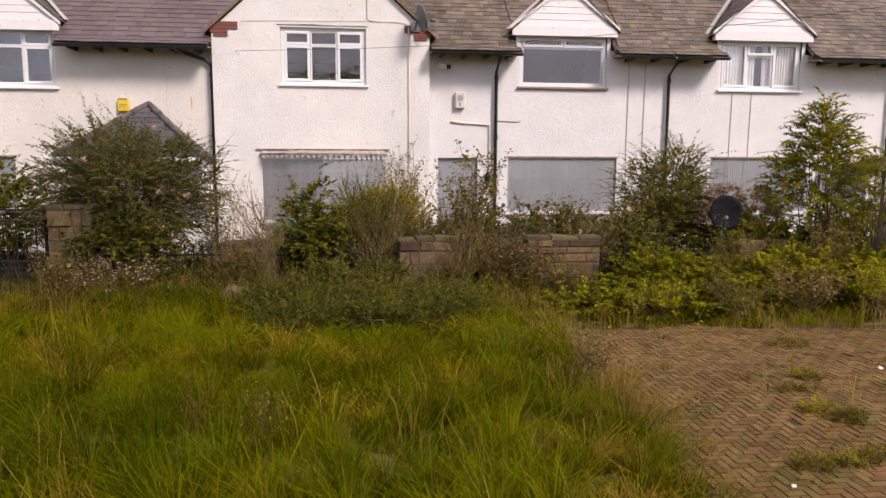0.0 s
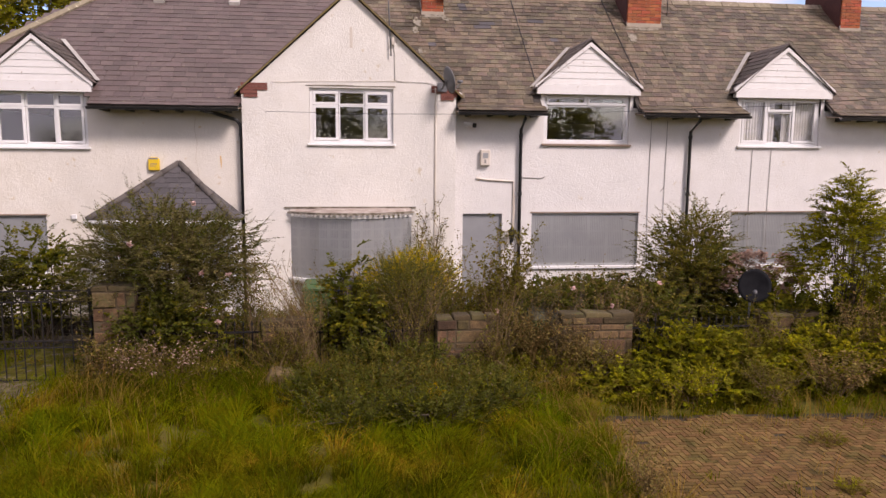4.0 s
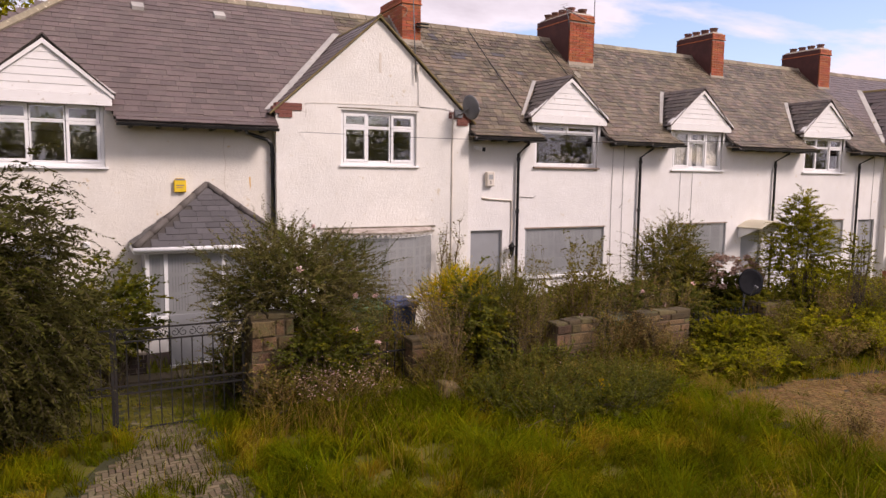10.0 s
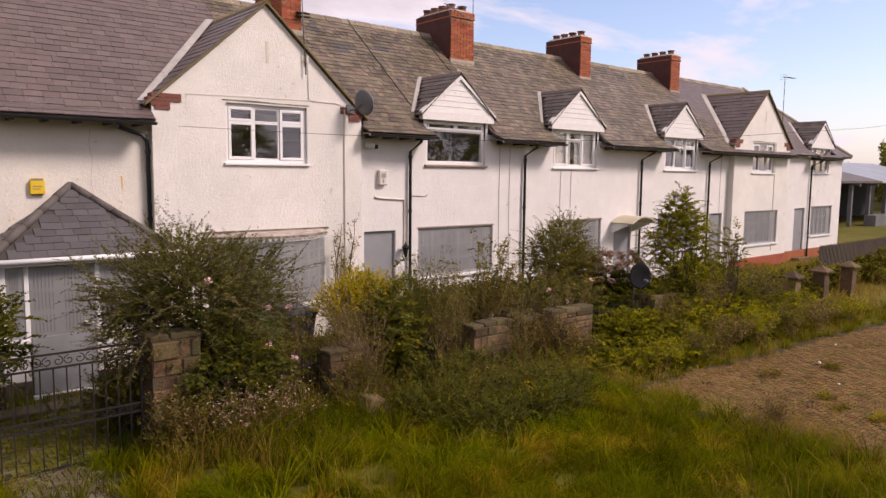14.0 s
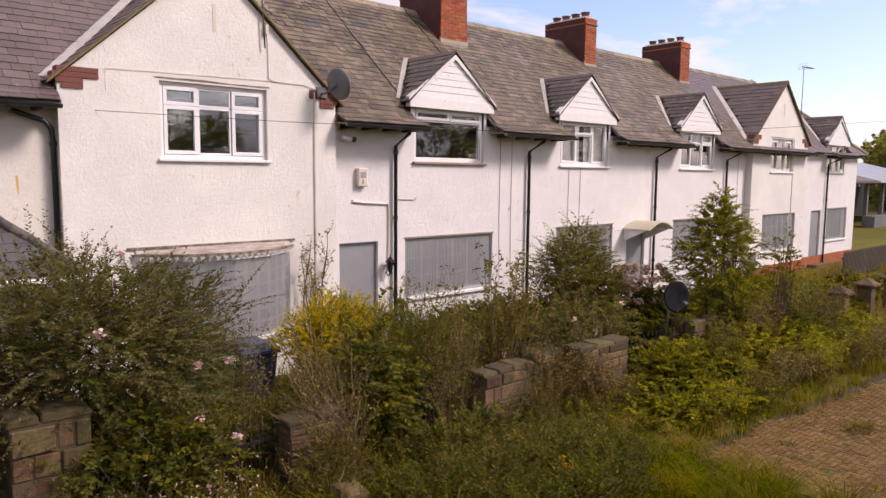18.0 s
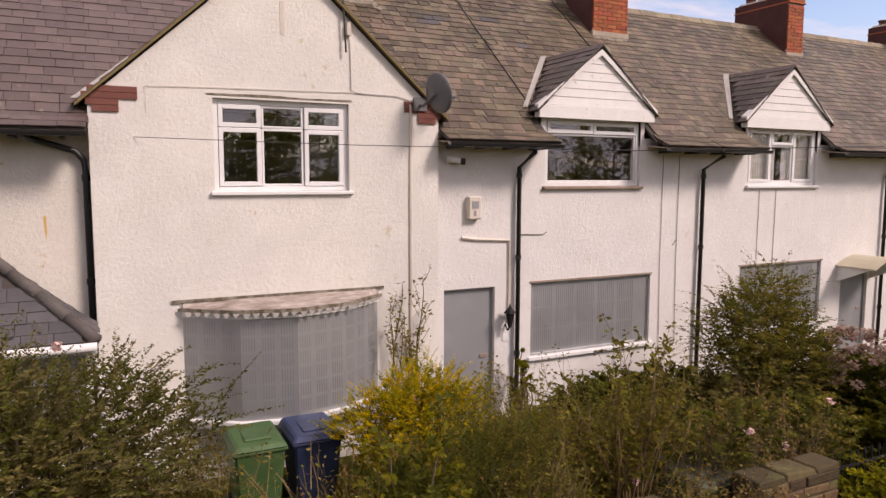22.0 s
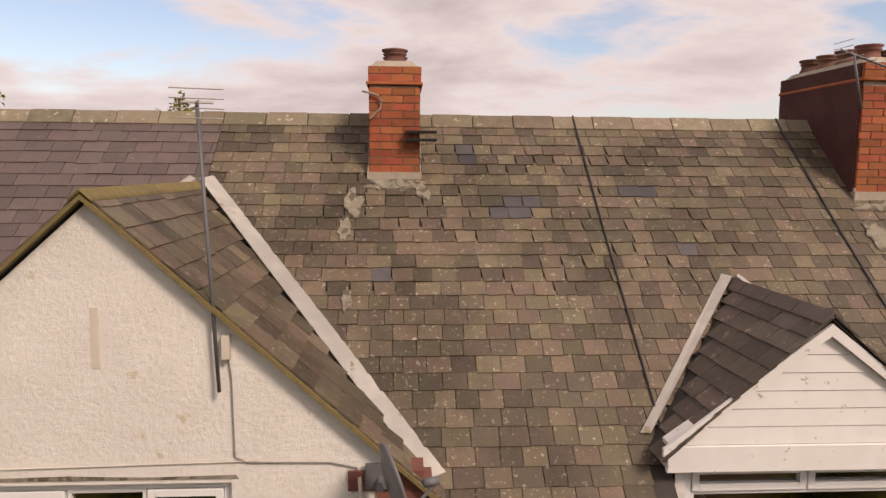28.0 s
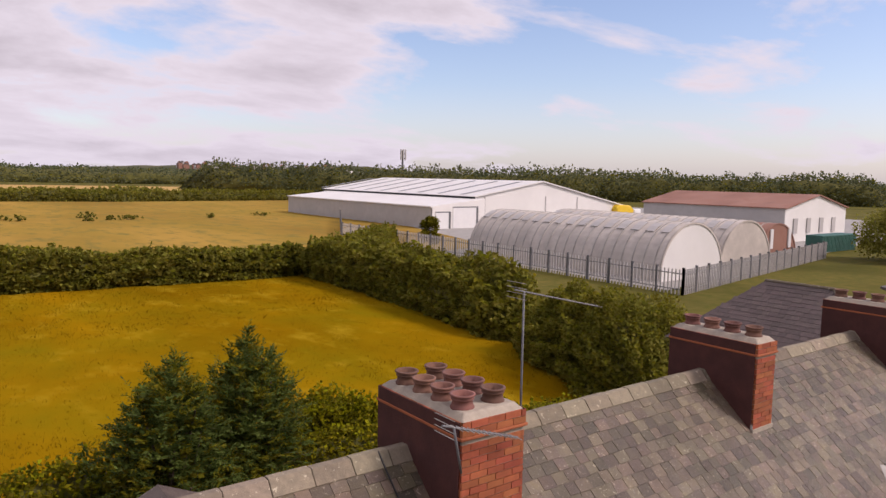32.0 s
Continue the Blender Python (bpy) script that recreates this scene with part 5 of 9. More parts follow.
part("case", Geo().box(1.98, FRONT - 0.10, 3.20, 2.19, FRONT - 0.001, 3.54), PALECABLE, meter, bevel=0.015)
part("cover", Geo().box(2.03, FRONT - 0.108, 3.36, 2.14, FRONT - 0.1005, 3.47), STEEL, meter)
part("bar", Geo().box(2.06, FRONT - 0.105, 3.25, 2.10, FRONT - 0.1005, 3.33), CABLE, meter)
sbox = thing("junction_box", (-6.36, FRONT, 2.1), "small white plastic box on the wall", "wall box")
part("case", Geo().box(-6.42, FRONT - 0.05, 2.06, -6.32, FRONT - 0.001, 2.16), UPVC, sbox, bevel=0.008)
cctv = thing("wall_camera", (1.72, FRONT, 4.06), "small white bullet security camera under the eaves", "security camera")
part("body", Geo().tube([(1.62, 14.98, 4.08), (1.80, 14.90, 4.05)], 0.045, 10), UPVC, cctv, smooth=True)
part("lens_hood", Geo().tube([(1.795, 14.902, 4.05), (1.86, 14.875, 4.04)], 0.05, 10), PIPE, cctv, smooth=True)
part("bracket", Geo().box(1.66, 14.98, 4.02, 1.72, FRONT - 0.001, 4.08), UPVC, cctv)
lan = thing("wall_lantern", (2.68, FRONT, 1.7), "black carriage lantern beside the grey door", "lantern")
part("cage", Geo().lathe([(0.03, -0.14), (0.075, 0.07), (0.08, 0.08)], 2.68, 14.93, 6, 1.68), IRON, lan)
part("roof", Geo().lathe([(0.105, 0.08), (0.04, 0.15), (0.012, 0.19), (0.01, 0.22)], 2.68, 14.93, 6, 1.68), IRON, lan)
part("arm", Geo().tube([(2.68, 14.93, 1.54), (2.68, 15.0, 1.48), (2.68, FRONT - 0.001, 1.56)], 0.014, 6), IRON, lan)
part("glass", Geo().lathe([(0.028, -0.12), (0.066, 0.06)], 2.68, 14.93, 6, 1.68), UPVC, lan)
bell = part("number_plate", Geo().box(2.63, FRONT - 0.012, 1.30, 2.73, FRONT - 0.001, 1.40), UPVC, lan)

# a hairline crack and a rust run in the render of the end house
CRACK = mat("render_crack", (0.36, 0.29, 0.20, 1), (0.45, 0.37, 0.27, 1), 9, 0.95, 0.0)
RUSTRUN = mat("rust_run", (0.62, 0.36, 0.10, 1), (0.68, 0.50, 0.26, 1), 12, 0.95, 0.0)
part("crack", Geo().tube([(-3.92, FRONT - 0.001, 4.15), (-3.95, FRONT - 0.001, 3.9), (-3.90, FRONT - 0.001, 3.62), (-3.94, FRONT - 0.001, 3.3), (-3.89, FRONT - 0.001, 2.95), (-3.93, FRONT - 0.001, 2.6)], 0.004, 4, 0.002), CRACK, HA)
part("rust_run", Geo().prism([(-3.46, 3.36), (-3.43, 3.37), (-3.425, 3.2), (-3.44, 3.08), (-3.45, 3.2)], "y", FRONT - 0.003, FRONT - 0.0005), RUSTRUN, HA)
# conduits and cables on the walls
cab = thing("wall_cables", (1.0, GABLE_Y, 3.0), "thin painted cables clipped to the white walls", "cable")


def cable(path, r=0.008, m=None):
    part("cable", Geo().tube(path, r, 6), m or CABLE, cab)


gy, fy = GABLE_Y - 0.012, FRONT - 0.012
cable([(0.98, gy, 4.80), (0.99, gy, 4.6), (0.99, gy, 0.4)], 0.02, PALECABLE)
cable([(0.10, gy, 5.75), (0.13, gy, 5.5), (0.14, gy, 4.95), (0.22, gy, 4.91), (0.78, gy, 4.90), (0.96, gy, 4.86), (0.99, gy, 4.75)], 0.005)
cable([(-2.35, gy, 4.55), (-2.36, gy, 4.86), (-1.7, gy, 4.88), (0.3, gy, 4.92)], 0.004, PALECABLE)
cable([(1.9, fy, 2.93), (2.1, fy, 2.9), (2.72, fy, 2.86), (2.74, fy, 2.3), (2.73, fy, 1.6)], 0.028, PALECABLE)
cable([(2.9, fy, 2.95), (3.35, fy, 2.93), (3.42, fy, 2.97)])
for x, zt in ((5.80, 4.2), (6.17, 4.2), (8.2, 3.6), (8.65, 3.6), (16.9, 4.2)):
    cable([(x, fy, zt), (x - 0.01, fy, 2.4), (x + 0.02, fy, 0.9)], 0.0055)
cable([(6.07, fy, 2.65), (6.16, fy, 2.75)], 0.007)
wire = thing("service_wire", (-2.5, 14.84, 4.27), "thin black overhead wire slanting away from the gable", "wire")
part("strand", Geo().tube([(-2.5, 14.85, 4.27), (-0.2, 13.63, 4.18), (2.5, 12.1, 4.12), (6.0, 10.2, 4.2), (10.0, 8.0, 4.55), (16.0, 4.8, 5.4), (24.0, 0.4, 7.0)], 0.004, 5), PIPE, wire)
cable([(20.6, gy, 4.8), (20.62, gy, 0.6)], 0.012, PALECABLE)

# an iron bedstead stands behind the dormer window
bed = thing("bed", (4.2, 15.95, 2.75), "pale iron bedstead with bars behind the dormer window", "bed")
BEDIRON = mat("cream_painted_iron", (0.42, 0.36, 0.26, 1), (0.34, 0.29, 0.21, 1), 9, 0.6, 0.0)
for x in (3.55, 4.66):
    part("post", Geo().tube([(x, 15.72, 2.752), (x, 15.72, 3.80)], 0.018, 8), BEDIRON, bed)
for z in (3.74, 3.42):
    part("rail", Geo().tube([(3.55, 15.72, z), (4.66, 15.72, z)], 0.012, 6), BEDIRON, bed)
for k in range(8):
    part("bar", Geo().tube([(3.66 + 0.125 * k, 15.72, 3.42), (3.66 + 0.125 * k, 15.72, 3.74)], 0.007, 5), BEDIRON, bed)
part("mattress", Geo().box(3.57, 15.74, 3.12, 4.64, 17.5, 3.36), NET, bed, "pale bare mattress", bevel=0.05)
part("bed_frame", Geo().box(3.56, 15.74, 3.04, 4.65, 17.52, 3.115), BEDIRON, bed)
for x in (3.6, 4.6):
    part("foot", Geo().tube([(x, 17.45, 2.752), (x, 17.45, 3.04)], 0.018, 8), BEDIRON, bed)

# satellite dish on the gable
GREY = mat("grey_painted_metal", (0.12, 0.12, 0.125, 1), (0.16, 0.16, 0.16, 1), 6, 0.5, 0.05, 30)


MATTBLACK = mat("matt_black_mesh", (0.012, 0.012, 0.014, 1), (0.02, 0.02, 0.022, 1), 9, 0.9, 0.0, spec=0.1)


def dish(name, at, face, size, label, post=None, material=None):
    d = thing(name, at, label, "satellite dish")
    f = Vector(face).normalized()
    a = f.cross(Vector((0, 0, 1))).normalized()
    b = a.cross(f)
    rings = []
    c = Vector(at)
    for k in range(6):
        r = size * k / 5
        back = -0.16 * size * (1 - (k / 5) ** 2)
        rings.append([c + f * back + (a * math.cos(t) * 0.9 + b * math.sin(t)) * r for t in [2 * math.pi * i / 24 for i in range(24)]])
    g = Geo()
    v = [p for ring in rings for p in ring] + [p - f * 0.015 for ring in rings for p in ring]
    n = 24
    fs = [(i * n + k, (i + 1) * n + k, (i + 1) * n + (k + 1) % n, i * n + (k + 1) % n) for i in range(5) for k in range(n)]
    fs += [tuple(q + 144 for q in reversed(t)) for t in fs] + [(5 * n + k, 5 * n + 144 + k, 5 * n + 144 + (k + 1) % n, 5 * n + (k + 1) % n) for k in range(n)]
    g.add(v, fs)
    part("reflector", g, material or GREY, d, smooth=True)
    tip = c + f * size * 1.0 - b * size * 0.35
    part("arm", Geo().tube([c - b * size * 0.95 - f * 0.02, tip], 0.012, 6), GREY, d)
    part("receiver", Geo().tube([tip, tip - f * 0.10 + b * 0.02], 0.03, 8), GREY, d, smooth=True)
    if post:
        part("bracket", Geo().tube([c - f * 0.10, *[Vector(p) for p in post]], 0.02, 8), GREY, d)
    return d


dish("satellite_dish", (1.23, 14.45, 4.93), (0.92, 0.28, 0.25), 0.27, "grey satellite dish on a wall bracket by the gable", [(1.12, 14.70, 4.78), (1.12, GABLE_Y - 0.02, 4.80)])
part("mount_plate", Geo().box(1.02, GABLE_Y - 0.05, 4.72, 1.22, GABLE_Y - 0.028, 4.90), GREY, bpy.data.objects["satellite_dish"])
dish("satellite_dish", (5.85, 10.72, 1.31), (-0.45, -0.88, 0.12), 0.285, "black satellite dish standing among brambles", [(5.89, 10.90, 1.1), (5.89, 10.92, 0.0)], MATTBLACK)


def aerial(at, top, along, n, size, label, boom_drop=0.0):
    """A television aerial: a mast, a boom with rods across it, and a reflector."""
    ae = thing("tv_aerial", at, label, "aerial")
    steel = GREY
    part("mast", Geo().tube([at, top], 0.013, 8), steel, ae, smooth=True)
    t, d = Vector(top), Vector(along).normalized()
    c = d.cross(Vector((0, 0, 1))).normalized()
    part("boom", Geo().tube([t - d * 0.15, t + d * size], 0.012, 6), GREY, ae)
    for k in range(n):
        p = t + d * (size * (k + 0.5) / n)
        part("element", Geo().tube([p - c * 0.10, p + c * 0.10], 0.005, 5), LEAD, ae)
    for dz in (-0.09, -0.03, 0.03, 0.09):
        p = t - d * 0.12 + Vector((0, 0, dz))
        part("reflector_rod", Geo().tube([p - c * 0.16, p + c * 0.16], 0.004, 5), LEAD, ae)
    return ae


aerial((0.06, GABLE_Y - 0.06, 5.42), (-0.03, GABLE_Y - 0.06, 7.30), (-0.25, 0.95, 0.10), 12, 0.75, "grey television aerial on a mast at the gable verge")
part("wall_bracket", Geo().box(0.08, GABLE_Y - 0.06, 5.64, 0.13, GABLE_Y - 0.002, 5.80), PALECABLE, bpy.data.objects["tv_aerial"])
aerial((7.22, 17.74, 7.0), (7.21, 17.74, 9.22), (0.97, 0.0, -0.22), 16, 1.3, "grey television aerial on a mast behind the ridge")
aerial((5.97, 17.26, 7.55), (5.80, 17.18, 8.08), (0.95, 0.0, -0.31), 12, 0.9, "short television aerial strapped to the brick chimney")
aerial((20.9, GABLE_Y - 0.06, 5.6), (20.9, GABLE_Y - 0.06, 7.35), (0.98, 0.1, 0.05), 10, 1.1, "tall television aerial on the far gable")

# rounded canopy over a door
can = thing("door_canopy", (11.15, 14.6, 2.1), "curved white plastic canopy over a screened door", "canopy")
rim = [(10.55 + 0.15 * k, 2.06 + 0.20 * math.sin(math.pi * k / 8)) for k in range(9)]
part("shell", Geo().prism(rim + [(x, z - 0.03) for x, z in rim[::-1]], "y", 14.25, FRONT - 0.004), mat("cream_plastic", (0.56, 0.50, 0.36, 1), (0.50, 0.45, 0.33, 1), 5, 0.5, 0.0), can)
for x in (10.62, 11.68):
    part("bracket", Geo().prism([(14.35, 2.04), (FRONT - 0.005, 2.04), (FRONT - 0.005, 1.72)], "x", x - 0.02, x + 0.02), UPVC, can)
# brick plinth of the far house and meter cupboard
part("brick_plinth", Geo().box(17.46, GABLE_Y - 0.02, -0.05, 21.84, GABLE_Y - 0.001, 0.42).box(21.85, FRONT - 0.02, -0.05, EAST, FRONT - 0.001, 0.42), REDBRICKJ, HOUSES["house_e"], "red brick plinth")
gas = thing("gas_meter_box", (17.9, GABLE_Y, 0.6), "white plastic meter cupboard on the wall", "meter box")
part("case", Geo().box(17.62, GABLE_Y - 0.22, 0.42, 18.1, GABLE_Y - 0.021, 0.95), UPVC, gas, bevel=0.01)
part("door", Geo().box(17.66, GABLE_Y - 0.23, 0.46, 18.06, GABLE_Y - 0.221, 0.91), UPVC, gas)
# cables down the roof
for x in (3.22, 5.62):
    part("roof_cable", Geo().tube([(x, RIDGE_Y - 0.05, RIDGE_Z + 0.045), (x + 0.01, RIDGE_Y - 0.2, roof_z(RIDGE_Y - 0.2) + 0.05), (x + 0.02, 17.0, roof_z(17.0) + 0.04), (x + 0.05, 15.3, roof_z(15.3) + 0.04)], 0.010, 6), PIPE, HB)
# old mortar splashed on the slates under the chimneys
for x, y, rx, ry, sd in ((1.19, 17.42, 0.33, 0.07, 1), (0.78, 17.22, 0.10, 0.16, 2), (0.72, 16.95, 0.07, 0.13, 3), (1.48, 17.35, 0.09, 0.11, 4), (6.4, 17.2, 0.5, 0.06, 5), (6.0, 16.9, 0.12, 0.2, 6), (0.78, 16.3, 0.06, 0.12, 7)):
    q = random.Random(sd)
    ring = []
    for k in range(18):
        a, r = 2 * math.pi * k / 18, q.uniform(0.55, 1.1)
        px, py = x + rx * r * math.cos(a), y + ry * r * math.sin(a)
        ring.append((px, py, roof_z(py) + 0.052))
    part("mortar_splash", Geo().add(ring + [(a, b, c - 0.02) for a, b, c in ring], [tuple(range(18))] + [(k, k + 18, (k + 1) % 18 + 18, (k + 1) % 18) for k in range(18)]), SPLASH, HB)
# dark screened strip and vents on the end house roof
for x in (-5.2, -3.5):
    y = 17.6
    part("roof_vent", Geo().hexa([(x - 0.12, y, roof_z(y) + 0.02), (x + 0.12, y, roof_z(y) + 0.02), (x + 0.12, y + 0.25, roof_z(y + 0.25) + 0.02), (x - 0.12, y + 0.25, roof_z(y + 0.25) + 0.02)],
                                 [(x - 0.12, y - 0.02, roof_z(y) + 0.10), (x + 0.12, y - 0.02, roof_z(y) + 0.10), (x + 0.12, y + 0.25, roof_z(y + 0.25) + 0.03), (x - 0.12, y + 0.25, roof_z(y + 0.25) + 0.03)]), LEAD, HA)
# iron straps, a cowl and pots on the narrow chimney
st = [o for o in HB.children if o.name.startswith("chimney")][0]
part("strap", Geo().tube([(0.86, 17.49, 7.68), (1.02, 17.49, 7.64), (1.06, 17.49, 7.58), (1.04, 17.49, 7.50), (0.94, 17.49, 7.40)], 0.012, 6), TIMBER, st)
for z in (7.18, 7.26):
    part("bracket", Geo().box(1.30, 17.40, z, 1.62, 17.505, z + 0.025), IRON, st)
part("flue_cowl", Geo().lathe([(0.06, 0), (0.06, 0.06), (0.075, 0.06), (0.075, 0.075), (0.06, 0.08), (0.06, 0.12), (0.075, 0.12), (0.075, 0.135), (0.06, 0.14), (0.06, 0.22), (0.05, 0.22)], 1.19, 18.35, 12, 8.03), LEAD, st, smooth=True)

# rear wings with hipped roofs, behind the ridge
for cx, ya, yb in ((-0.5, 20.3, 20.6), (26.0, 22.6, 25.0)):
    w = thing("rear_wing", (cx, yb, 0), "rear wing with a hipped slate roof", "building")
    part("wall_block", Geo().box(cx - 2.2, BACK + 0.01, 0, cx + 2.2, yb + 2.2, 4.9), ROUGHCAST, w)
    r = [(cx - 2.4, ya - 2.2, 4.85), (cx + 2.4, ya - 2.2, 4.85), (cx + 2.4, yb + 2.4, 4.85), (cx - 2.4, yb + 2.4, 4.85), (cx, ya, 7.06), (cx, yb, 7.06)]
    part("roof", Geo().add(r, [(0, 1, 4), (1, 2, 5, 4), (2, 3, 5), (3, 0, 4, 5), (3, 2, 1, 0)]), SLATEDARK, w)
    part("ridge_tile", Geo().tube([(cx, ya, 7.08), (cx, yb, 7.08)], 0.06, 6), RIDGE, w)

    def west_keep(p, cx=cx, ya=ya, yb=yb):
        t = (p.x - (cx - 2.4)) / 2.4
        return ya - 2.2 + 2.2 * t + 0.05 < p.y < yb + 2.4 - 2.4 * t - 0.05

    def south_keep(p, cx=cx, ya=ya):
        t = (p.y - (ya - 2.2)) / 2.2
        return cx - 2.4 + 2.4 * t + 0.05 < p.x < cx + 2.4 - 2.4 * t - 0.05
    sl_, _ = slates_on((cx - 2.4, yb + 2.4, 4.86), (0, -1, 0), (2.4, 0, 2.21), yb - ya + 4.6, 3.26, west_keep, 0.26, 0.19, 31)
    tagged(part("slate_covering", sl_, SLATEDARK, w), kind="stuff")
    sl_, _ = slates_on((cx - 2.4, ya - 2.2, 4.86), (1, 0, 0), (0, 2.2, 2.21), 4.8, 3.12, south_keep, 0.26, 0.19, 32)
    tagged(part("slate_covering", sl_, SLATEDARK, w), kind="stuff")
    for s in (-1, 1):
        part("hip_tile", Geo().tube([(cx, ya, 7.08), (cx + s * 2.4, ya - 2.2, 4.87)], 0.06, 6), RIDGE, w)

# ---- ground and far land ----
def sheet(name, pts, z, material, label, category, kind="structure"):
    ob = part(name, Geo().add([(x, y, z) for x, y in pts], [tuple(range(len(pts)))]), material)
    return tagged(ob, label, category, kind=kind)


sheet("ground", [(-3500, -1500), (3500, -1500), (3500, 3800), (-3500, 3800)], 0.0, GROUND, "rough grassy ground that runs out to the horizon", "ground")
sheet("field", [(-60, 27), (35, 27), (36, 82), (-12, 84), (-60, 84)], 0.03, FIELD, "mustard-yellow meadow of long dry grass", "field")
sheet("field", [(-400, 84), (34, 83), (74, 96), (110, 215), (190, 310), (60, 335), (-400, 335)], 0.05, FARFIELD, "tan rough pasture beyond the hedge", "field")
sheet("field", [(-500, 338), (60, 337), (230, 345), (260, 520), (-500, 640)], 0.4, STUBBLE, "pale straw-coloured stubble field", "field")
sheet("yard", [(60, 53), (108, 62), (240, 87), (240, 212), (86, 205), (82, 190), (62, 110)], 0.04, mat("yard_concrete", (0.34, 0.32, 0.29, 1), (0.28, 0.27, 0.25, 1), 0.4, 0.9, 0.1), "grey concrete works yard", "yard")

# rows of small pale houses on the far hill
hv = random.Random(12)
for k in range(44):
    hx = 560 + 380 * hv.random()
    hy, hz_ = 1935 - 0.42 * (hx - 560) + hv.uniform(-30, 60), 30 + hv.uniform(0, 9)
    fh = thing("far_house", (hx, hy, 0), "tiny pale house on the far hillside", "house", "houses on the far hill")
    part("wall", Geo().box(hx - 5, hy - 4, 0, hx + 5, hy + 4, hz_), CLADGREY if k % 3 else RUST, fh)
    part("roof", Geo().prism([(hx - 5.5, hz_), (hx + 5.5, hz_), (hx, hz_ + 4)], "y", hy - 4.4, hy + 4.4), RUST if k % 2 else SLATEBLACK, fh)

# low hills on the horizon
for name, y, x0, x1, hgt, seed, m in (("hill", 2300, 250, 1750, 62, 3, HILL), ("hill", 2800, -300, 3300, 62, 9, HILL), ("hill", 1700, -1900, -150, 92, 5, HILL)):
    n = 70
    g = Geo()
    for k in range(n):
        xa, xb = x0 + (x1 - x0) * k / n, x0 + (x1 - x0) * (k + 1) / n

        def top(x):
            e = max(0.0, math.sin(math.pi * (x - x0) / (x1 - x0)))
            return hgt * e * (0.72 + 0.5 * noise.noise((x * 0.0016, seed, 0)) + 0.12 * noise.noise((x * 0.01, seed, 3)))
        ha, hb = top(xa), top(xb)
        g.add([(xa, y - 700, -2), (xb, y - 700, -2), (xb, y, hb), (xa, y, ha), (xb, y + 600, -2), (xa, y + 600, -2)], [(0, 1, 2, 3), (3, 2, 4, 5)])
    tagged(part(name, g, m, smooth=True), "low far-off hill with fields and houses", "hill", kind="structure")

# ---- front gardens: walls, railings, gate, bins ----
def stone_pier(name, x0, x1, y0, y1, h, label, cap=True, seed=1, category="pillar"):
    p = thing(name, ((x0 + x1) / 2, (y0 + y1) / 2, 0), label, category)
    r = random.Random(seed)
    part("core", Geo().box(x0 + 0.008, y0 + 0.008, 0, x1 - 0.008, y1 - 0.008, h - 0.06), EARTHJOINT, p)
    z = 0.0
    while z < h - 0.09:
        ch = min(r.choice((r.uniform(0.07, 0.11), r.uniform(0.13, 0.24))), h - 0.06 - z)
        if ch < 0.05:
            break
        for side in "fbwe":
            a0, a1 = (x0, x1) if side in "fb" else (y0 + 0.07, y1 - 0.07)
            s = a0
            while s < a1 - 0.02:
                w = min(r.uniform(0.12, 0.46), a1 - s)
                if a1 - s - w < 0.08:
                    w = a1 - s
                o = r.uniform(-0.008, 0.020)
                a, b = s + 0.005, s + w - 0.005
                # each face has its own slight skew
                j = [r.uniform(-0.011, 0.011) for _ in range(8)]
                f_ = [(a + abs(j[0]), z + 0.006 + abs(j[1])), (b - abs(j[2]), z + 0.006 + abs(j[3])), (b - abs(j[4]), z + ch - 0.006 - abs(j[5])), (a + abs(j[6]), z + ch - 0.006 - abs(j[7]))]
                k_ = [(a, z + 0.006), (b, z + 0.006), (b, z + ch - 0.006), (a, z + ch - 0.006)]
                face = {"f": y0 - o, "b": y1 + o, "w": x0 - o, "e": x1 + o}[side]
                back = {"f": y0 + 0.07, "b": y1 - 0.07, "w": x0 + 0.07, "e": x1 - 0.07}[side]
                put = (lambda u, d, h_: (u, d, h_)) if side in "fb" else (lambda u, d, h_: (d, u, h_))
                lo, hi = [put(u, back, h_) for u, h_ in k_], [put(u, face + q_ * 0.5, h_) for (u, h_), q_ in zip(f_, j)]
                g = Geo().hexa(hi, lo) if side in "bw" else Geo().hexa(lo, hi)
                part("stone", g, STONE, p, bevel=0.008)
                s += w
        z += ch
    if cap:
        s = x0 - 0.02
        while s < x1:
            w = min(r.uniform(0.22, 0.48), x1 + 0.02 - s)
            t0, t1 = h + r.uniform(-0.025, 0.012), h + r.uniform(-0.025, 0.012)
            a, b, lo = s + 0.003, s + w - 0.003, h - 0.075
            part("coping_stone", Geo().hexa([(a, y0 - 0.004, lo), (b, y0 - 0.004, lo), (b, y1 + 0.004, lo), (a, y1 + 0.004, lo)], [(a + 0.01, y0 + r.uniform(0, 0.02), t0), (b - 0.008, y0 + r.uniform(0, 0.02), t1), (b - 0.008, y1 - 0.01, t1 - 0.01), (a + 0.01, y1 - 0.01, t0)]), COPING, p, bevel=0.014)
            s += w
    return p


stone_pier("gate_pillar", -4.44, -3.84, 10.45, 10.90, 1.49, "tall sandstone gate pillar wrapped in roses", seed=2)
stone_pier("wall_pier", -2.05, -1.42, 10.36, 10.68, 0.97, "short sandstone pier among dry stems", seed=3)
stone_pier("wall_pier", 0.53, 1.42, 10.19, 10.50, 1.02, "short sandstone pier beside a gateway", seed=4)
stone_pier("garden_wall", 2.44, 3.58, 10.19, 10.52, 1.02, "short stretch of coursed sandstone wall with flat coping", seed=5, category="wall")
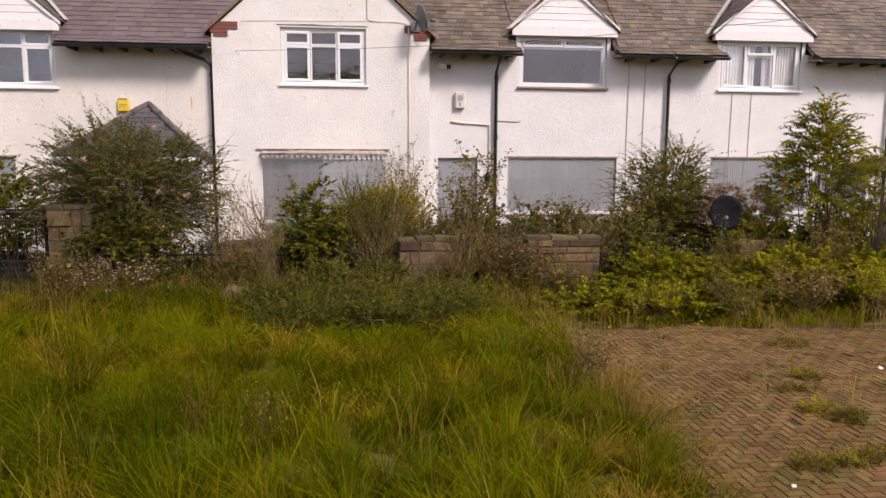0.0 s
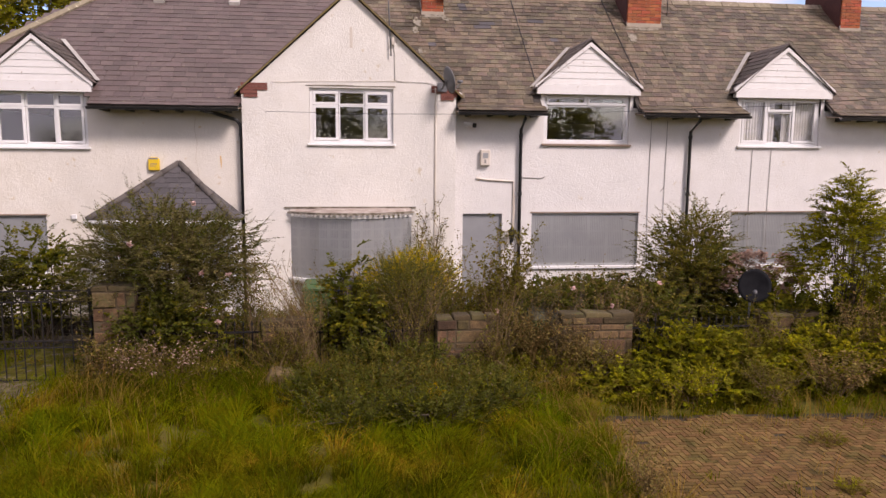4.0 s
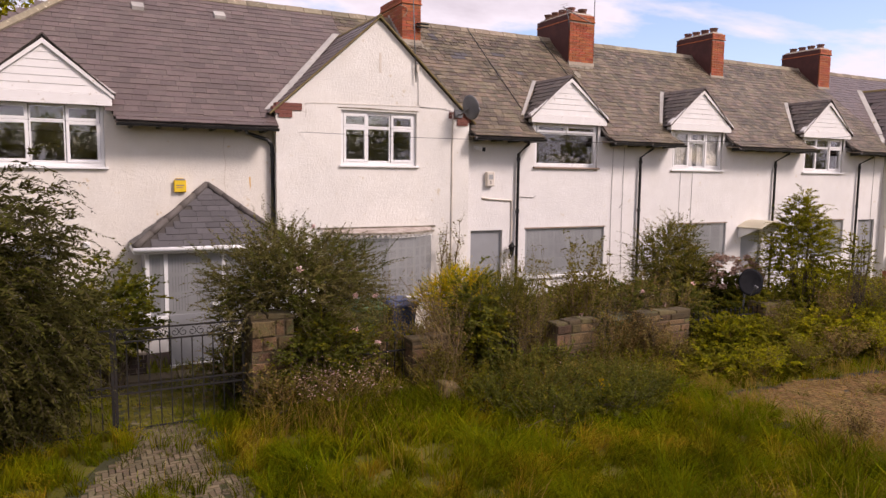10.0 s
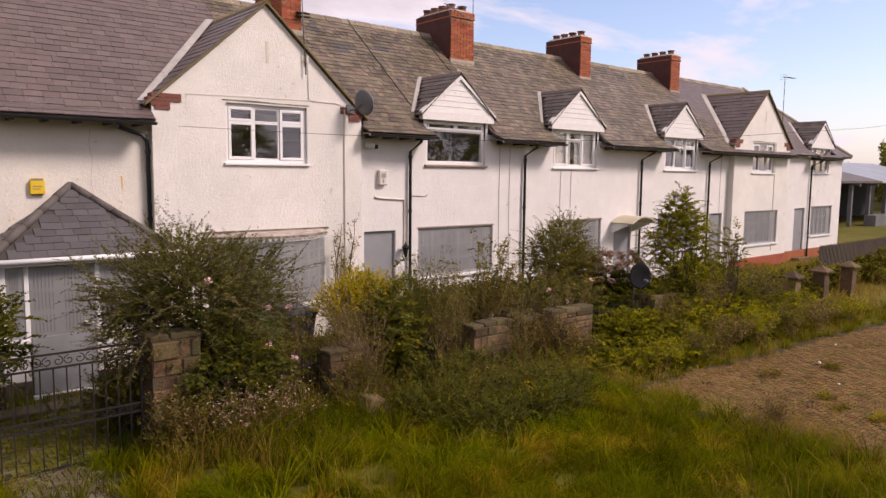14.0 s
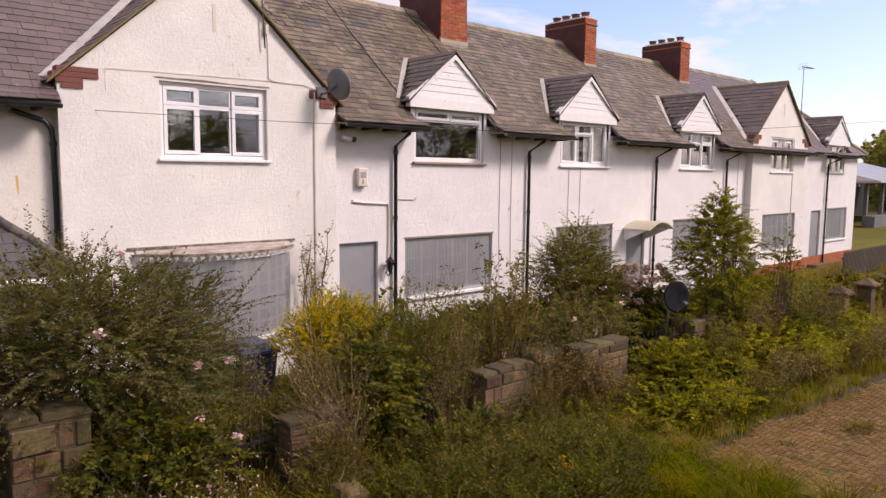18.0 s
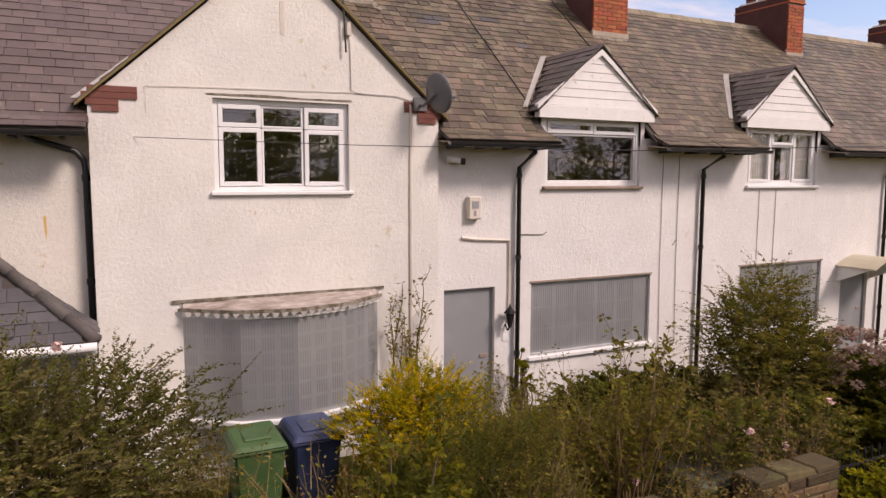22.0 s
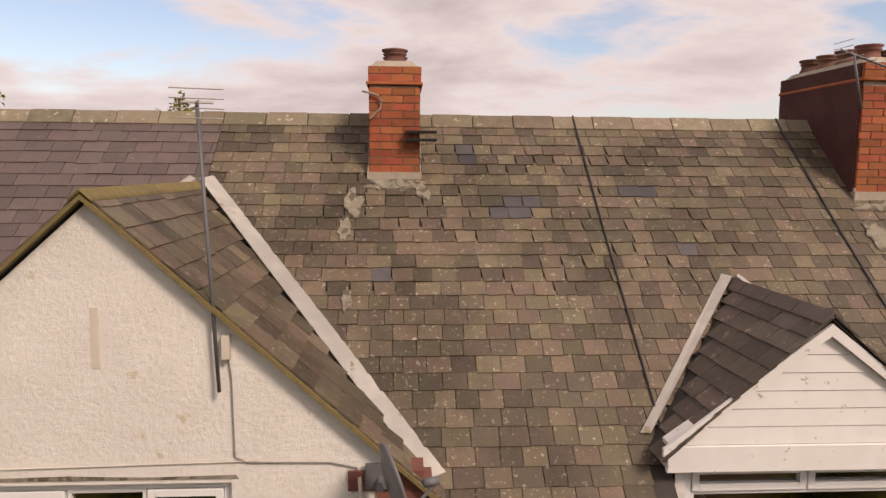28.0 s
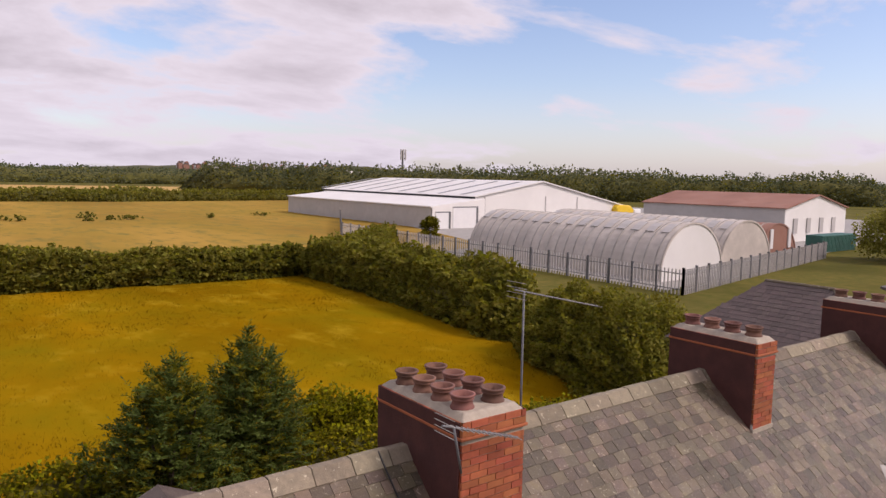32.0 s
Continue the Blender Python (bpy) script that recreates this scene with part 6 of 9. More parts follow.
stone_pier("garden_wall", 5.95, 6.9, 10.42, 10.88, 0.90, "sandstone wall end hidden in brambles", seed=6, category="wall")
# a green bin stands behind the wall's end
# fallen stones in the grass
fs = thing("fallen_stone", (-1.66, 9.75, 0), "two loose sandstone blocks lying in the grass", "stone")
part("block", Geo().hexa([(-1.92, 9.58, 0.0), (-1.45, 9.55, 0.0), (-1.40, 9.95, 0.0), (-1.90, 9.98, 0.0)], [(-1.90, 9.60, 0.22), (-1.48, 9.57, 0.20), (-1.44, 9.92, 0.22), (-1.88, 9.95, 0.24)]), STONE, fs, bevel=0.02)
part("upper_block", Geo().hexa([(-1.93, 9.56, 0.225), (-1.50, 9.62, 0.205), (-1.48, 9.98, 0.225), (-1.95, 9.94, 0.245)], [(-1.85, 9.60, 0.42), (-1.60, 9.64, 0.36), (-1.57, 9.93, 0.38), (-1.86, 9.91, 0.43)]), STONE, fs, bevel=0.02)


def railing(x0, x1, y, h, label):
    f = thing("railing", ((x0 + x1) / 2, y, 0), label, "railing", "iron garden railings")
    for z in (0.16, h - 0.14):
        part("rail", Geo().box(x0, y - 0.012, z, x1, y + 0.012, z + 0.028), IRON, f)
    n = int((x1 - x0) / 0.125)
    bar = mesh_of("bar", Geo().tube([(0, 0, 0.02), (0, 0, h - 0.03)], 0.009, 6).lathe([(0.009, 0), (0.020, 0.02), (0.003, 0.08)], 0, 0, 6, h - 0.03), IRON)
    for k in range(n + 1):
        ob = new("bar", bar)
        hang(ob, f)
        ob.matrix_basis = Matrix.Translation((x0 + (x1 - x0) * k / n, y + 0.0, 0))


railing(-3.76, -1.97, 10.62, 0.86, "low black iron railing with pointed bars")
railing(-1.34, 0.54, 10.60, 0.84, "low black iron railing grown through with shrubs")
railing(3.60, 5.93, 10.60, 0.80, "low black iron railing buried in brambles")


def gate(x0, x1, y, label):
    g = thing("garden_gate", ((x0 + x1) / 2, y, 0), label, "gate", "wrought iron gates")
    for x in (x0, x1):
        part("stile", Geo().box(x - 0.018, y - 0.018, 0.03, x + 0.018, y + 0.018, 1.44), IRON, g)
    for z in (0.08, 0.56, 0.66, 1.24, 1.40):
        part("rail", Geo().box(x0, y - 0.010, z, x1, y + 0.010, z + 0.022), IRON, g)
    n = int((x1 - x0) / 0.125)
    bar = mesh_of("bar", Geo().box(-0.007, -0.007, 0.08, 0.007, 0.007, 1.25), IRON)
    for k in range(1, n):
        ob = new("bar", bar)
        hang(ob, g)
        ob.matrix_basis = Matrix.Translation((x0 + (x1 - x0) * k / n, y, 0))
    for k in range(int((x1 - x0) / 0.22)):
        xc = x0 + 0.12 + 0.22 * k
        for s in (-1, 1):
            pts = []
            for i in range(15):
                a, r = i * 0.52, 0.058 * (1 - i / 19)
                pts.append((xc + s * (0.055 + r * math.cos(a + 1.6)), y, r * math.sin(a + 1.6)))
            part("scroll", Geo().tube([(u, v, 1.325 + w) for u, v, w in pts], 0.006, 5), IRON, g)
            part("scroll", Geo().tube([(u, v, 0.62 + w * 0.62) for u, v, w in pts], 0.005, 5), IRON, g)


gate(-6.13, -4.52, 10.60, "black wrought iron garden gate with scrolled top, shut")
gate(-7.75, -6.17, 10.60, "black wrought iron garden gate half lost in the hedge")

# wheelie bins under the bay
GREENBIN = mat("green_plastic", (0.045, 0.095, 0.03, 1), (0.06, 0.115, 0.04, 1), 5, 0.5, 0.05, 30, big=0.2, bigscale=3)
FADEDLID = mat("faded_green_plastic", (0.062, 0.068, 0.038, 1), (0.085, 0.085, 0.055, 1), 8, 0.7, 0.1, 30, big=0.3, bigscale=4)
BLUEBIN = mat("navy_plastic", (0.022, 0.035, 0.085, 1), (0.035, 0.05, 0.11, 1), 5, 0.5, 0.05, 30, big=0.2, bigscale=3)


def bin_(cx, cy, m, label, tall=1.0, lid_mat=None):
    b = thing("wheelie_bin", (cx, cy, 0), label, "bin", "wheelie bins")
    b.scale = (1, 1, tall)
    body = Geo().hexa([(cx - 0.22, cy - 0.25, 0.06), (cx + 0.22, cy - 0.25, 0.06), (cx + 0.22, cy + 0.22, 0.06), (cx - 0.22, cy + 0.22, 0.06)],
                      [(cx - 0.28, cy - 0.33, 0.93), (cx + 0.28, cy - 0.33, 0.93), (cx + 0.28, cy + 0.33, 0.93), (cx - 0.28, cy + 0.33, 0.93)])
    part("body", body, m, b, bevel=0.025)
    part("rim", Geo().box(cx - 0.30, cy - 0.35, 0.905, cx + 0.30, cy + 0.35, 0.945), m, b, bevel=0.01)
    lid = Geo()
    lid.hexa([(cx - 0.31, cy - 0.37, 0.947), (cx + 0.31, cy - 0.37, 0.947), (cx + 0.31, cy + 0.36, 0.947), (cx - 0.31, cy + 0.36, 0.947)],
             [(cx - 0.25, cy - 0.30, 1.02), (cx + 0.25, cy - 0.30, 1.02), (cx + 0.26, cy + 0.34, 1.06), (cx - 0.26, cy + 0.34, 1.06)])
    l = part("lid", lid, lid_mat or m, b, bevel=0.02)
    part("lid_rib", Geo().box(cx - 0.15, cy - 0.2, 1.015, cx + 0.15, cy + 0.2, 1.055), lid_mat or m, l, bevel=0.015)
    part("handle", Geo().tube([(cx - 0.22, cy + 0.36, 0.98), (cx - 0.22, cy + 0.43, 1.0), (cx + 0.22, cy + 0.43, 1.0), (cx + 0.22, cy + 0.36, 0.98)], 0.016, 8), m, b)
    for s in (-1, 1):
        part("wheel", Geo().tube([(cx + s * 0.235, cy + 0.24, 0.10), (cx + s * 0.285, cy + 0.24, 0.10)], 0.10, 14), PIPE, b)


bin_(-1.42, 13.80, GREENBIN, "green plastic wheelie bin with its lid shut under the bay", 0.88)
bin_(-0.76, 13.82, BLUEBIN, "dark blue plastic wheelie bin with its lid shut", 0.88)
bin_(2.40, 10.92, GREENBIN, "dark green wheelie bin with faded lid behind a stone wall", 0.88, FADEDLID)

# dark low wall in the end garden
lw = thing("low_brick_wall", (-6.6, 13.5, 0), "low black-painted brick wall with pale coping", "wall")
r0 = random.Random(4)
for k in range(5):
    x = -7.9 - (0.115 if k % 2 else 0)
    while x < -5.56:
        a, b = max(x, -7.9), min(x + 0.222, -5.56)
        if b - a > 0.03:
            part("brick", Geo().box(a + 0.004, 13.42, 0.0 + 0.075 * k + 0.004, b - 0.004, 13.62, 0.075 * (k + 1) - 0.004), DARKBRICK, lw)
        x += 0.23
part("core", Geo().box(-7.88, 13.43, 0, -5.58, 13.61, 0.37), MORTAR, lw)
part("coping", Geo().box(-7.92, 13.40, 0.376, -5.55, 13.64, 0.42), MORTAR, lw)
# capped posts and picket fence beyond the brambles
for k, (x, y) in enumerate(((11.55, 10.0), (13.45, 10.05), (15.25, 10.0))):
    p = thing("gate_post", (x, y, 0), "dark stone post with a pale pyramid cap", "post", "capped garden posts")
    part("shaft", Geo().box(x - 0.16, y - 0.16, 0, x + 0.16, y + 0.16, 0.86), STONE, p, bevel=0.01)
    part("cap", Geo().add([(x - 0.24, y - 0.24, 0.861), (x + 0.24, y - 0.24, 0.861), (x + 0.24, y + 0.24, 0.861), (x - 0.24, y + 0.24, 0.861), (x, y, 1.06), (x - 0.24, y - 0.24, 0.90), (x + 0.24, y - 0.24, 0.90), (x + 0.24, y + 0.24, 0.90), (x - 0.24, y + 0.24, 0.90)],
                          [(3, 2, 1, 0), (5, 6, 4), (6, 7, 4), (7, 8, 4), (8, 5, 4), (0, 1, 6, 5), (1, 2, 7, 6), (2, 3, 8, 7), (3, 0, 5, 8)]), STONE, p)
DARKWOOD = mat("dark_stained_wood", (0.06, 0.045, 0.03, 1), (0.09, 0.07, 0.05, 1), 14, 0.85, 0.3, 40)
pf = thing("picket_fence", (24, 13.0, 0), "dark-stained wooden picket fence", "fence")
pk = mesh_of("picket", Geo().prism([(-0.04, 0.05), (0.04, 0.05), (0.04, 0.88), (0, 0.95), (-0.04, 0.88)], "y", -0.01, 0.01), DARKWOOD)
for k in range(70):
    ob = new("picket", pk)
    hang(ob, pf)
    ob.matrix_basis = Matrix.Translation((20.6 + 0.13 * k, 12.98, 0))
for z in (0.28, 0.68):
    part("rail", Geo().box(20.5, 12.992, z, 29.8, 13.03, z + 0.07), DARKWOOD, pf)


# ---- block paving in herringbone ----
def herringbone(name, inside, x0, x1, y0, y1, near, piece_mat, joined_mat, label, skip, seed, l=0.142, w=0.071):
    base = thing(name, ((x0 + x1) / 2, (y0 + y1) / 2, 0), label, "paving", kind="structure")
    r = random.Random(seed)
    rest = Geo()
    flat_, tall = [], []
    for k in range(3):
        e = 0.005
        for lst, (a, b) in ((flat_, (l, w)), (tall, (w, l))):
            g = Geo().hexa([(e, e, 0.0), (a - e, e, 0.0), (a - e, b - e, 0.0), (e, b - e, 0.0)], [(e + 0.002, e + 0.002, 0.052), (a - e - 0.002, e + 0.002, 0.052), (a - e - 0.002, b - e - 0.002, 0.052), (e + 0.002, b - e - 0.002, 0.052)])
            lst.append(mesh_of("paver", g, piece_mat))
    n = int(max(x1 - x0, y1 - y0) / w) + 8
    for i in range(-n, n):
        for j in range(-n, n):
            # one flat and one upright block in each step of the weave
            px, py = x0 + w * (i + 2 * j), y0 + w * (i - 2 * j)
            for kind, qx, qy, a, b in (("flat", px, py, l, w), ("tall", px + l, py - w, w, l)):
                cx, cy = qx + a / 2, qy + b / 2
                if not (x0 < cx < x1 and y0 < cy < y1 and inside(cx, cy)) or r.random() < skip:
                    continue
                z = r.uniform(-0.007, 0.0) + 0.012 * noise.noise((cx * 0.8, cy * 0.8, 1.0))
                if near(cx, cy):
                    ob = new("paver", (flat_ if kind == "flat" else tall)[r.randrange(3)])
                    hang(ob, base)
                    ob.matrix_basis = Matrix.Translation((qx, qy, z))
                else:
                    e = 0.0058
                    lo = [(qx + e, qy + e, 0.0), (qx + a - e, qy + e, 0.0), (qx + a - e, qy + b - e, 0.0), (qx + e, qy + b - e, 0.0)]
                    t = z + 0.052
                    rest.add([(x, y, t) for x, y, _ in lo] + [(x, y, 0.004) for x, y, _ in lo], [(0, 1, 2, 3), (4, 5, 1, 0), (5, 6, 2, 1), (6, 7, 3, 2), (7, 4, 0, 3)])
    tagged(part("paver_field", rest, joined_mat, base), kind="stuff")
    return base


def drive(x, y):
    edge = 2.07 + 0.06 * (y - 4.0) + 0.10 * noise.noise((y * 1.3, 2.0, 0))
    far = 8.35 + 0.18 * noise.noise((x * 1.1, 5.0, 0)) - 0.07 * max(0, x - 3)
    return x > edge and y < far


sheet("path_bed", [(1.9, 2.42), (14.15, 2.42), (14.15, 7.65), (9.0, 8.1), (1.95, 8.55)], 0.037, mat("gritty_bed", (0.042, 0.029, 0.012, 1), (0.030, 0.022, 0.009, 1), 7, 0.95, 0.5, 50), "sandy earth under the block paving", "ground")
herringbone("driveway", drive, 1.7, 14.2, 2.4, 8.7, lambda x, y: 2.7 < x < 4.1 and 4.6 < y < 6.6, PAVERP, PAVER, "weedy buff block paving laid in herringbone", 0.01, 3)


def path(x, y):
    return -6.0 + 0.2 * noise.noise((y, 1, 0)) - 0.55 * max(0, 9.9 - y) < x < -5.12 + 0.14 * (9.9 - y) + 0.2 * noise.noise((y * 1.4, 7, 0))


sheet("path_bed", [(-8.3, 5.62), (-4.7, 5.62), (-4.9, 9.9), (-4.75, 13.25), (-6.1, 13.25), (-6.1, 10.2), (-6.5, 9.4)], 0.037, mat("mossy_bed", (0.045, 0.045, 0.012, 1), (0.032, 0.030, 0.012, 1), 7, 0.95, 0.5, 50), "mossy earth under the garden path", "ground")
SETTJ = mat("stone_sett_joined", (0.165, 0.128, 0.078, 1), (0.120, 0.096, 0.060, 1), 7, 0.9, 0.5, 40, island=0.25, spec=0.15)
herringbone("garden_path", lambda x, y: -6.05 < x < -4.75, -6.1, -4.7, 10.75, 12.84, lambda x, y: False, MOSSPAVER, MOSSPAVER, "mossy green block path behind the gate", 0.03, 9)
herringbone("garden_path", path, -8.2, -4.5, 5.6, 10.7, lambda x, y: 8.4 < y < 9.9 and x > -6.3, SETT, SETTJ, "pale grey block path overgrown with grass", 0.07, 8)

th_ = thing("threshold", (-5.4, 13.05, 0), "worn tan concrete landing before the porch", "step", kind="structure")
for k in range(3):
    xa = -6.75 + 0.82 * k
    part("slab", Geo().hexa([(xa + 0.006, 12.86, 0.0), (xa + 0.814, 12.86, 0.0), (xa + 0.814, 13.26, 0.0), (xa + 0.006, 13.26, 0.0)], [(xa + 0.01, 12.87, 0.085), (xa + 0.81, 12.868, 0.08), (xa + 0.81, 13.26, 0.088), (xa + 0.01, 13.26, 0.09)]), SETT, th_, bevel=0.01)

# ---- works yard and far buildings ----
def far_box(t, name, g, m, label=""):
    return part(name, g, m, t, label)


wh = thing("warehouse", (115, 160, 0), "long pale-clad warehouse with a lean-to and roof light strips", "warehouse")
WX, WY0, WY1 = 86.0, 128.6, 198.0
far_box(wh, "lean_to_wall", Geo().prism([(WX, 0), (WX + 14, 0), (WX + 14, 5.9), (WX, 4.4)], "y", WY0, WY1), CLADGREY, "grey lean-to wall")
far_box(wh, "lean_to_roof", Geo().hexa([(WX - 0.3, WY0 - 0.3, 4.45), (WX + 14, WY0 - 0.3, 5.95), (WX + 14, WY1, 5.95), (WX - 0.3, WY1, 4.45)], [(WX - 0.3, WY0 - 0.3, 4.7), (WX + 14, WY0 - 0.3, 6.2), (WX + 14, WY1, 6.2), (WX - 0.3, WY1, 4.7)]), CLADWHITE)
far_box(wh, "lean_to_front", Geo().prism([(WX, 0), (WX + 14, 0), (WX + 14, 6.1), (WX, 4.6)], "y", WY0 - 0.36, WY0 - 0.31), CLADWHITE)
gx0, gxr, gx1 = WX + 13.6, WX + 34.5, WX + 64
far_box(wh, "main_hall", Geo().prism([(gx0, 0), (gx1, 0), (gx1, 4.2), (gxr, 10.0), (gx0, 6.4)], "y", WY0 + 3, WY1 + 5), CLADWHITE, "pale gabled hall")
far_box(wh, "main_roof", Geo().hexa([(gx0 - 0.3, WY0 + 2.5, 6.4), (gxr, WY0 + 2.5, 10.05), (gxr, WY1 + 5, 10.05), (gx0 - 0.3, WY1 + 5, 6.4)], [(gx0 - 0.3, WY0 + 2.5, 6.65), (gxr, WY0 + 2.5, 10.3), (gxr, WY1 + 5, 10.3), (gx0 - 0.3, WY1 + 5, 6.65)])
        .hexa([(gxr, WY0 + 2.5, 10.05), (gx1, WY0 + 2.5, 4.25), (gx1, WY1 + 5, 4.25), (gxr, WY1 + 5, 10.05)], [(gxr, WY0 + 2.5, 10.3), (gx1, WY0 + 2.5, 4.5), (gx1, WY1 + 5, 4.5), (gxr, WY1 + 5, 10.3)]), CLADWHITE)
for k in range(9):
    y = WY0 + 8 + k * 8.6
    def rz(x):
        return 6.65 + (x - gx0 + 0.3) * (3.65 / (gxr - gx0 + 0.3)) + 0.05
    far_box(wh, "roof_light", Geo().hexa([(gx0 + 1, y, rz(gx0 + 1)), (gxr - 2, y, rz(gxr - 2)), (gxr - 2, y + 1.2, rz(gxr - 2)), (gx0 + 1, y + 1.2, rz(gx0 + 1))],
                                         [(gx0 + 1, y, rz(gx0 + 1) + .05), (gxr - 2, y, rz(gxr - 2) + .05), (gxr - 2, y + 1.2, rz(gxr - 2) + .05), (gx0 + 1, y + 1.2, rz(gx0 + 1) + .05)]), ROOFLIGHT)
# dark strip laid in for the shadow below the hall's eaves
far_box(wh, "painted_eaves_shadow", Geo().box(gx0 - 0.35, WY0 + 2.4, 6.15, gx0 - 0.05, WY1 + 5, 6.55), SHADEBLACK)
for a, b, h, gap in ((WX + 0.8, WX + 4.2, 3.4, 0.0), (WX + 5.3, WX + 11.6, 4.4, 0.0)):
    d = far_box(wh, "roller_door", Geo().box(a, WY0 - 0.45, 0, b, WY0 - 0.37, h), UPVC, "white roller door")
    far_box(d, "frame", Geo().box(b, WY0 - 0.5, 0, b + 0.5, WY0 - 0.37, h + 0.2).box(a, WY0 - 0.5, h, b, WY0 - 0.37, h + 0.2), GREY)
for a in (gx0 + 3, gx0 + 22, gx0 + 33):
    far_box(wh, "panel_joint", Geo().box(a, WY0 + 2.9, 0, a + 0.3, WY0 + 2.98, 6.6), CLADGREY)


def nissen(x0, x1, y0, y1, skin, end, label, ribs=22, lights=True):
    cx, r = (x0 + x1) / 2, (x1 - x0) / 2
    n = thing("nissen_hut", (cx, (y0 + y1) / 2, 0), label, "hut", "arched huts")
    prof = [(cx - r * math.cos(math.pi * k / 24), 0.4 + (r) * math.sin(math.pi * k / 24)) for k in range(25)]
    part("arched_shell", Geo().prism([(x1, 0), *prof[::-1], (x0, 0)], "y", y0, y1), skin, n, "weathered corrugated arched roof")
    part("end_wall", Geo().prism([(x1 - 0.1, 0), *[(cx + (x - cx) * 0.985, z * 0.985) for x, z in prof[::-1]], (x0 + 0.1, 0)], "y", y0 - 0.12, y0 - 0.005), end, n)
    part("verge", Geo().prism([(cx + (x - cx) * 1.008, z * 1.008) for x, z in prof] + [(cx + (x - cx) * 0.975, z * 0.975) for x, z in prof[::-1]], "y", y0 - 0.2, y0 - 0.121), skin, n)
    for k in range(ribs):
        y = y0 + (y1 - y0) * (k + 0.5) / ribs
        part("rib", Geo().prism([(cx + (x - cx) * 1.012, 0.4 + (z - 0.4) * 1.012) for x, z in prof] + [(cx + (x - cx) * 1.001, 0.4 + (z - 0.4) * 1.001) for x, z in prof[::-1]], "y", y, y + 0.12), LEAD, n)
    if lights:
        for k in range(16):
            y = y0 + (y1 - y0) * (k + 0.3) / 16
            a0, a1 = math.pi * 0.30, math.pi * 0.40
            q = [(cx - 1.02 * r * math.cos(a), 0.4 + 1.02 * r * math.sin(a)) for a in (a0, (a0 + a1) / 2, a1)]
            part("roof_light", Geo().prism(q + [(cx + (x - cx) * 0.99, 0.4 + (z - 0.4) * 0.99) for x, z in q[::-1]], "y", y, y + 1.1), CLADGREY, n)
    return n


nissen(64.0, 75.6, 57.0, 89.0, CORRUGATED, CLADWHITE, "arched corrugated hut with a white end wall")
nissen(77.6, 89.0, 58.5, 89.0, CORRUGATED, CORRUGATED, "arched corrugated hut, rusted brown at its end", lights=True)
rs = nissen(89.6, 99.5, 60.5, 76.0, RUST, RUST, "rusty arched hut with white window slits", 6, False)
for x in (92.3, 97.0):
    part("window", Geo().box(x, 60.2, 2.0, x + 0.7, 60.38, 4.6), UPVC, rs)
rd = thing("red_roofed_shed", (150, 110, 0), "pale shed with a faded red sheet roof", "shed")
part("wall_block", Geo().prism([(128, 0), (152, 0), (152, 6.2), (140, 8.6), (128, 6.2)], "y", 77, 108), CLADGREY, rd)
part("gable_front", Geo().prism([(128, 0), (152, 0), (152, 6.2), (140, 8.6), (128, 6.2)], "y", 76.8, 76.95), CLADWHITE, rd)
part("roof", Geo().hexa([(127.6, 76.4, 6.15), (140, 76.4, 8.65), (140, 108.4, 8.65), (127.6, 108.4, 6.15)], [(127.6, 76.4, 6.35), (140, 76.4, 8.85), (140, 108.4, 8.85), (127.6, 108.4, 6.35)])
     .hexa([(140, 76.4, 8.65), (152.4, 76.4, 6.15), (152.4, 108.4, 6.15), (140, 108.4, 8.65)], [(140, 76.4, 8.85), (152.4, 76.4, 6.35), (152.4, 108.4, 6.35), (140, 108.4, 8.85)]), RUST, rd, "faded red corrugated roof")
for k in range(4):
    part("window", Geo().box(131 + 5 * k, 76.6, 1.6, 132.4 + 5 * k, 76.79, 4.4), CLADGREY, rd)
tn = thing("shipping_container", (118, 66, 0), "dark green shipping container", "container")
TEAL = mat("green_paint", (0.03, 0.11, 0.085, 1), (0.04, 0.13, 0.10, 1), 0.8, 0.6, 0.0, big=0.2)
part("box", Geo().box(115, 64, 0, 127, 66.6, 2.7), TEAL, tn, bevel=0.05)
for k in range(24):
    part("rib", Geo().box(115.2 + 0.48 * k, 63.94, 0.15, 115.4 + 0.48 * k, 63.999, 2.55), TEAL, tn)
yl = thing("lorry_tank", (150, 140, 0), "yellow vehicle body behind the hall", "vehicle")
part("body", Geo().prism([(146, 1.2), (153, 1.2), (153, 3.4), (151.5, 4.4), (147, 4.6), (146, 3.8)], "y", 130, 134), yellow, yl, bevel=0.3)
part("cab", Geo().box(153.05, 130, 0.9, 156, 134, 3.4), UPVC, yl, bevel=0.2)
# palisade fence round the yard
pal = thing("palisade_fence", (62, 80, 0), "grey steel palisade fence round the yard", "fence")
rod = Geo()
run = [((58.8, 50.5), (60.5, 120)), ((60.5, 120), (82, 160)), ((58.8, 50.5), (108, 60))]
for (ax, ay), (bx, by) in run:
    ln = math.hypot(bx - ax, by - ay)
    for k in range(int(ln / 0.42)):
        t = k * 0.42 / ln
        x, y = ax + (bx - ax) * t, ay + (by - ay) * t
        rod.box(x - 0.05, y - 0.05, 0, x + 0.05, y + 0.05, 2.4)
    part("rail", Geo().tube([(ax, ay, 0.5), (bx, by, 0.5)], 0.05, 4).tube([(ax, ay, 2.0), (bx, by, 2.0)], 0.05, 4), GREY, pal)
    for k in range(int(ln / 3) + 1):
        t = min(1, k * 3 / ln)
        x, y = ax + (bx - ax) * t, ay + (by - ay) * t
        part("post", Geo().box(x - 0.1, y - 0.1, 0, x + 0.1, y + 0.1, 2.6), GREY, pal)
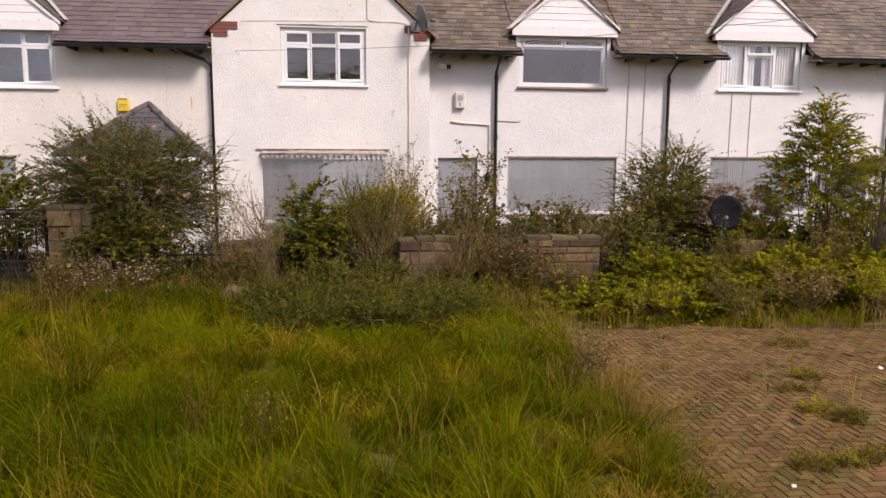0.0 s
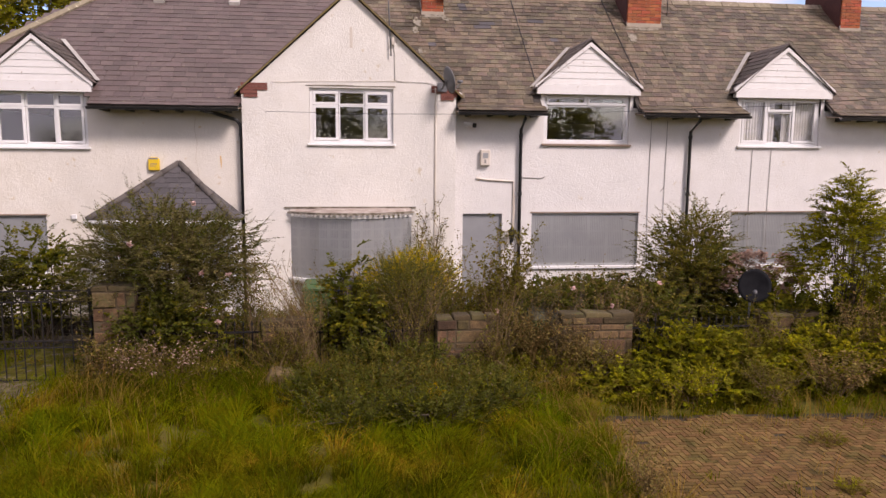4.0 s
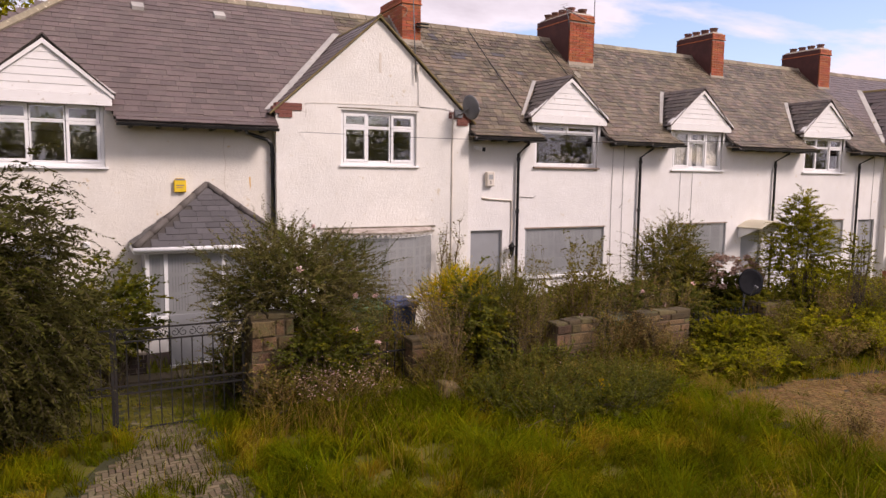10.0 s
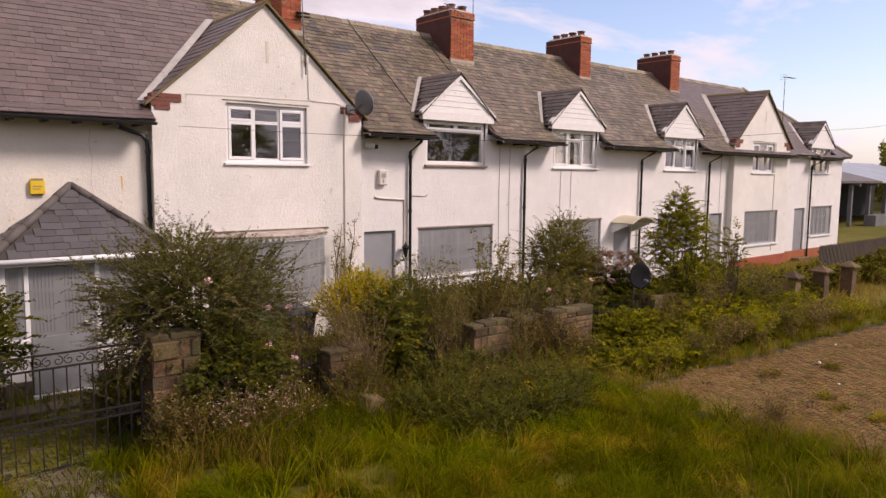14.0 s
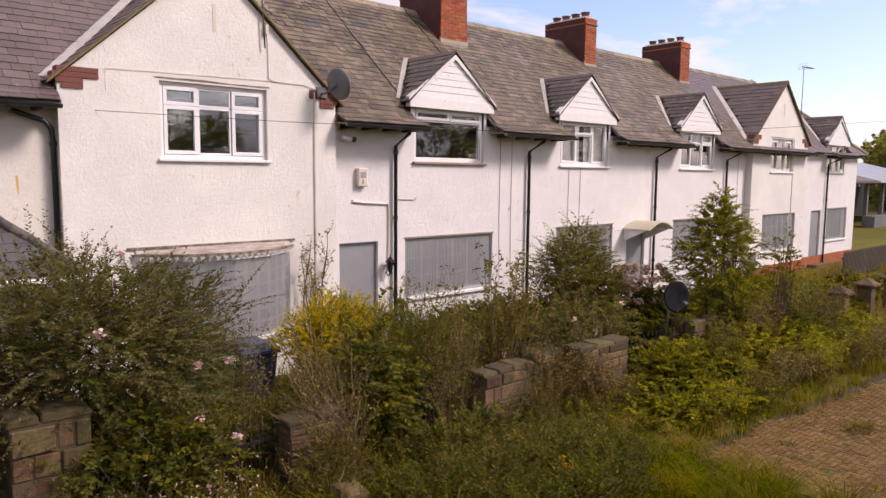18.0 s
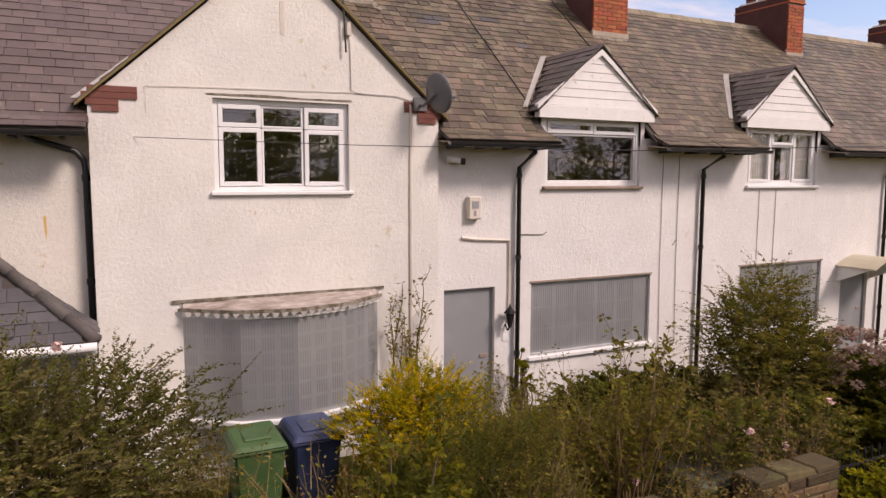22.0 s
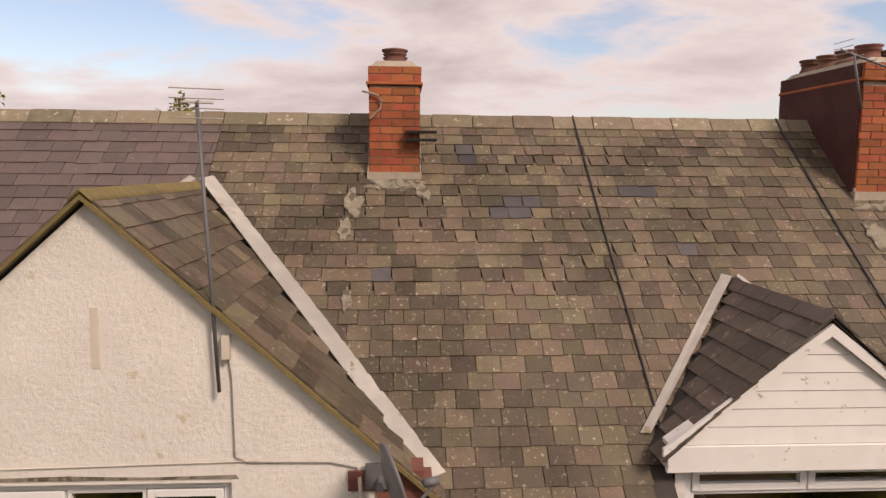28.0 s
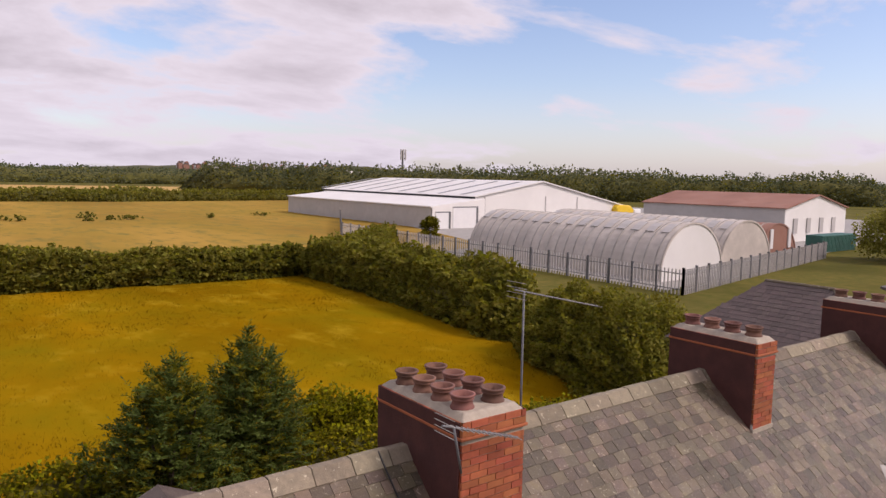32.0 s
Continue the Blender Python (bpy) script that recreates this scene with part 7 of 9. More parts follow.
tagged(part("palisade", rod, CLADGREY, pal), kind="stuff")
ms = thing("radio_mast", (332, 512, 0), "slim telecom mast with antenna panels", "mast")
part("pole", Geo().tube([(332, 512, 0), (332, 512, 33)], 0.9, 8), GREY, ms)
for dx in (-2.2, 0, 2.2):
    part("antenna", Geo().box(332 + dx - 0.5, 510.5, 25, 332 + dx + 0.5, 511.5, 34), CLADGREY, ms)
part("frame", Geo().box(329.4, 511.2, 26, 334.6, 512.2, 26.7).box(329.4, 511.2, 30, 334.6, 512.2, 30.7), GREY, ms)
fs2 = thing("far_shed", (331, 620, 0), "low pale shed roof among far woods", "shed")
part("hall", Geo().prism([(306, 0), (356, 0), (356, 12.5), (331, 16), (306, 12.5)], "y", 600, 640), CLADWHITE, fs2)
# dark open shed with a glass roof beyond the end of the terrace
gs = thing("glass_roofed_shed", (60, 26, 0), "dark open shed with a patched glass roof", "shed")
for k in range(7):
    part("post", Geo().box(48 + 3.4 * k, 22.0, 0, 48.25 + 3.4 * k, 22.25, 3.0), GREY, gs)
    part("rafter", Geo().hexa([(48 + 3.4 * k, 21.5, 2.9), (48.2 + 3.4 * k, 21.5, 2.9), (48.2 + 3.4 * k, 28, 4.6), (48 + 3.4 * k, 28, 4.6)], [(48 + 3.4 * k, 21.5, 3.1), (48.2 + 3.4 * k, 21.5, 3.1), (48.2 + 3.4 * k, 28, 4.8), (48 + 3.4 * k, 28, 4.8)]), GREY, gs)
# wall coloured near-black to carry the shade inside the open shed
part("back_wall", Geo().box(47.5, 28, 0, 70, 28.3, 4.5), SHADEBLACK, gs)
part("dark_roof", Geo().hexa([(44.5, 21.4, 3.15), (52, 21.4, 3.15), (52, 28.3, 4.85), (44.5, 28.3, 4.85)], [(44.5, 21.4, 3.3), (52, 21.4, 3.3), (52, 28.3, 5.0), (44.5, 28.3, 5.0)]), SLATEBLACK, gs)
part("glass_roof", Geo().hexa([(52.05, 21.4, 3.15), (70, 21.4, 3.15), (70, 28.3, 4.85), (52.05, 28.3, 4.85)], [(52.05, 21.4, 3.25), (70, 21.4, 3.25), (70, 28.3, 4.95), (52.05, 28.3, 4.95)]), ROOFLIGHT, gs)
part("bench", Geo().box(50, 21, 0, 56, 21.8, 0.8), GREY, gs)
ob_ = thing("garden_shed", (6.0, 27.5, 0), "dark felt-roofed shed with a white bargeboard behind the houses", "shed")
part("wall_block", Geo().box(4.4, 26, 0, 7.6, 28.6, 2.2), DARKWOOD, ob_)
part("roof", Geo().prism([(4.2, 2.15), (6.0, 3.0), (7.8, 2.15), (7.8, 2.25), (6.0, 3.1), (4.2, 2.25)], "y", 25.8, 28.8), SLATEBLACK, ob_)
part("bargeboard", Geo().prism([(6.0, 2.95), (7.85, 2.08), (7.85, 2.26), (6.0, 3.12)], "y", 25.74, 25.79), UPVC, ob_)

# ---- plants ----
def stems(name, base, tips, r, parent, m=None, label="", wig=0.12, seed=1):
    g, q = Geo(), random.Random(seed)
    for t in tips:
        b = Vector(base) + Vector((q.uniform(-1, 1), q.uniform(-1, 1), 0)) * 0.12
        t = Vector(t)
        mid = (b + t) / 2 + Vector((q.uniform(-wig, wig), q.uniform(-wig, wig), q.uniform(0, wig)))
        g.tube([b, mid, t], r, 5, r * 0.35)
    return tagged(part(name, g, m or BARK, parent, label), kind="stuff")


def bush(name, at, rx, ry, z0, z1, n, size, m, label, category="bush", lumps=26, wide=0.5, seed=1, spray=0.0, stem=BARK, second=None, flowers=None, core=True, tall=1.0):
    """A shrub: stems from the ground, and leaves in uneven clumps between the heights z0 and z1."""
    x, y = at
    b = thing(name, (x, y, 0), label, category)
    g = np.random.default_rng(seed)
    lumps = int(lumps * 2.2)
    th, u = g.uniform(0, 2 * np.pi, lumps), g.uniform(-1, 1, lumps)
    rad = g.uniform(0.35, 1.12, lumps)
    s = np.sqrt(1 - u * u)
    cz, hz = (z0 + z1) / 2, (z1 - z0) / 2
    c = np.stack([x + rx * rad * s * np.cos(th), y + ry * rad * s * np.sin(th), cz + hz * rad * u * tall], 1)
    rr = g.uniform(0.13, 0.34, lumps) * min(rx, ry, hz * 1.6)
    pts, out = clumped(n, c, rr, seed + 1)
    if spray:
        k = int(n * 0.16)
        top = c[g.integers(0, lumps, k)]
        up = g.normal(size=(k, 3)) * 0.35
        up[:, 2] = np.abs(up[:, 2]) + 0.8
        up /= np.linalg.norm(up, axis=1)[:, None]
        d = np.tile(up[:: max(1, k // 40)], (max(1, k // 40) + 1, 1))[:k]
        pts[:k] = top + d * (g.uniform(0.2, 1, k) * spray)[:, None]
    ok = pts[:, 2] > 0.02
    pts, out = pts[ok], out[ok]
    hang(new("foliage", leaf_mesh("foliage", pts, size, m, wide, 0.1, seed, out)), b)
    if second:
        m2, share = second
        k = int(len(pts) * share)
        pick = g.integers(0, len(pts), k)
        hi = pts[pick] + g.normal(size=(k, 3)) * 0.05
        hi[:, 2] += 0.04
        hang(new("young_leaves", leaf_mesh("young_leaves", hi, size, m2, wide, 0.0, seed + 5)), b)
    tips = [tuple(p) for p in c[:: max(1, lumps // 22)]]
    stems("branchwork", (x, y, 0.0), tips, 0.018, b, stem, seed=seed)
    if flowers:
        fm, k, fs = flowers
        where = c[g.integers(0, lumps, k)] + g.normal(size=(k, 3)) * rr.mean() * 0.8
        where[:, 1] -= 0.15
        for p in where:
            q = clumped(14, np.array([p]), fs, int(abs(p[0] * 999)) + 1)[0]
            hang(new("flower", leaf_mesh("flower", q, fs * 1.4, fm, 0.9, 0.0, 3)), b)
    return b


def twigs(name, at, rx, ry, h, n, label, seed=1, leaf=None, m=TWIG, r=0.006, category="shrub"):
    """Bare forked stems, a few with leaves."""
    x, y = at
    b = thing(name, (x, y, 0), label, category)
    g, q = Geo(), random.Random(seed)
    ends = []
    for _ in range(n):
        bx, by = x + q.uniform(-1, 1) * rx * 0.5, y + q.uniform(-1, 1) * ry * 0.5
        tx, ty, tz = x + q.uniform(-1, 1) * rx, y + q.uniform(-1, 1) * ry, h * q.uniform(0.55, 1.0)
        p0, p2 = Vector((bx, by, 0)), Vector((tx, ty, tz))
        p1 = p0.lerp(p2, 0.5) + Vector((q.uniform(-.08, .08), q.uniform(-.08, .08), 0.1))
        g.tube([p0, p1, p2], r, 4, r * 0.4)
        for _k in range(3):
            s = p1.lerp(p2, q.uniform(0.1, 0.9))
            e = s + Vector((q.uniform(-.16, .16), q.uniform(-.16, .16), q.uniform(0.08, 0.28)))
            g.tube([s, e], r * 0.5, 3, r * 0.25)
            ends += [e, s.lerp(e, 0.6)]
        ends.append(p2)
    tagged(part("branchwork", g, m, b), kind="stuff")
    if leaf:
        lm, per, size = leaf
        e = np.array([tuple(p) for p in ends])
        pts = np.repeat(e, per, axis=0) + np.random.default_rng(seed).normal(size=(len(e) * per, 3)) * 0.04
        hang(new("leaves", leaf_mesh("leaves", pts, size, lm, 0.5, 0.0, seed)), b)
    return b


def aimed_leaves(name, pts, aim, size, material, wide=0.5, seed=1):
    """Pointed leaves that grow from the given points along the given directions."""
    g = np.random.default_rng(seed)
    n = len(pts)
    d = aim / (np.linalg.norm(aim, axis=1)[:, None] + 1e-6)
    e = g.normal(size=(n, 3)) * (0.7, 0.7, 0.3)
    e -= (e * d).sum(1)[:, None] * d
    e /= np.linalg.norm(e, axis=1)[:, None] + 1e-6
    s = (np.asarray(size) * g.uniform(0.65, 1.3, n))[:, None]
    mid, fold = pts + d * s * 0.45, np.cross(d, e) * s * 0.08
    v = np.stack([pts, mid + e * s * wide * 0.5 + fold, pts + d * s, mid - e * s * wide * 0.5 + fold], axis=1)
    return array_mesh(name, v, np.full(n, 4), material)


def spray_bush(name, at, rx, ry, z0, z1, shoots, per, size, m, label, category="shrub", wide=0.45, seed=1, reach=0.42, up=0.45, droop=0.25, second=None, stem=BARK, flowers=None, cone=False, hollow=0.25, trunk=0.018):
    """A shrub of many leafy shoots that grow outwards from an uneven crown, each with leaves to both sides and young ones at its tip."""
    x, y = at
    b = thing(name, (x, y, 0), label, category)
    g = np.random.default_rng(seed)
    u = g.normal(size=(shoots, 3))
    u /= np.linalg.norm(u, axis=1)[:, None]
    lump = np.array([1 + 0.34 * noise.noise((q[0] * 1.6 + seed, q[1] * 1.6, q[2] * 1.6)) + 0.22 * noise.noise((q[0] * 4 + seed, q[1] * 4, q[2] * 4)) for q in u])
    r = (g.uniform(hollow ** 2, 1, shoots) ** 0.5 * lump)[:, None]
    o = u * r * (rx, ry, (z1 - z0) / 2)
    if cone:
        k = np.clip(1.08 - (o[:, 2] / (z1 - z0) + 0.5), 0.06, 1.0) ** float(cone)
        o[:, :2] *= (k * 1.5)[:, None]
    o += (x, y, (z0 + z1) / 2)
    d = u * (1, 1, 0.6) + g.normal(size=(shoots, 3)) * 0.42
    d[:, 2] += up
    d /= np.linalg.norm(d, axis=1)[:, None]
    ln = reach * g.uniform(0.45, 1.15, shoots) * np.where(g.random(shoots) > 0.9, 1.5, 1.0)
    s = (np.arange(per) + 0.5) / per
    s = np.clip(s[None, :] + g.uniform(-0.4, 0.4, (shoots, per)) / per, 0.02, 1)[:, :, None]
    run = d[:, None, :] * ln[:, None, None] * s
    run[:, :, 2] -= droop * ln[:, None] * s[:, :, 0] ** 2
    pts = o[:, None, :] + run
    tang = np.repeat(d[:, None, :], per, 1)
    tang[:, :, 2] -= 2 * droop * s[:, :, 0]
    side = np.stack([-tang[:, :, 1], tang[:, :, 0], np.zeros_like(s[:, :, 0])], 2)
    side /= np.linalg.norm(side, axis=2)[:, :, None] + 1e-3
    side *= np.where(np.arange(per) % 2, 1, -1)[None, :, None]
    aim = tang * 0.65 + side * 0.85 + g.normal(size=pts.shape) * 0.3
    big = size * (1.12 - 0.55 * s[:, :, 0])
    kinds = [(m, np.ones(shoots, bool), "foliage")]
    if second:
        pick = g.random(shoots) < second[1]
        kinds = [(m, ~pick, "foliage"), (second[0], pick, "young_leaves")]
    for mm, who, nm in kinds:
        a, dd, zz = pts[who].reshape(-1, 3), aim[who].reshape(-1, 3), big[who].ravel()
        ok = a[:, 2] > 0.02
        if ok.any():
            hang(new(nm, aimed_leaves(nm, a[ok], dd[ok], zz[ok], mm, wide, seed + 3)), b)
    # thin shoots, one flat strip of two lengths each
    end, half = o + d * ln[:, None] - np.array([0, 0, 1.0]) * (droop * ln)[:, None], o + d * (ln * 0.5)[:, None] - np.array([0, 0, 1.0]) * (droop * ln * 0.25)[:, None]
    w = np.stack([-d[:, 1], d[:, 0], g.normal(size=shoots) * 0.6], 1) * 0.0032
    strips = np.stack([o - w, o + w, half + w * 0.7, half - w * 0.7, half - w * 0.7, half + w * 0.7, end], axis=1)
    strips[:, :, 2] = np.maximum(strips[:, :, 2], 0.01)
    tagged(hang(new("twig_work", array_mesh("twig_work", strips, np.tile([4, 3], shoots), stem)), b), kind="stuff")
    stems("branchwork", (x, y, 0.0), [tuple(q) for q in o[:: max(1, shoots // 26)]], trunk, b, stem, seed=seed)
    if flowers:
        fm, k, fs = flowers
        tips = end[np.argsort(end[:, 1] - 0.6 * end[:, 2] + g.normal(size=shoots) * 0.5)][:: max(1, shoots // (3 * k))][:k]
        for i, q in enumerate(tips):
            c = clumped(24, np.array([q]), fs, seed + i)[0]
            hang(new("flower", leaf_mesh("flower", c, fs * 1.1, fm, 0.85, 0.0, 3 + i)), b)
    return b


def fan_shrub(name, at, n, h, spread, lean, label, seed=1, leaf=None, m=TWIG, r=0.006, forks=5, category="shrub"):
    """Many thin stems that rise from one root and arch apart, forking towards their tips."""
    x, y = at
    b = thing(name, (x, y, 0), label, category)
    g, q = Geo(), random.Random(seed)
    ends = []
    for _ in range(n):
        a, k = q.uniform(0, 2 * math.pi), q.uniform(0.1, 1.0) ** 0.7 * spread
        tip = Vector((x + k * math.cos(a) + lean[0] * q.uniform(0.3, 1.2), y + k * 0.7 * math.sin(a) + lean[1] * q.uniform(0.3, 1.2), h * q.uniform(0.45, 1.0)))
        root = Vector((x + q.uniform(-0.14, 0.14), y + q.uniform(-0.10, 0.10), 0))
        kink = lambda w: Vector((q.uniform(-w, w), q.uniform(-w, w), q.uniform(-w, w) * 0.5))
        mid = root.lerp(tip, 0.5) + kink(0.10) + Vector((0, 0, 0.10 * h))
        path_ = [root, root.lerp(mid, 0.35) + kink(0.04), root.lerp(mid, 0.7) + kink(0.05), mid, mid.lerp(tip, 0.4) + kink(0.05), mid.lerp(tip, 0.75) + kink(0.05), tip]
        g.tube(path_, r, 4, r * 0.3)
        for _k in range(forks):
            s = mid.lerp(tip, q.uniform(-0.3, 0.95))
            e = s + (tip - root).normalized() * q.uniform(0.08, 0.3) + Vector((q.uniform(-.14, .14), q.uniform(-.14, .14), q.uniform(0, .1)))
            g.tube([s, e], r * 0.45, 3, r * 0.2)
            ends += [e, s.lerp(e, 0.55)]
        ends.append(tip)
    tagged(part("branchwork", g, m, b), kind="stuff")
    if leaf:
        lm, per, size = leaf
        e = np.array([tuple(v) for v in ends if v.z > h * 0.3])
        pts = np.repeat(e, per, axis=0) + np.random.default_rng(seed).normal(size=(len(e) * per, 3)) * 0.03
        hang(new("leaves", leaf_mesh("leaves", pts, size, lm, 0.5, 0.0, seed)), b)
    return b


# long grass in front of the gardens
def meadow(name, n, x0, x1, y0, y1, inside, h0, h1, width, m, label, seed, lean=0.4):
    g = np.random.default_rng(seed)
    x, y = g.uniform(x0, x1, n), g.uniform(y0, y1, n)
    patch = np.array([noise.noise((a * 0.9, b * 0.9, seed * 1.7)) for a, b in zip(x, y)])
    fine = np.array([noise.noise((a * 3.1, b * 3.1, seed * 2.9)) for a, b in zip(x, y)])
    ok = np.array([inside(a, b) for a, b in zip(x, y)]) & (fine + patch * 0.5 > -0.16)
    x, y, patch, fine = x[ok], y[ok], patch[ok], fine[ok]
    h = (h0 + (h1 - h0) * np.clip(0.42 + patch * 0.9 + fine * 0.9, 0.0, 1.3)) * g.uniform(0.55, 1.15, len(x))
    # the blades of a patch lie over the same way
    way = np.array([noise.noise((a * 0.7, b * 0.7, seed + 0.5)) for a, b in zip(x, y)]) * 9.0 + g.normal(size=len(x)) * 0.7
    away = np.stack([np.cos(way), np.sin(way), np.zeros(len(x))], 1)
    ob = new(name, blade_mesh(name, np.stack([x, y, np.zeros(len(x))], 1), h, width, m, lean, seed, away, 0.5, np.clip(0.5 + fine * 1.1 + patch * 0.4, 0, 1)))
    return tagged(ob, label, "grass", kind="stuff")


def tussocks(name, n, per, x0, x1, y0, y1, inside, h0, h1, width, m, label, seed):
    """Tufts of long blades that arch outwards from one root."""
    g = np.random.default_rng(seed)
    cx, cy = g.uniform(x0, x1, n), g.uniform(y0, y1, n)
    ok = np.array([inside(a, b) for a, b in zip(cx, cy)])
    cx, cy = cx[ok], cy[ok]
    big = g.uniform(0, 1, len(cx)) ** 1.5
    k = np.repeat(np.arange(len(cx)), per)
    az = g.uniform(0, 2 * np.pi, len(k))
    out = np.stack([np.cos(az), np.sin(az), np.zeros(len(k))], 1)
    comb = np.stack([np.cos(cx * 0.7 + cy), np.sin(cx * 0.5 - cy), np.zeros(len(cx))], 1)[k] * 0.5
    base = np.stack([cx[k], cy[k], np.zeros(len(k))], 1) + out * (g.uniform(0, 0.11, len(k)))[:, None]
    h = (h0 + (h1 - h0) * big[k]) * g.uniform(0.6, 1.1, len(k))
    ob = new(name, blade_mesh(name, base, h, width, m, 0.62, seed, out + comb, 1.0, (g.uniform(0, 1, len(cx)) ** 1.2)[k]))
    return tagged(ob, label, "grass", kind="stuff")


def lawn(x, y):
    if x < -4.7 and path(x, y) and y < 10.6 and noise.noise((x * 1.3, y * 1.3, 4.0)) < 0.14:
        return False
    return not (drive(x, y) and y < 8.3) and (y < 10.3 or x < -3.7 or noise.noise((x, y, 0)) > -0.1)


meadow("grass", 150000, -9.0, 2.2, 2.4, 7.2, lawn, 0.06, 0.28, 0.0032, GRASS, "long green and straw grass gone to seed", 11, 0.8)
meadow("grass", 76000, -9.0, 2.4, 7.2, 10.6, lawn, 0.08, 0.34, 0.0042, GRASS, "long rank grass before the garden walls", 12, 0.8)
meadow("dry_grass", 5000, -8.5, 2.3, 2.0, 10.4, lambda x, y: lawn(x, y) and noise.noise((x * 0.8, y * 0.8, 9.0)) > 0.02, 0.30, 0.66, 0.003, DRYGRASS, "straw-coloured seed stalks in the grass", 13, 0.3)
tussocks("grass_tussock", 1000, 52, -8.5, 2.1, 2.2, 7.4, lawn, 0.22, 0.58, 0.0036, GRASS, "arching tussocks of long bright green grass", 211)
tussocks("grass_tussock", 380, 40, -8.5, 2.3, 7.2, 10.2, lawn, 0.28, 0.52, 0.0046, GRASS, "arching tussocks of rank grass by the walls", 212)
tussocks("grass_tussock", 150, 34, -4.6, 2.0, 9.3, 10.4, lambda x, y: True, 0.3, 0.7, 0.0042, GRASS, "long grass against the garden wall", 216)
tussocks("dry_tussock", 90, 20, -4.6, 2.4, 9.0, 10.4, lambda x, y: True, 0.4, 0.85, 0.003, DRYGRASS, "dry seeding grass against the garden wall", 217)
tussocks("dry_tussock", 60, 34, 1.3, 2.5, 3.2, 9.2, lambda x, y: True, 0.22, 0.55, 0.0035, DRYGRASS, "straw-coloured tufts along the paving edge", 213)
tussocks("grass_tussock", 520, 26, 2.0, 14.0, 7.6, 9.6, lambda x, y: not drive(x, y - 0.05), 0.12, 0.34, 0.0045, GRASS, "rough grass between the paving and the brambles", 214)
tussocks("weed_tuft", 420, 20, -8.0, -4.5, 5.6, 10.6, lambda x, y: path(x, y) and not (path(x - 0.22, y) and path(x + 0.22, y)), 0.12, 0.42, 0.0034, GRASS, "grass leaning over the edges of the garden path", 219)
tussocks("moss_cushion", 900, 26, -7.4, -4.6, 5.8, 10.6, lambda x, y: path(x, y) and noise.noise((x * 1.7, y * 1.7, 13.0)) > 0.02, 0.015, 0.06, 0.006, GRASS, "low moss and clover creeping over the path", 220)
tussocks("weed_tuft", 700, 14, -8.0, -4.7, 6.0, 13.2, lambda x, y: (path(x, y) or y > 10.7) and noise.noise((x * 1.1, y * 1.1, 3.0)) + 0.6 * noise.noise((x * 3.5, y * 3.5, 1.0)) > -0.05, 0.04, 0.20, 0.004, GRASS, "weed tufts in the joints of the garden path", 218)
tussocks("moss_cushion", 1500, 18, 2.1, 12.0, 2.6, 8.3, lambda x, y: drive(x, y) and noise.noise((x * 0.8, y * 0.8, 6.0)) + 0.7 * noise.noise((x * 3, y * 3, 1.0)) > 0.12, 0.012, 0.05, 0.005, GRASS, "low moss and weeds in the joints of the paving", 221)
tussocks("weed_tuft", 620, 16, 2.2, 14.0, 2.6, 8.4, lambda x, y: noise.noise((x * 0.9, y * 0.9, 6.0)) + 0.5 * noise.noise((x * 3, y * 3, 1.0)) > 0.18, 0.04, 0.19, 0.004, GRASS, "weed tufts in the joints of the paving", 215)
meadow("grass", 24000, -9.0, 20.0, 10.7, 15.0, lambda x, y: not (path(x, y)), 0.10, 0.34, 0.006, GRASS, "overgrown front lawns", 14)
meadow("grass", 16000, 2.0, 14.0, 2.5, 8.6, lambda x, y: drive(x, y) and noise.noise((x * 1.1, y * 1.1, 6.0)) + 0.5 * noise.noise((x * 4, y * 4, 2.0)) > 0.30, 0.03, 0.14, 0.004, GRASS, "weeds and moss tufts between the blocks", 15, 0.7)
meadow("dry_grass", 9000, 1.7, 14.0, 3.0, 9.0, lambda x, y: (abs(x - 2.1) < 0.35 or y > 7.9) or noise.noise((x * 2, y * 2, 8.0)) > 0.42, 0.08, 0.42, 0.003, DRYGRASS, "dry grass along the edge of the paving", 16)
meadow("grass", 16000, 8.0, 34.0, 6.8, 14.5, lambda x, y: y > 8.4 - 0.07 * max(0, x - 3) or x > 14, 0.12, 0.42, 0.009, DRYGRASS, "pale rough grass beyond the paving", 17)

meadow("meadow_grass", 18000, -14, 32, 27, 47, lambda x, y: noise.noise((x * 0.12, y * 0.2, 3.0)) > (y - 42) * 0.05, 0.08, 0.24, 0.012, RANK, "rank orange-brown meadow grass", 20, 0.6)
meadow("meadow_grass", 28000, -12, 34, 31, 60, lambda x, y: True, 0.06, 0.18, 0.012, FIELDBLADE, "long mustard-coloured meadow grass", 18, 0.6)
meadow("meadow_grass", 16000, -10, 35, 60, 80, lambda x, y: True, 0.08, 0.22, 0.02, FIELDBLADE, "long mustard-coloured meadow grass", 19, 0.6)

# end garden and gate
spray_bush("conifer_hedge", (-8.15, 10.5), 1.75, 1.30, 0.2, 3.70, 3600, 24, 0.095, LEAFHEDGE, "dark overgrown conifer hedge beside the gate", "hedge", 0.3, 21, 0.5, 0.05, 0.5, second=(LEAFDARK, 0.14))
spray_bush("conifer_hedge", (-7.1, 10.45), 0.55, 0.5, 0.2, 1.6, 620, 24, 0.07, LEAFHEDGE, "dark drooping conifer growth over the gate", "hedge", 0.3, 22, 0.4, 0.0, 0.5, second=(LEAFDARK, 0.12))
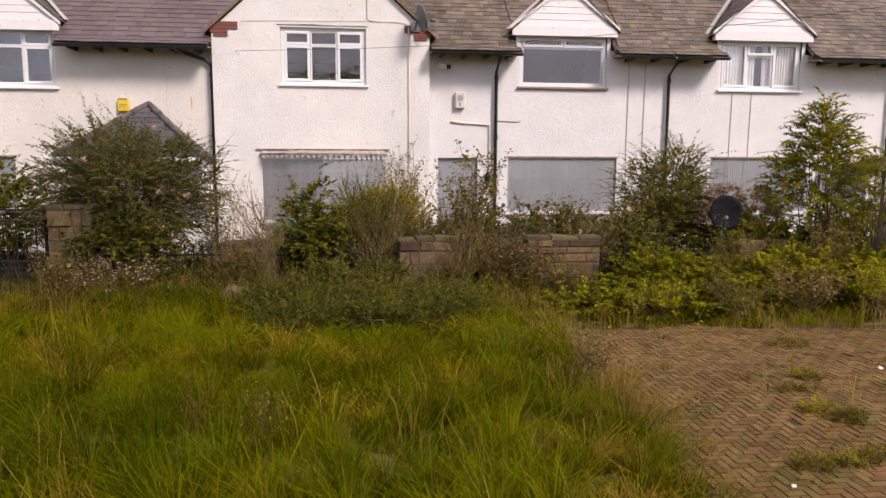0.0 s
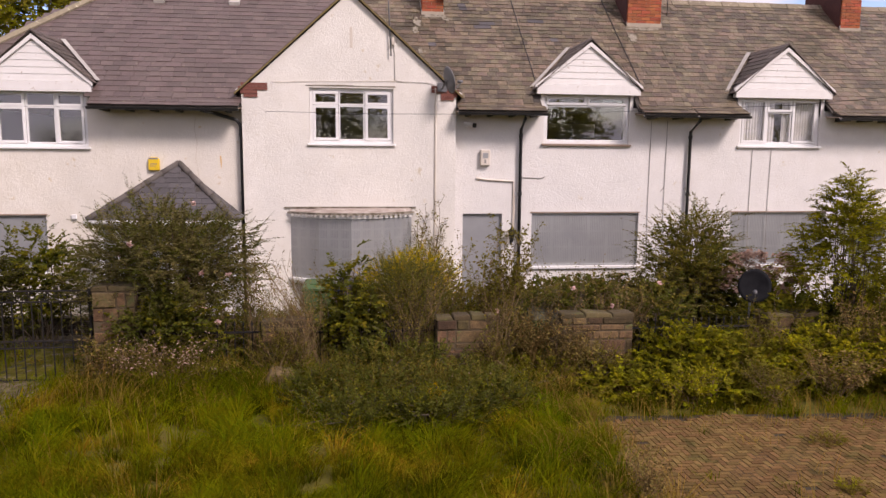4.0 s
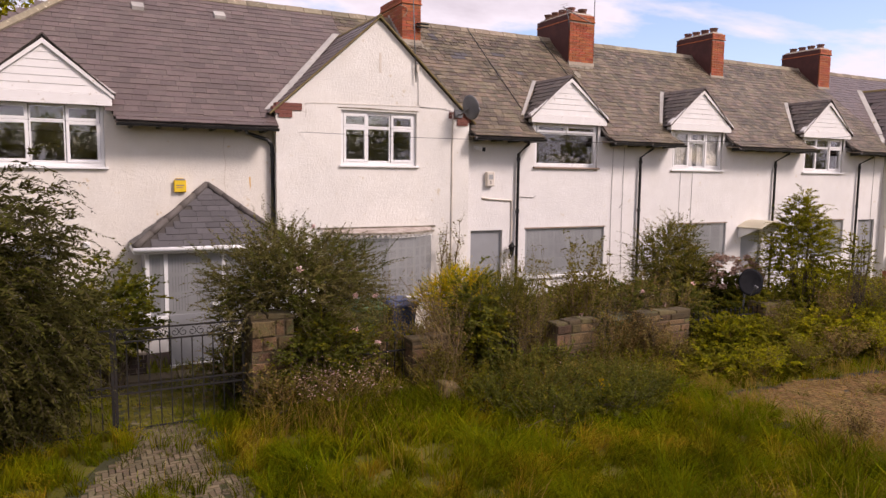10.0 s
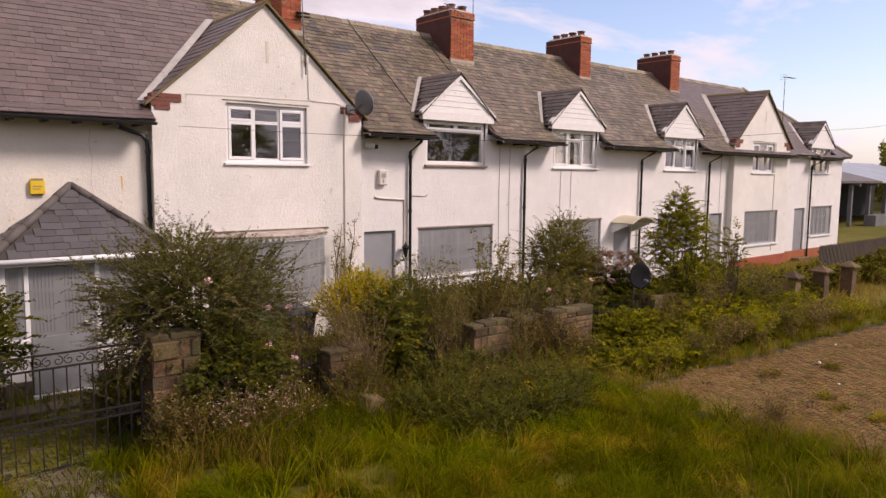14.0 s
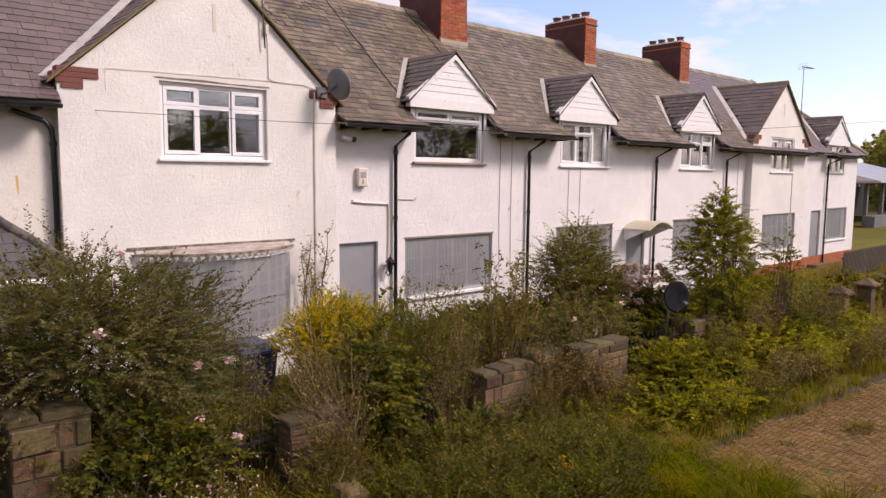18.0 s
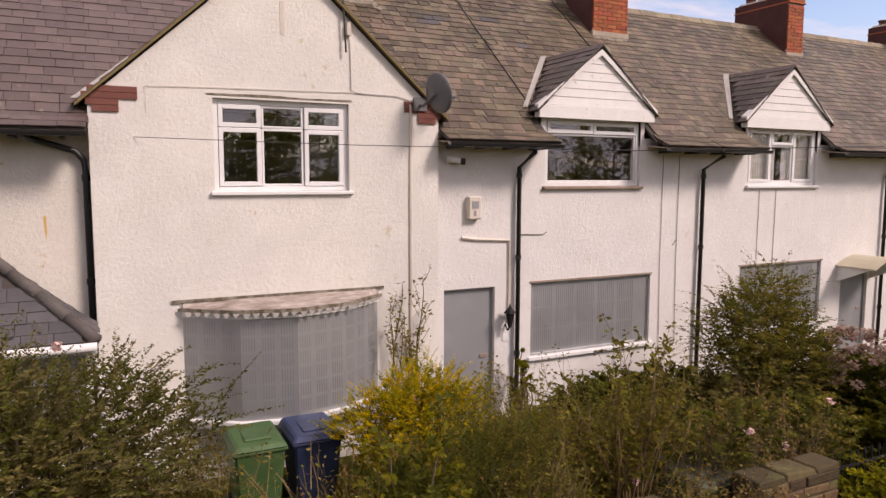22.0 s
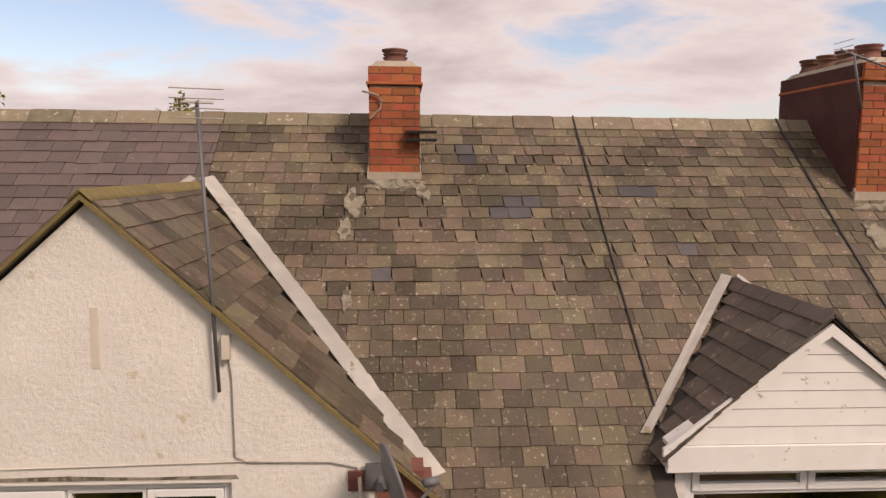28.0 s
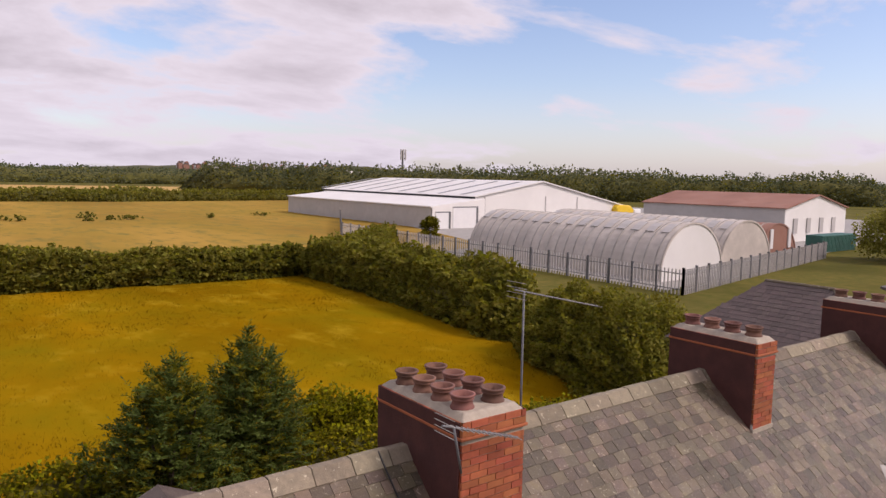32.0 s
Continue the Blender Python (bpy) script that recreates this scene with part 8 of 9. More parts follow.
spray_bush("conifer_hedge", (-8.8, 9.6), 1.3, 0.8, 0.0, 1.7, 1100, 24, 0.07, LEAFHEDGE, "low dark skirt of the conifer hedge", "hedge", 0.3, 29, 0.45, 0.05, 0.5, second=(LEAFDARK, 0.12))
spray_bush("shrub", (-7.1, 11.9), 0.85, 0.6, 0.1, 2.0, 680, 22, 0.075, LEAFHEDGE, "dark shrub in the end garden behind the gate", "shrub", 0.45, 30, 0.35)
spray_bush("shrub", (-6.1, 12.75), 0.66, 0.6, 0.40, 1.98, 420, 18, 0.085, LEAFDARK, "olive-green rose shrub in the end garden", "shrub", 0.6, 23, 0.4, 0.5, 0.3, second=(LEAFMID, 0.45))
spray_bush("rose_bush", (-3.56, 11.3), 1.30, 0.92, 0.65, 2.58, 2600, 30, 0.052, LEAFROSE, "big dark rambling shrub with fine sprays and a few pink roses", "bush", 0.42, 24, 0.50, 0.32, 0.18, second=(LEAFDARK, 0.22), flowers=(PETAL, 6, 0.04), trunk=0.024)
spray_bush("rose_bush", (-3.42, 10.48), 0.78, 0.36, 0.10, 1.35, 480, 16, 0.072, LEAFDARK, "straggling pink rose over the gate pillar and railing", "bush", 0.6, 25, 0.45, 0.6, 0.4, second=(LEAFMID, 0.35), flowers=(PETAL, 6, 0.042))
twigs("dead_weeds", (-3.35, 9.95), 0.75, 0.35, 0.80, 70, "pinkish brown seeding weed stalks by the pillar", 26, (HYDRANGEA, 1, 0.035), m=LEAFBROWN, r=0.004)
twigs("dead_weeds", (-4.2, 10.1), 0.4, 0.25, 0.7, 26, "brown seeding weed stalks by the gate", 27, (LEAFBROWN, 2, 0.05), r=0.004)
fan_shrub("bare_shrub", (-1.42, 10.24), 36, 1.75, 0.75, (-0.25, 0.15), "tangle of bare reddish-brown stems arching over a stone pier", 28, (LEAFBROWN, 2, 0.03), r=0.0052, forks=6)
fan_shrub("bare_shrub", (-1.15, 10.62), 22, 1.9, 0.35, (-0.85, -0.05), "pale leaning stems over the railing", 128, (LEAFMID, 1, 0.04), r=0.009)
fan_shrub("bare_shrub", (-2.25, 11.1), 30, 1.95, 0.5, (0, 0), "sparse leggy shrub with few leaves", 29, (LEAFOLIVE, 2, 0.045), r=0.006)
# middle garden
spray_bush("golden_shrub", (0.40, 13.30), 0.92, 0.46, 0.25, 1.52, 2100, 26, 0.046, LEAFLIGHT, "yellow-green feathery shrub with golden tips", "shrub", 0.34, 31, 0.24, 0.6, 0.05, second=(LEAFGOLD, 0.5))
spray_bush("leafy_sapling", (-0.62, 10.62), 0.30, 0.2, 0.15, 1.35, 150, 14, 0.10, LEAFDARK, "young green sapling with broad leaves against the railing", "sapling", 0.6, 333, 0.3, 0.4, 0.4, second=(LEAFMID, 0.45))
spray_bush("undergrowth", (-0.15, 12.0), 0.8, 0.5, 0.0, 1.12, 420, 18, 0.055, LEAFOLIVE, "olive undergrowth before the golden shrub", "undergrowth", 0.42, 336, 0.34, 0.9, 0.1, second=(LEAFDARK, 0.35))
spray_bush("green_shrub", (0.10, 11.05), 0.70, 0.42, 0.45, 1.72, 900, 26, 0.045, LEAFDARK, "feathery dark green broom behind the railing", "shrub", 0.26, 32, 0.38, 1.3, 0.0, second=(LEAFOLIVE, 0.35))
spray_bush("green_shrub", (-0.85, 10.72), 0.36, 0.34, 0.35, 1.85, 210, 14, 0.095, LEAFDARK, "tall broad-leaved green shrub growing through the railing", "shrub", 0.5, 33, 0.32, 0.5, 0.35, second=(LEAFMID, 0.35))
fan_shrub("bare_shrub", (0.25, 10.55), 40, 1.55, 0.5, (0.0, 0.0), "brown forked stems and dry weeds behind the railing", 34, (LEAFOLIVE, 2, 0.04), r=0.005, forks=8)
fan_shrub("leggy_shrub", (1.55, 10.95), 40, 2.25, 0.75, (0.25, 0.1), "tall leggy shrub with sparse olive leaves at its tips", 35, (LEAFOLIVE, 6, 0.065), r=0.008)
fan_shrub("leggy_shrub", (0.75, 11.15), 30, 2.2, 0.6, (0.0, 0.2), "thin brown stems with few leaves and seed heads", 36, (LEAFOLIVE, 3, 0.05), r=0.0048, forks=7)
fan_shrub("dock_stems", (1.95, 10.12), 56, 1.0, 0.42, (0.0, 0.0), "rusty brown dock stalks in the gateway", 37, (LEAFBROWN, 3, 0.045), m=LEAFBROWN, r=0.006)
fan_shrub("dock_stems", (2.45, 9.92), 34, 0.75, 0.30, (0.05, 0.0), "dark brown dock stalks before the stone wall", 137, (LEAFBROWN, 3, 0.045), m=LEAFBROWN, r=0.006)
fan_shrub("bare_shrub", (1.38, 10.02), 16, 1.25, 0.26, (0.1, 0.05), "thin brown stems before the stone pier", 138, (LEAFOLIVE, 2, 0.045), r=0.005)
spray_bush("nettle_patch", (-0.45, 9.25), 0.9, 0.55, -0.1, 0.46, 430, 18, 0.062, LEAFNETTLE, "mound of dark green nettles with small pale flowers", "weeds", 0.42, 38, 0.40, 0.8, 0.1, second=(LEAFOLIVE, 0.45), flowers=(HYDRANGEA, 8, 0.010))
spray_bush("nettle_patch", (0.80, 9.20), 0.80, 0.55, -0.1, 0.40, 460, 18, 0.062, LEAFNETTLE, "mound of dark green weeds with small pale flowers", "weeds", 0.42, 39, 0.40, 0.8, 0.1, second=(LEAFOLIVE, 0.45), flowers=(HYDRANGEA, 5, 0.010))
spray_bush("nettle_patch", (-0.1, 9.95), 1.2, 0.35, -0.1, 0.66, 460, 18, 0.06, LEAFNETTLE, "dark green nettles at the foot of the railing", "weeds", 0.5, 139, 0.28, 0.8, 0.1, second=(LEAFOLIVE, 0.3))
for k, (bx, by, rx, ry, h, n) in enumerate(((-0.75, 8.45, 0.6, 0.45, 0.42, 300), (0.35, 8.4, 0.75, 0.45, 0.46, 380), (1.25, 8.75, 0.5, 0.45, 0.42, 260), (-1.25, 9.3, 0.4, 0.5, 0.5, 240))):
    spray_bush("nettle_patch", (bx, by), rx, ry, -0.1, h, n, 16, 0.058, LEAFNETTLE if k % 2 else LEAFDARK, "dark green weeds running out into the long grass", "weeds", 0.42, 340 + k, 0.3, 1.0, 0.1, second=(LEAFMID, 0.3))
spray_bush("weed_patch", (-1.72, 10.08), 0.42, 0.18, 0.0, 0.85, 240, 16, 0.05, LEAFOLIVE, "brown-green weeds standing before a stone pier", "weeds", 0.35, 350, 0.34, 1.2, 0.05, second=(LEAFBROWN, 0.25), stem=TWIG)
spray_bush("weed_patch", (1.36, 9.96), 0.24, 0.16, 0.0, 0.62, 130, 16, 0.05, LEAFOLIVE, "brown-green weeds standing before the gateway pier", "weeds", 0.35, 351, 0.34, 1.2, 0.05, second=(LEAFBROWN, 0.2), stem=TWIG)
bush("ragwort", (0.35, 8.75), 0.16, 0.14, 0.2, 0.52, 420, 0.04, LEAFGOLD, "yellow flowering weed in the nettles", "weeds", 10, 0.6, 40)
fan_shrub("climbing_rose", (0.80, 14.64), 8, 2.62, 0.34, (0.08, -0.06), "thin climbing rose against the white gable", 41, (LEAFOLIVE, 4, 0.06), r=0.013, m=LEAFBROWN, forks=6, category="climber")
bush("ivy", (2.75, 14.75), 0.18, 0.15, 0.3, 1.35, 900, 0.06, LEAFMID, "thin green climber by the drainpipe", "climber", 12, 0.7, 42)
spray_bush("bramble_patch", (4.0, 13.7), 1.7, 0.8, -0.1, 0.90, 1700, 14, 0.085, LEAFNETTLE, "low green brambles under the screened window", "brambles", 0.65, 43, 0.26, 0.5, 0.3, second=(LEAFDARK, 0.4))
spray_bush("bramble_patch", (1.7, 12.7), 1.1, 0.8, -0.1, 0.88, 620, 14, 0.075, LEAFOLIVE, "rough green undergrowth in the garden", "brambles", 0.6, 44, 0.32, 0.6, 0.2, second=(LEAFMID, 0.35))
spray_bush("bramble_patch", (-2.3, 12.6), 0.9, 0.8, -0.1, 0.45, 330, 14, 0.075, LEAFMID, "low green undergrowth in the garden", "brambles", 0.6, 45, 0.25)
for k, (bx, by, rx, ry, h, n) in enumerate(((-3.1, 10.0, 0.7, 0.25, 0.42, 260), (-2.5, 10.15, 0.6, 0.2, 0.34, 200), (-4.2, 10.15, 0.35, 0.25, 0.7, 180), (2.05, 9.75, 0.5, 0.4, 0.42, 200), (3.0, 9.95, 0.5, 0.2, 0.5, 220))):
    spray_bush("weed_patch", (bx, by), rx, ry, -0.1, h, n, 14, 0.06, LEAFOLIVE if k % 3 else LEAFMID, "tangled weeds and grass at the foot of the garden wall", "weeds", 0.4, 140 + k, 0.28, 0.9, 0.15, second=(LEAFBROWN, 0.18))
for k, (bx, by, rx, ry, h, n, mm) in enumerate(((2.9, 11.6, 0.9, 0.6, 0.95, 520, LEAFNETTLE), (2.1, 12.2, 0.8, 0.6, 0.95, 420, LEAFNETTLE), (3.7, 11.6, 0.8, 0.7, 1.0, 460, LEAFNETTLE), (-2.4, 11.9, 0.8, 0.6, 0.75, 320, LEAFDARK), (-1.5, 11.6, 0.6, 0.5, 0.85, 260, LEAFOLIVE), (-4.4, 11.7, 0.5, 0.5, 1.0, 260, LEAFDARK), (1.1, 12.2, 0.6, 0.5, 1.05, 260, LEAFOLIVE), (1.3, 11.2, 0.7, 0.4, 0.95, 320, LEAFOLIVE))):
    spray_bush("undergrowth", (bx, by), rx, ry, 0.0, h, n, 16, 0.06, mm, "waist-high olive undergrowth filling the front garden", "undergrowth", 0.45, 160 + k, 0.34, 0.9, 0.15, second=(LEAFBROWN, 0.2))
for k, (bx, by, h) in enumerate(((2.7, 11.0, 1.4), (2.9, 12.0, 1.6), (3.4, 11.2, 1.5), (1.9, 12.0, 1.6), (-1.0, 11.4, 1.7), (-2.9, 10.8, 1.4))):
    fan_shrub("dry_weeds", (bx, by), 26, h, 0.5, (0, 0), "thin dry stems standing over the undergrowth", 180 + k, (LEAFOLIVE if k % 2 else LEAFBROWN, 2, 0.045), r=0.005)
fan_shrub("leggy_shrub", (3.6, 10.75), 40, 1.55, 0.8, (-0.4, 0.1), "fine bare twigs hanging over the stone wall", 190, (LEAFBROWN, 1, 0.04), r=0.005, forks=7)
# roses and dark twigs round the bin and the wall
for k, (bx, by, h, n) in enumerate(((2.75, 10.95, 1.35, 130), (3.35, 11.1, 1.45, 150), (4.35, 11.0, 1.35, 170), (2.05, 11.3, 1.25, 110))):
    spray_bush("rose_bush", (bx, by), 0.42, 0.3, 0.3, h, n, 12, 0.085, LEAFDARK, "straggling rose with broad dark leaves and a pink bloom", "bush", 0.62, 360 + k, 0.34, 0.7, 0.35, second=(LEAFOLIVE, 0.35), flowers=(PETAL, 1, 0.042))
for k, (bx, by, h, sp) in enumerate(((2.15, 10.72, 1.25, 0.40), (2.62, 10.66, 1.30, 0.38), (2.35, 10.05, 1.15, 0.30))):
    fan_shrub("bare_shrub", (bx, by), 34, h, sp, (0.05, 0.0), "dark bare twigs in front of the bin and wall", 370 + k, (LEAFBROWN, 1, 0.035), m=BARK, r=0.005, forks=7)
# brambles over the wall and on to the paving
for k, (bx, by, rx, ry, h, n) in enumerate(((3.2, 9.35, 0.75, 0.42, 0.30, 300), (4.3, 9.2, 1.0, 0.6, 0.40, 480), (4.4, 10.0, 0.7, 0.5, 0.80, 420), (5.2, 9.7, 0.9, 0.7, 0.68, 560), (6.4, 9.6, 1.1, 0.8, 0.76, 680), (7.6, 9.5, 1.1, 0.8, 0.80, 640), (9.0, 9.4, 1.1, 0.8, 0.72, 540), (10.6, 9.4, 1.1, 0.8, 0.6, 420))):
    spray_bush("bramble_patch", (bx, by), rx, ry, -0.15, h, n, 15, 0.08, LEAFMID, "green brambles spilling over the wall on to the paving", "brambles", 0.68, 50 + k, 0.36, 0.55, 0.4, second=(LEAFLIGHT, 0.36), stem=LEAFBROWN)
for k, (bx, by, h, n) in enumerate(((3.9, 8.8, 0.4, 18), (5.0, 8.7, 0.5, 22), (6.0, 8.75, 0.65, 26), (7.0, 8.6, 0.7, 28), (8.2, 8.5, 0.7, 26), (9.6, 8.5, 0.6, 26), (11.0, 8.4, 0.55, 24), (5.4, 9.6, 1.1, 26), (6.9, 9.7, 1.2, 28), (8.3, 9.6, 1.3, 28), (9.8, 9.6, 1.1, 24))):
    fan_shrub("tall_weeds", (bx, by), n, h, 0.45, (0, 0), "yellowing weed stems rising from the brambles", 240 + k, ((LEAFLIGHT, LEAFOLIVE, LEAFBROWN)[k % 3], 4, 0.045), r=0.0045)
spray_bush("dark_shrub", (8.7, 9.75), 0.75, 0.55, 0.0, 1.25, 520, 20, 0.06, LEAFROSE, "dark brown-green shrub among the brambles", "shrub", 0.4, 157, 0.4, 0.8, 0.1, second=(LEAFBROWN, 0.25))
spray_bush("bramble_patch", (7.0, 10.9), 1.6, 0.7, 0.0, 1.05, 900, 15, 0.085, LEAFMID, "deep brambles behind the wall", "brambles", 0.65, 57, 0.42, 0.6, 0.4, second=(LEAFDARK, 0.35))
spray_bush("olive_shrub", (5.85, 13.05), 0.95, 0.7, 0.45, 2.30, 1050, 22, 0.066, LEAFOLIVE, "tall olive-green shrub with arching shoots", "shrub", 0.42, 58, 0.62, 0.55, 0.35, second=(LEAFDARK, 0.3))
spray_bush("olive_shrub", (5.2, 12.5), 1.2, 0.7, 0.0, 1.25, 520, 18, 0.075, LEAFROSE, "dark undergrowth below the tall shrub", "shrub", 0.5, 59, 0.4)
spray_bush("olive_shrub", (5.7, 12.35), 0.7, 0.5, 0.2, 1.7, 460, 20, 0.07, LEAFOLIVE, "olive-green shrub beside the faded hydrangea", "shrub", 0.42, 158, 0.5, 0.5, 0.3, second=(LEAFDARK, 0.3))
hyd = spray_bush("hydrangea", (6.75, 12.05), 0.75, 0.5, 0.2, 1.25, 280, 12, 0.12, LEAFDARK, "hydrangea with faded pinkish-brown flower heads", "shrub", 0.65, 66, 0.3)
hr = random.Random(66)
for k in range(84):
    a, u_ = hr.uniform(0, 2 * math.pi), hr.uniform(0.1, 1.0)
    q = np.array([[6.75 + 0.80 * math.cos(a) * math.sqrt(1 - u_ * u_ * 0.8), 12.0 + 0.6 * math.sin(a) * math.sqrt(1 - u_ * u_ * 0.8), 0.95 + 0.72 * u_]])
    cl, nrm_ = clumped(46, q, 0.10, 900 + k, 0.7)
    hang(new("flower_head", leaf_mesh("flower_head", cl, 0.052, HYDRANGEA, 0.9, 0.0, 900 + k, nrm_)), hyd)
spray_bush("rowan_sapling", (7.5, 10.8), 0.95, 0.82, 0.75, 3.15, 640, 28, 0.085, LEAFMID, "young rowan tree with layered bright green leaves", "tree", 0.3, 127, 0.46, 0.55, 0.45, second=(LEAFLIGHT, 0.35), cone=True, trunk=0.014)
spray_bush("shrub", (8.9, 11.3), 1.3, 0.6, 0.1, 1.45, 620, 18, 0.075, LEAFMID, "mixed green shrubs round the sapling", "shrub", 0.5, 68, 0.42, 0.6, 0.2, second=(LEAFLIGHT, 0.2))
spray_bush("sapling", (7.75, 9.7), 0.22, 0.22, 1.2, 2.4, 60, 16, 0.085, LEAFMID, "small thin green sapling in the brambles", "tree", 0.35, 69, 0.3, 0.6, 0.3, trunk=0.010)
spray_bush("shrub", (10.9, 11.2), 1.0, 0.7, 0.0, 1.1, 460, 18, 0.075, LEAFOLIVE, "dark shrub at the end of the brambles", "shrub", 0.5, 70, 0.4, second=(LEAFMID, 0.3))
for k, (bx, by, rx, h) in enumerate(((13.0, 11.0, 1.3, 0.7), (16.0, 11.2, 1.6, 0.7), (19.5, 10.6, 1.8, 0.9), (23.0, 10.0, 2.2, 1.3), (27.5, 9.5, 2.6, 1.8), (33.0, 8.5, 3.2, 2.0))):
    bush("hedge", (bx, by), rx, 0.9, 0.02, h, 6000, 0.10, LEAFOLIVE, "rough green growth along the far garden fronts", "hedge", 34, 0.6, 71 + k, 0.2, second=(LEAFMID, 0.3))
fan_shrub("weed", (2.08, 6.0), 16, 0.5, 0.16, (0, 0), "purple-brown seeding weed at the paving edge", 80, (LEAFBROWN, 5, 0.035), r=0.004)
fan_shrub("weed", (-1.2, 5.05), 9, 0.52, 0.10, (0, 0), "tan seed-headed weed in the grass", 81, (DRYGRASS, 3, 0.018), r=0.0026, m=DRYGRASS)
fan_shrub("weed", (-0.75, 4.9), 9, 0.48, 0.12, (0, 0), "brown seed-headed weed in the grass", 82, (LEAFBROWN, 3, 0.02), r=0.0026, m=DRYGRASS)
for k, (bx, by, rx, h, n) in enumerate(((3.98, 5.15, 0.17, 0.14, 90), (3.86, 5.36, 0.14, 0.13, 70), (3.11, 4.33, 0.13, 0.13, 80), (4.36, 6.25, 0.20, 0.10, 70), (3.66, 4.43, 0.12, 0.12, 60), (3.42, 4.38, 0.10, 0.10, 40), (3.97, 5.92, 0.14, 0.08, 40), (5.4, 5.6, 0.2, 0.14, 80), (6.2, 6.9, 0.25, 0.14, 90), (7.4, 6.2, 0.2, 0.12, 70), (4.9, 7.4, 0.25, 0.12, 80))):
    spray_bush("drive_weed", (bx, by), rx, rx * 0.7, 0.0, h, n, 9, 0.035, LEAFLIGHT if k % 2 else LEAFMID, "low green weed grown up through the block paving", "weed", 0.35, 420 + k, 0.10, 0.9, 0.1, second=(DRYGRASS, 0.3), stem=LEAFBROWN, trunk=0.004)
meadow("dry_weeds", 12000, 2.6, 13.0, 2.6, 8.2, lambda x, y: drive(x, y) and noise.noise((x * 0.7, y * 0.9, 16.0)) + 0.55 * noise.noise((x * 2.6, y * 2.6, 3.0)) > 0.16, 0.02, 0.10, 0.004, DRYGRASS, "trodden dry weeds and dirt over the paving", 22, 0.8)
# pale loose stones and litter
litter = mat("pale_litter", (0.62, 0.58, 0.50, 1), (0.70, 0.66, 0.60, 1), 8, 0.8, 0.1)
for k, (lx, ly, sz) in enumerate(((-4.25, 8.4, 0.07), (5.28, 6.42, 0.035), (2.81, 4.08, 0.025), (6.45, 7.2, 0.04), (8.2, 7.6, 0.035))):
    st_ = thing("litter", (lx, ly, 0), "scrap of pale litter lying on the ground", "litter")
    part("scrap", Geo().hexa([(lx - sz, ly - sz * 0.7, 0.05), (lx + sz * 0.8, ly - sz * 0.5, 0.052), (lx + sz, ly + sz * 0.6, 0.05), (lx - sz * 0.7, ly + sz * 0.8, 0.05)],
                             [(lx - sz * 0.8, ly - sz * 0.5, 0.05 + sz * 0.7), (lx + sz * 0.6, ly - sz * 0.3, 0.05 + sz * 0.5), (lx + sz * 0.8, ly + sz * 0.4, 0.05 + sz * 0.8), (lx - sz * 0.5, ly + sz * 0.6, 0.05 + sz)]), litter, st_, bevel=0.008)


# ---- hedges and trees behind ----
# leaf green darkened to stand for the shade inside a hedge
HEDGECORE = mat("hedge_filler", (0.085, 0.085, 0.016, 1), (0.125, 0.11, 0.02, 1), 1.2, 0.95, 1.0, 2.5, big=0.3, bigscale=0.3)


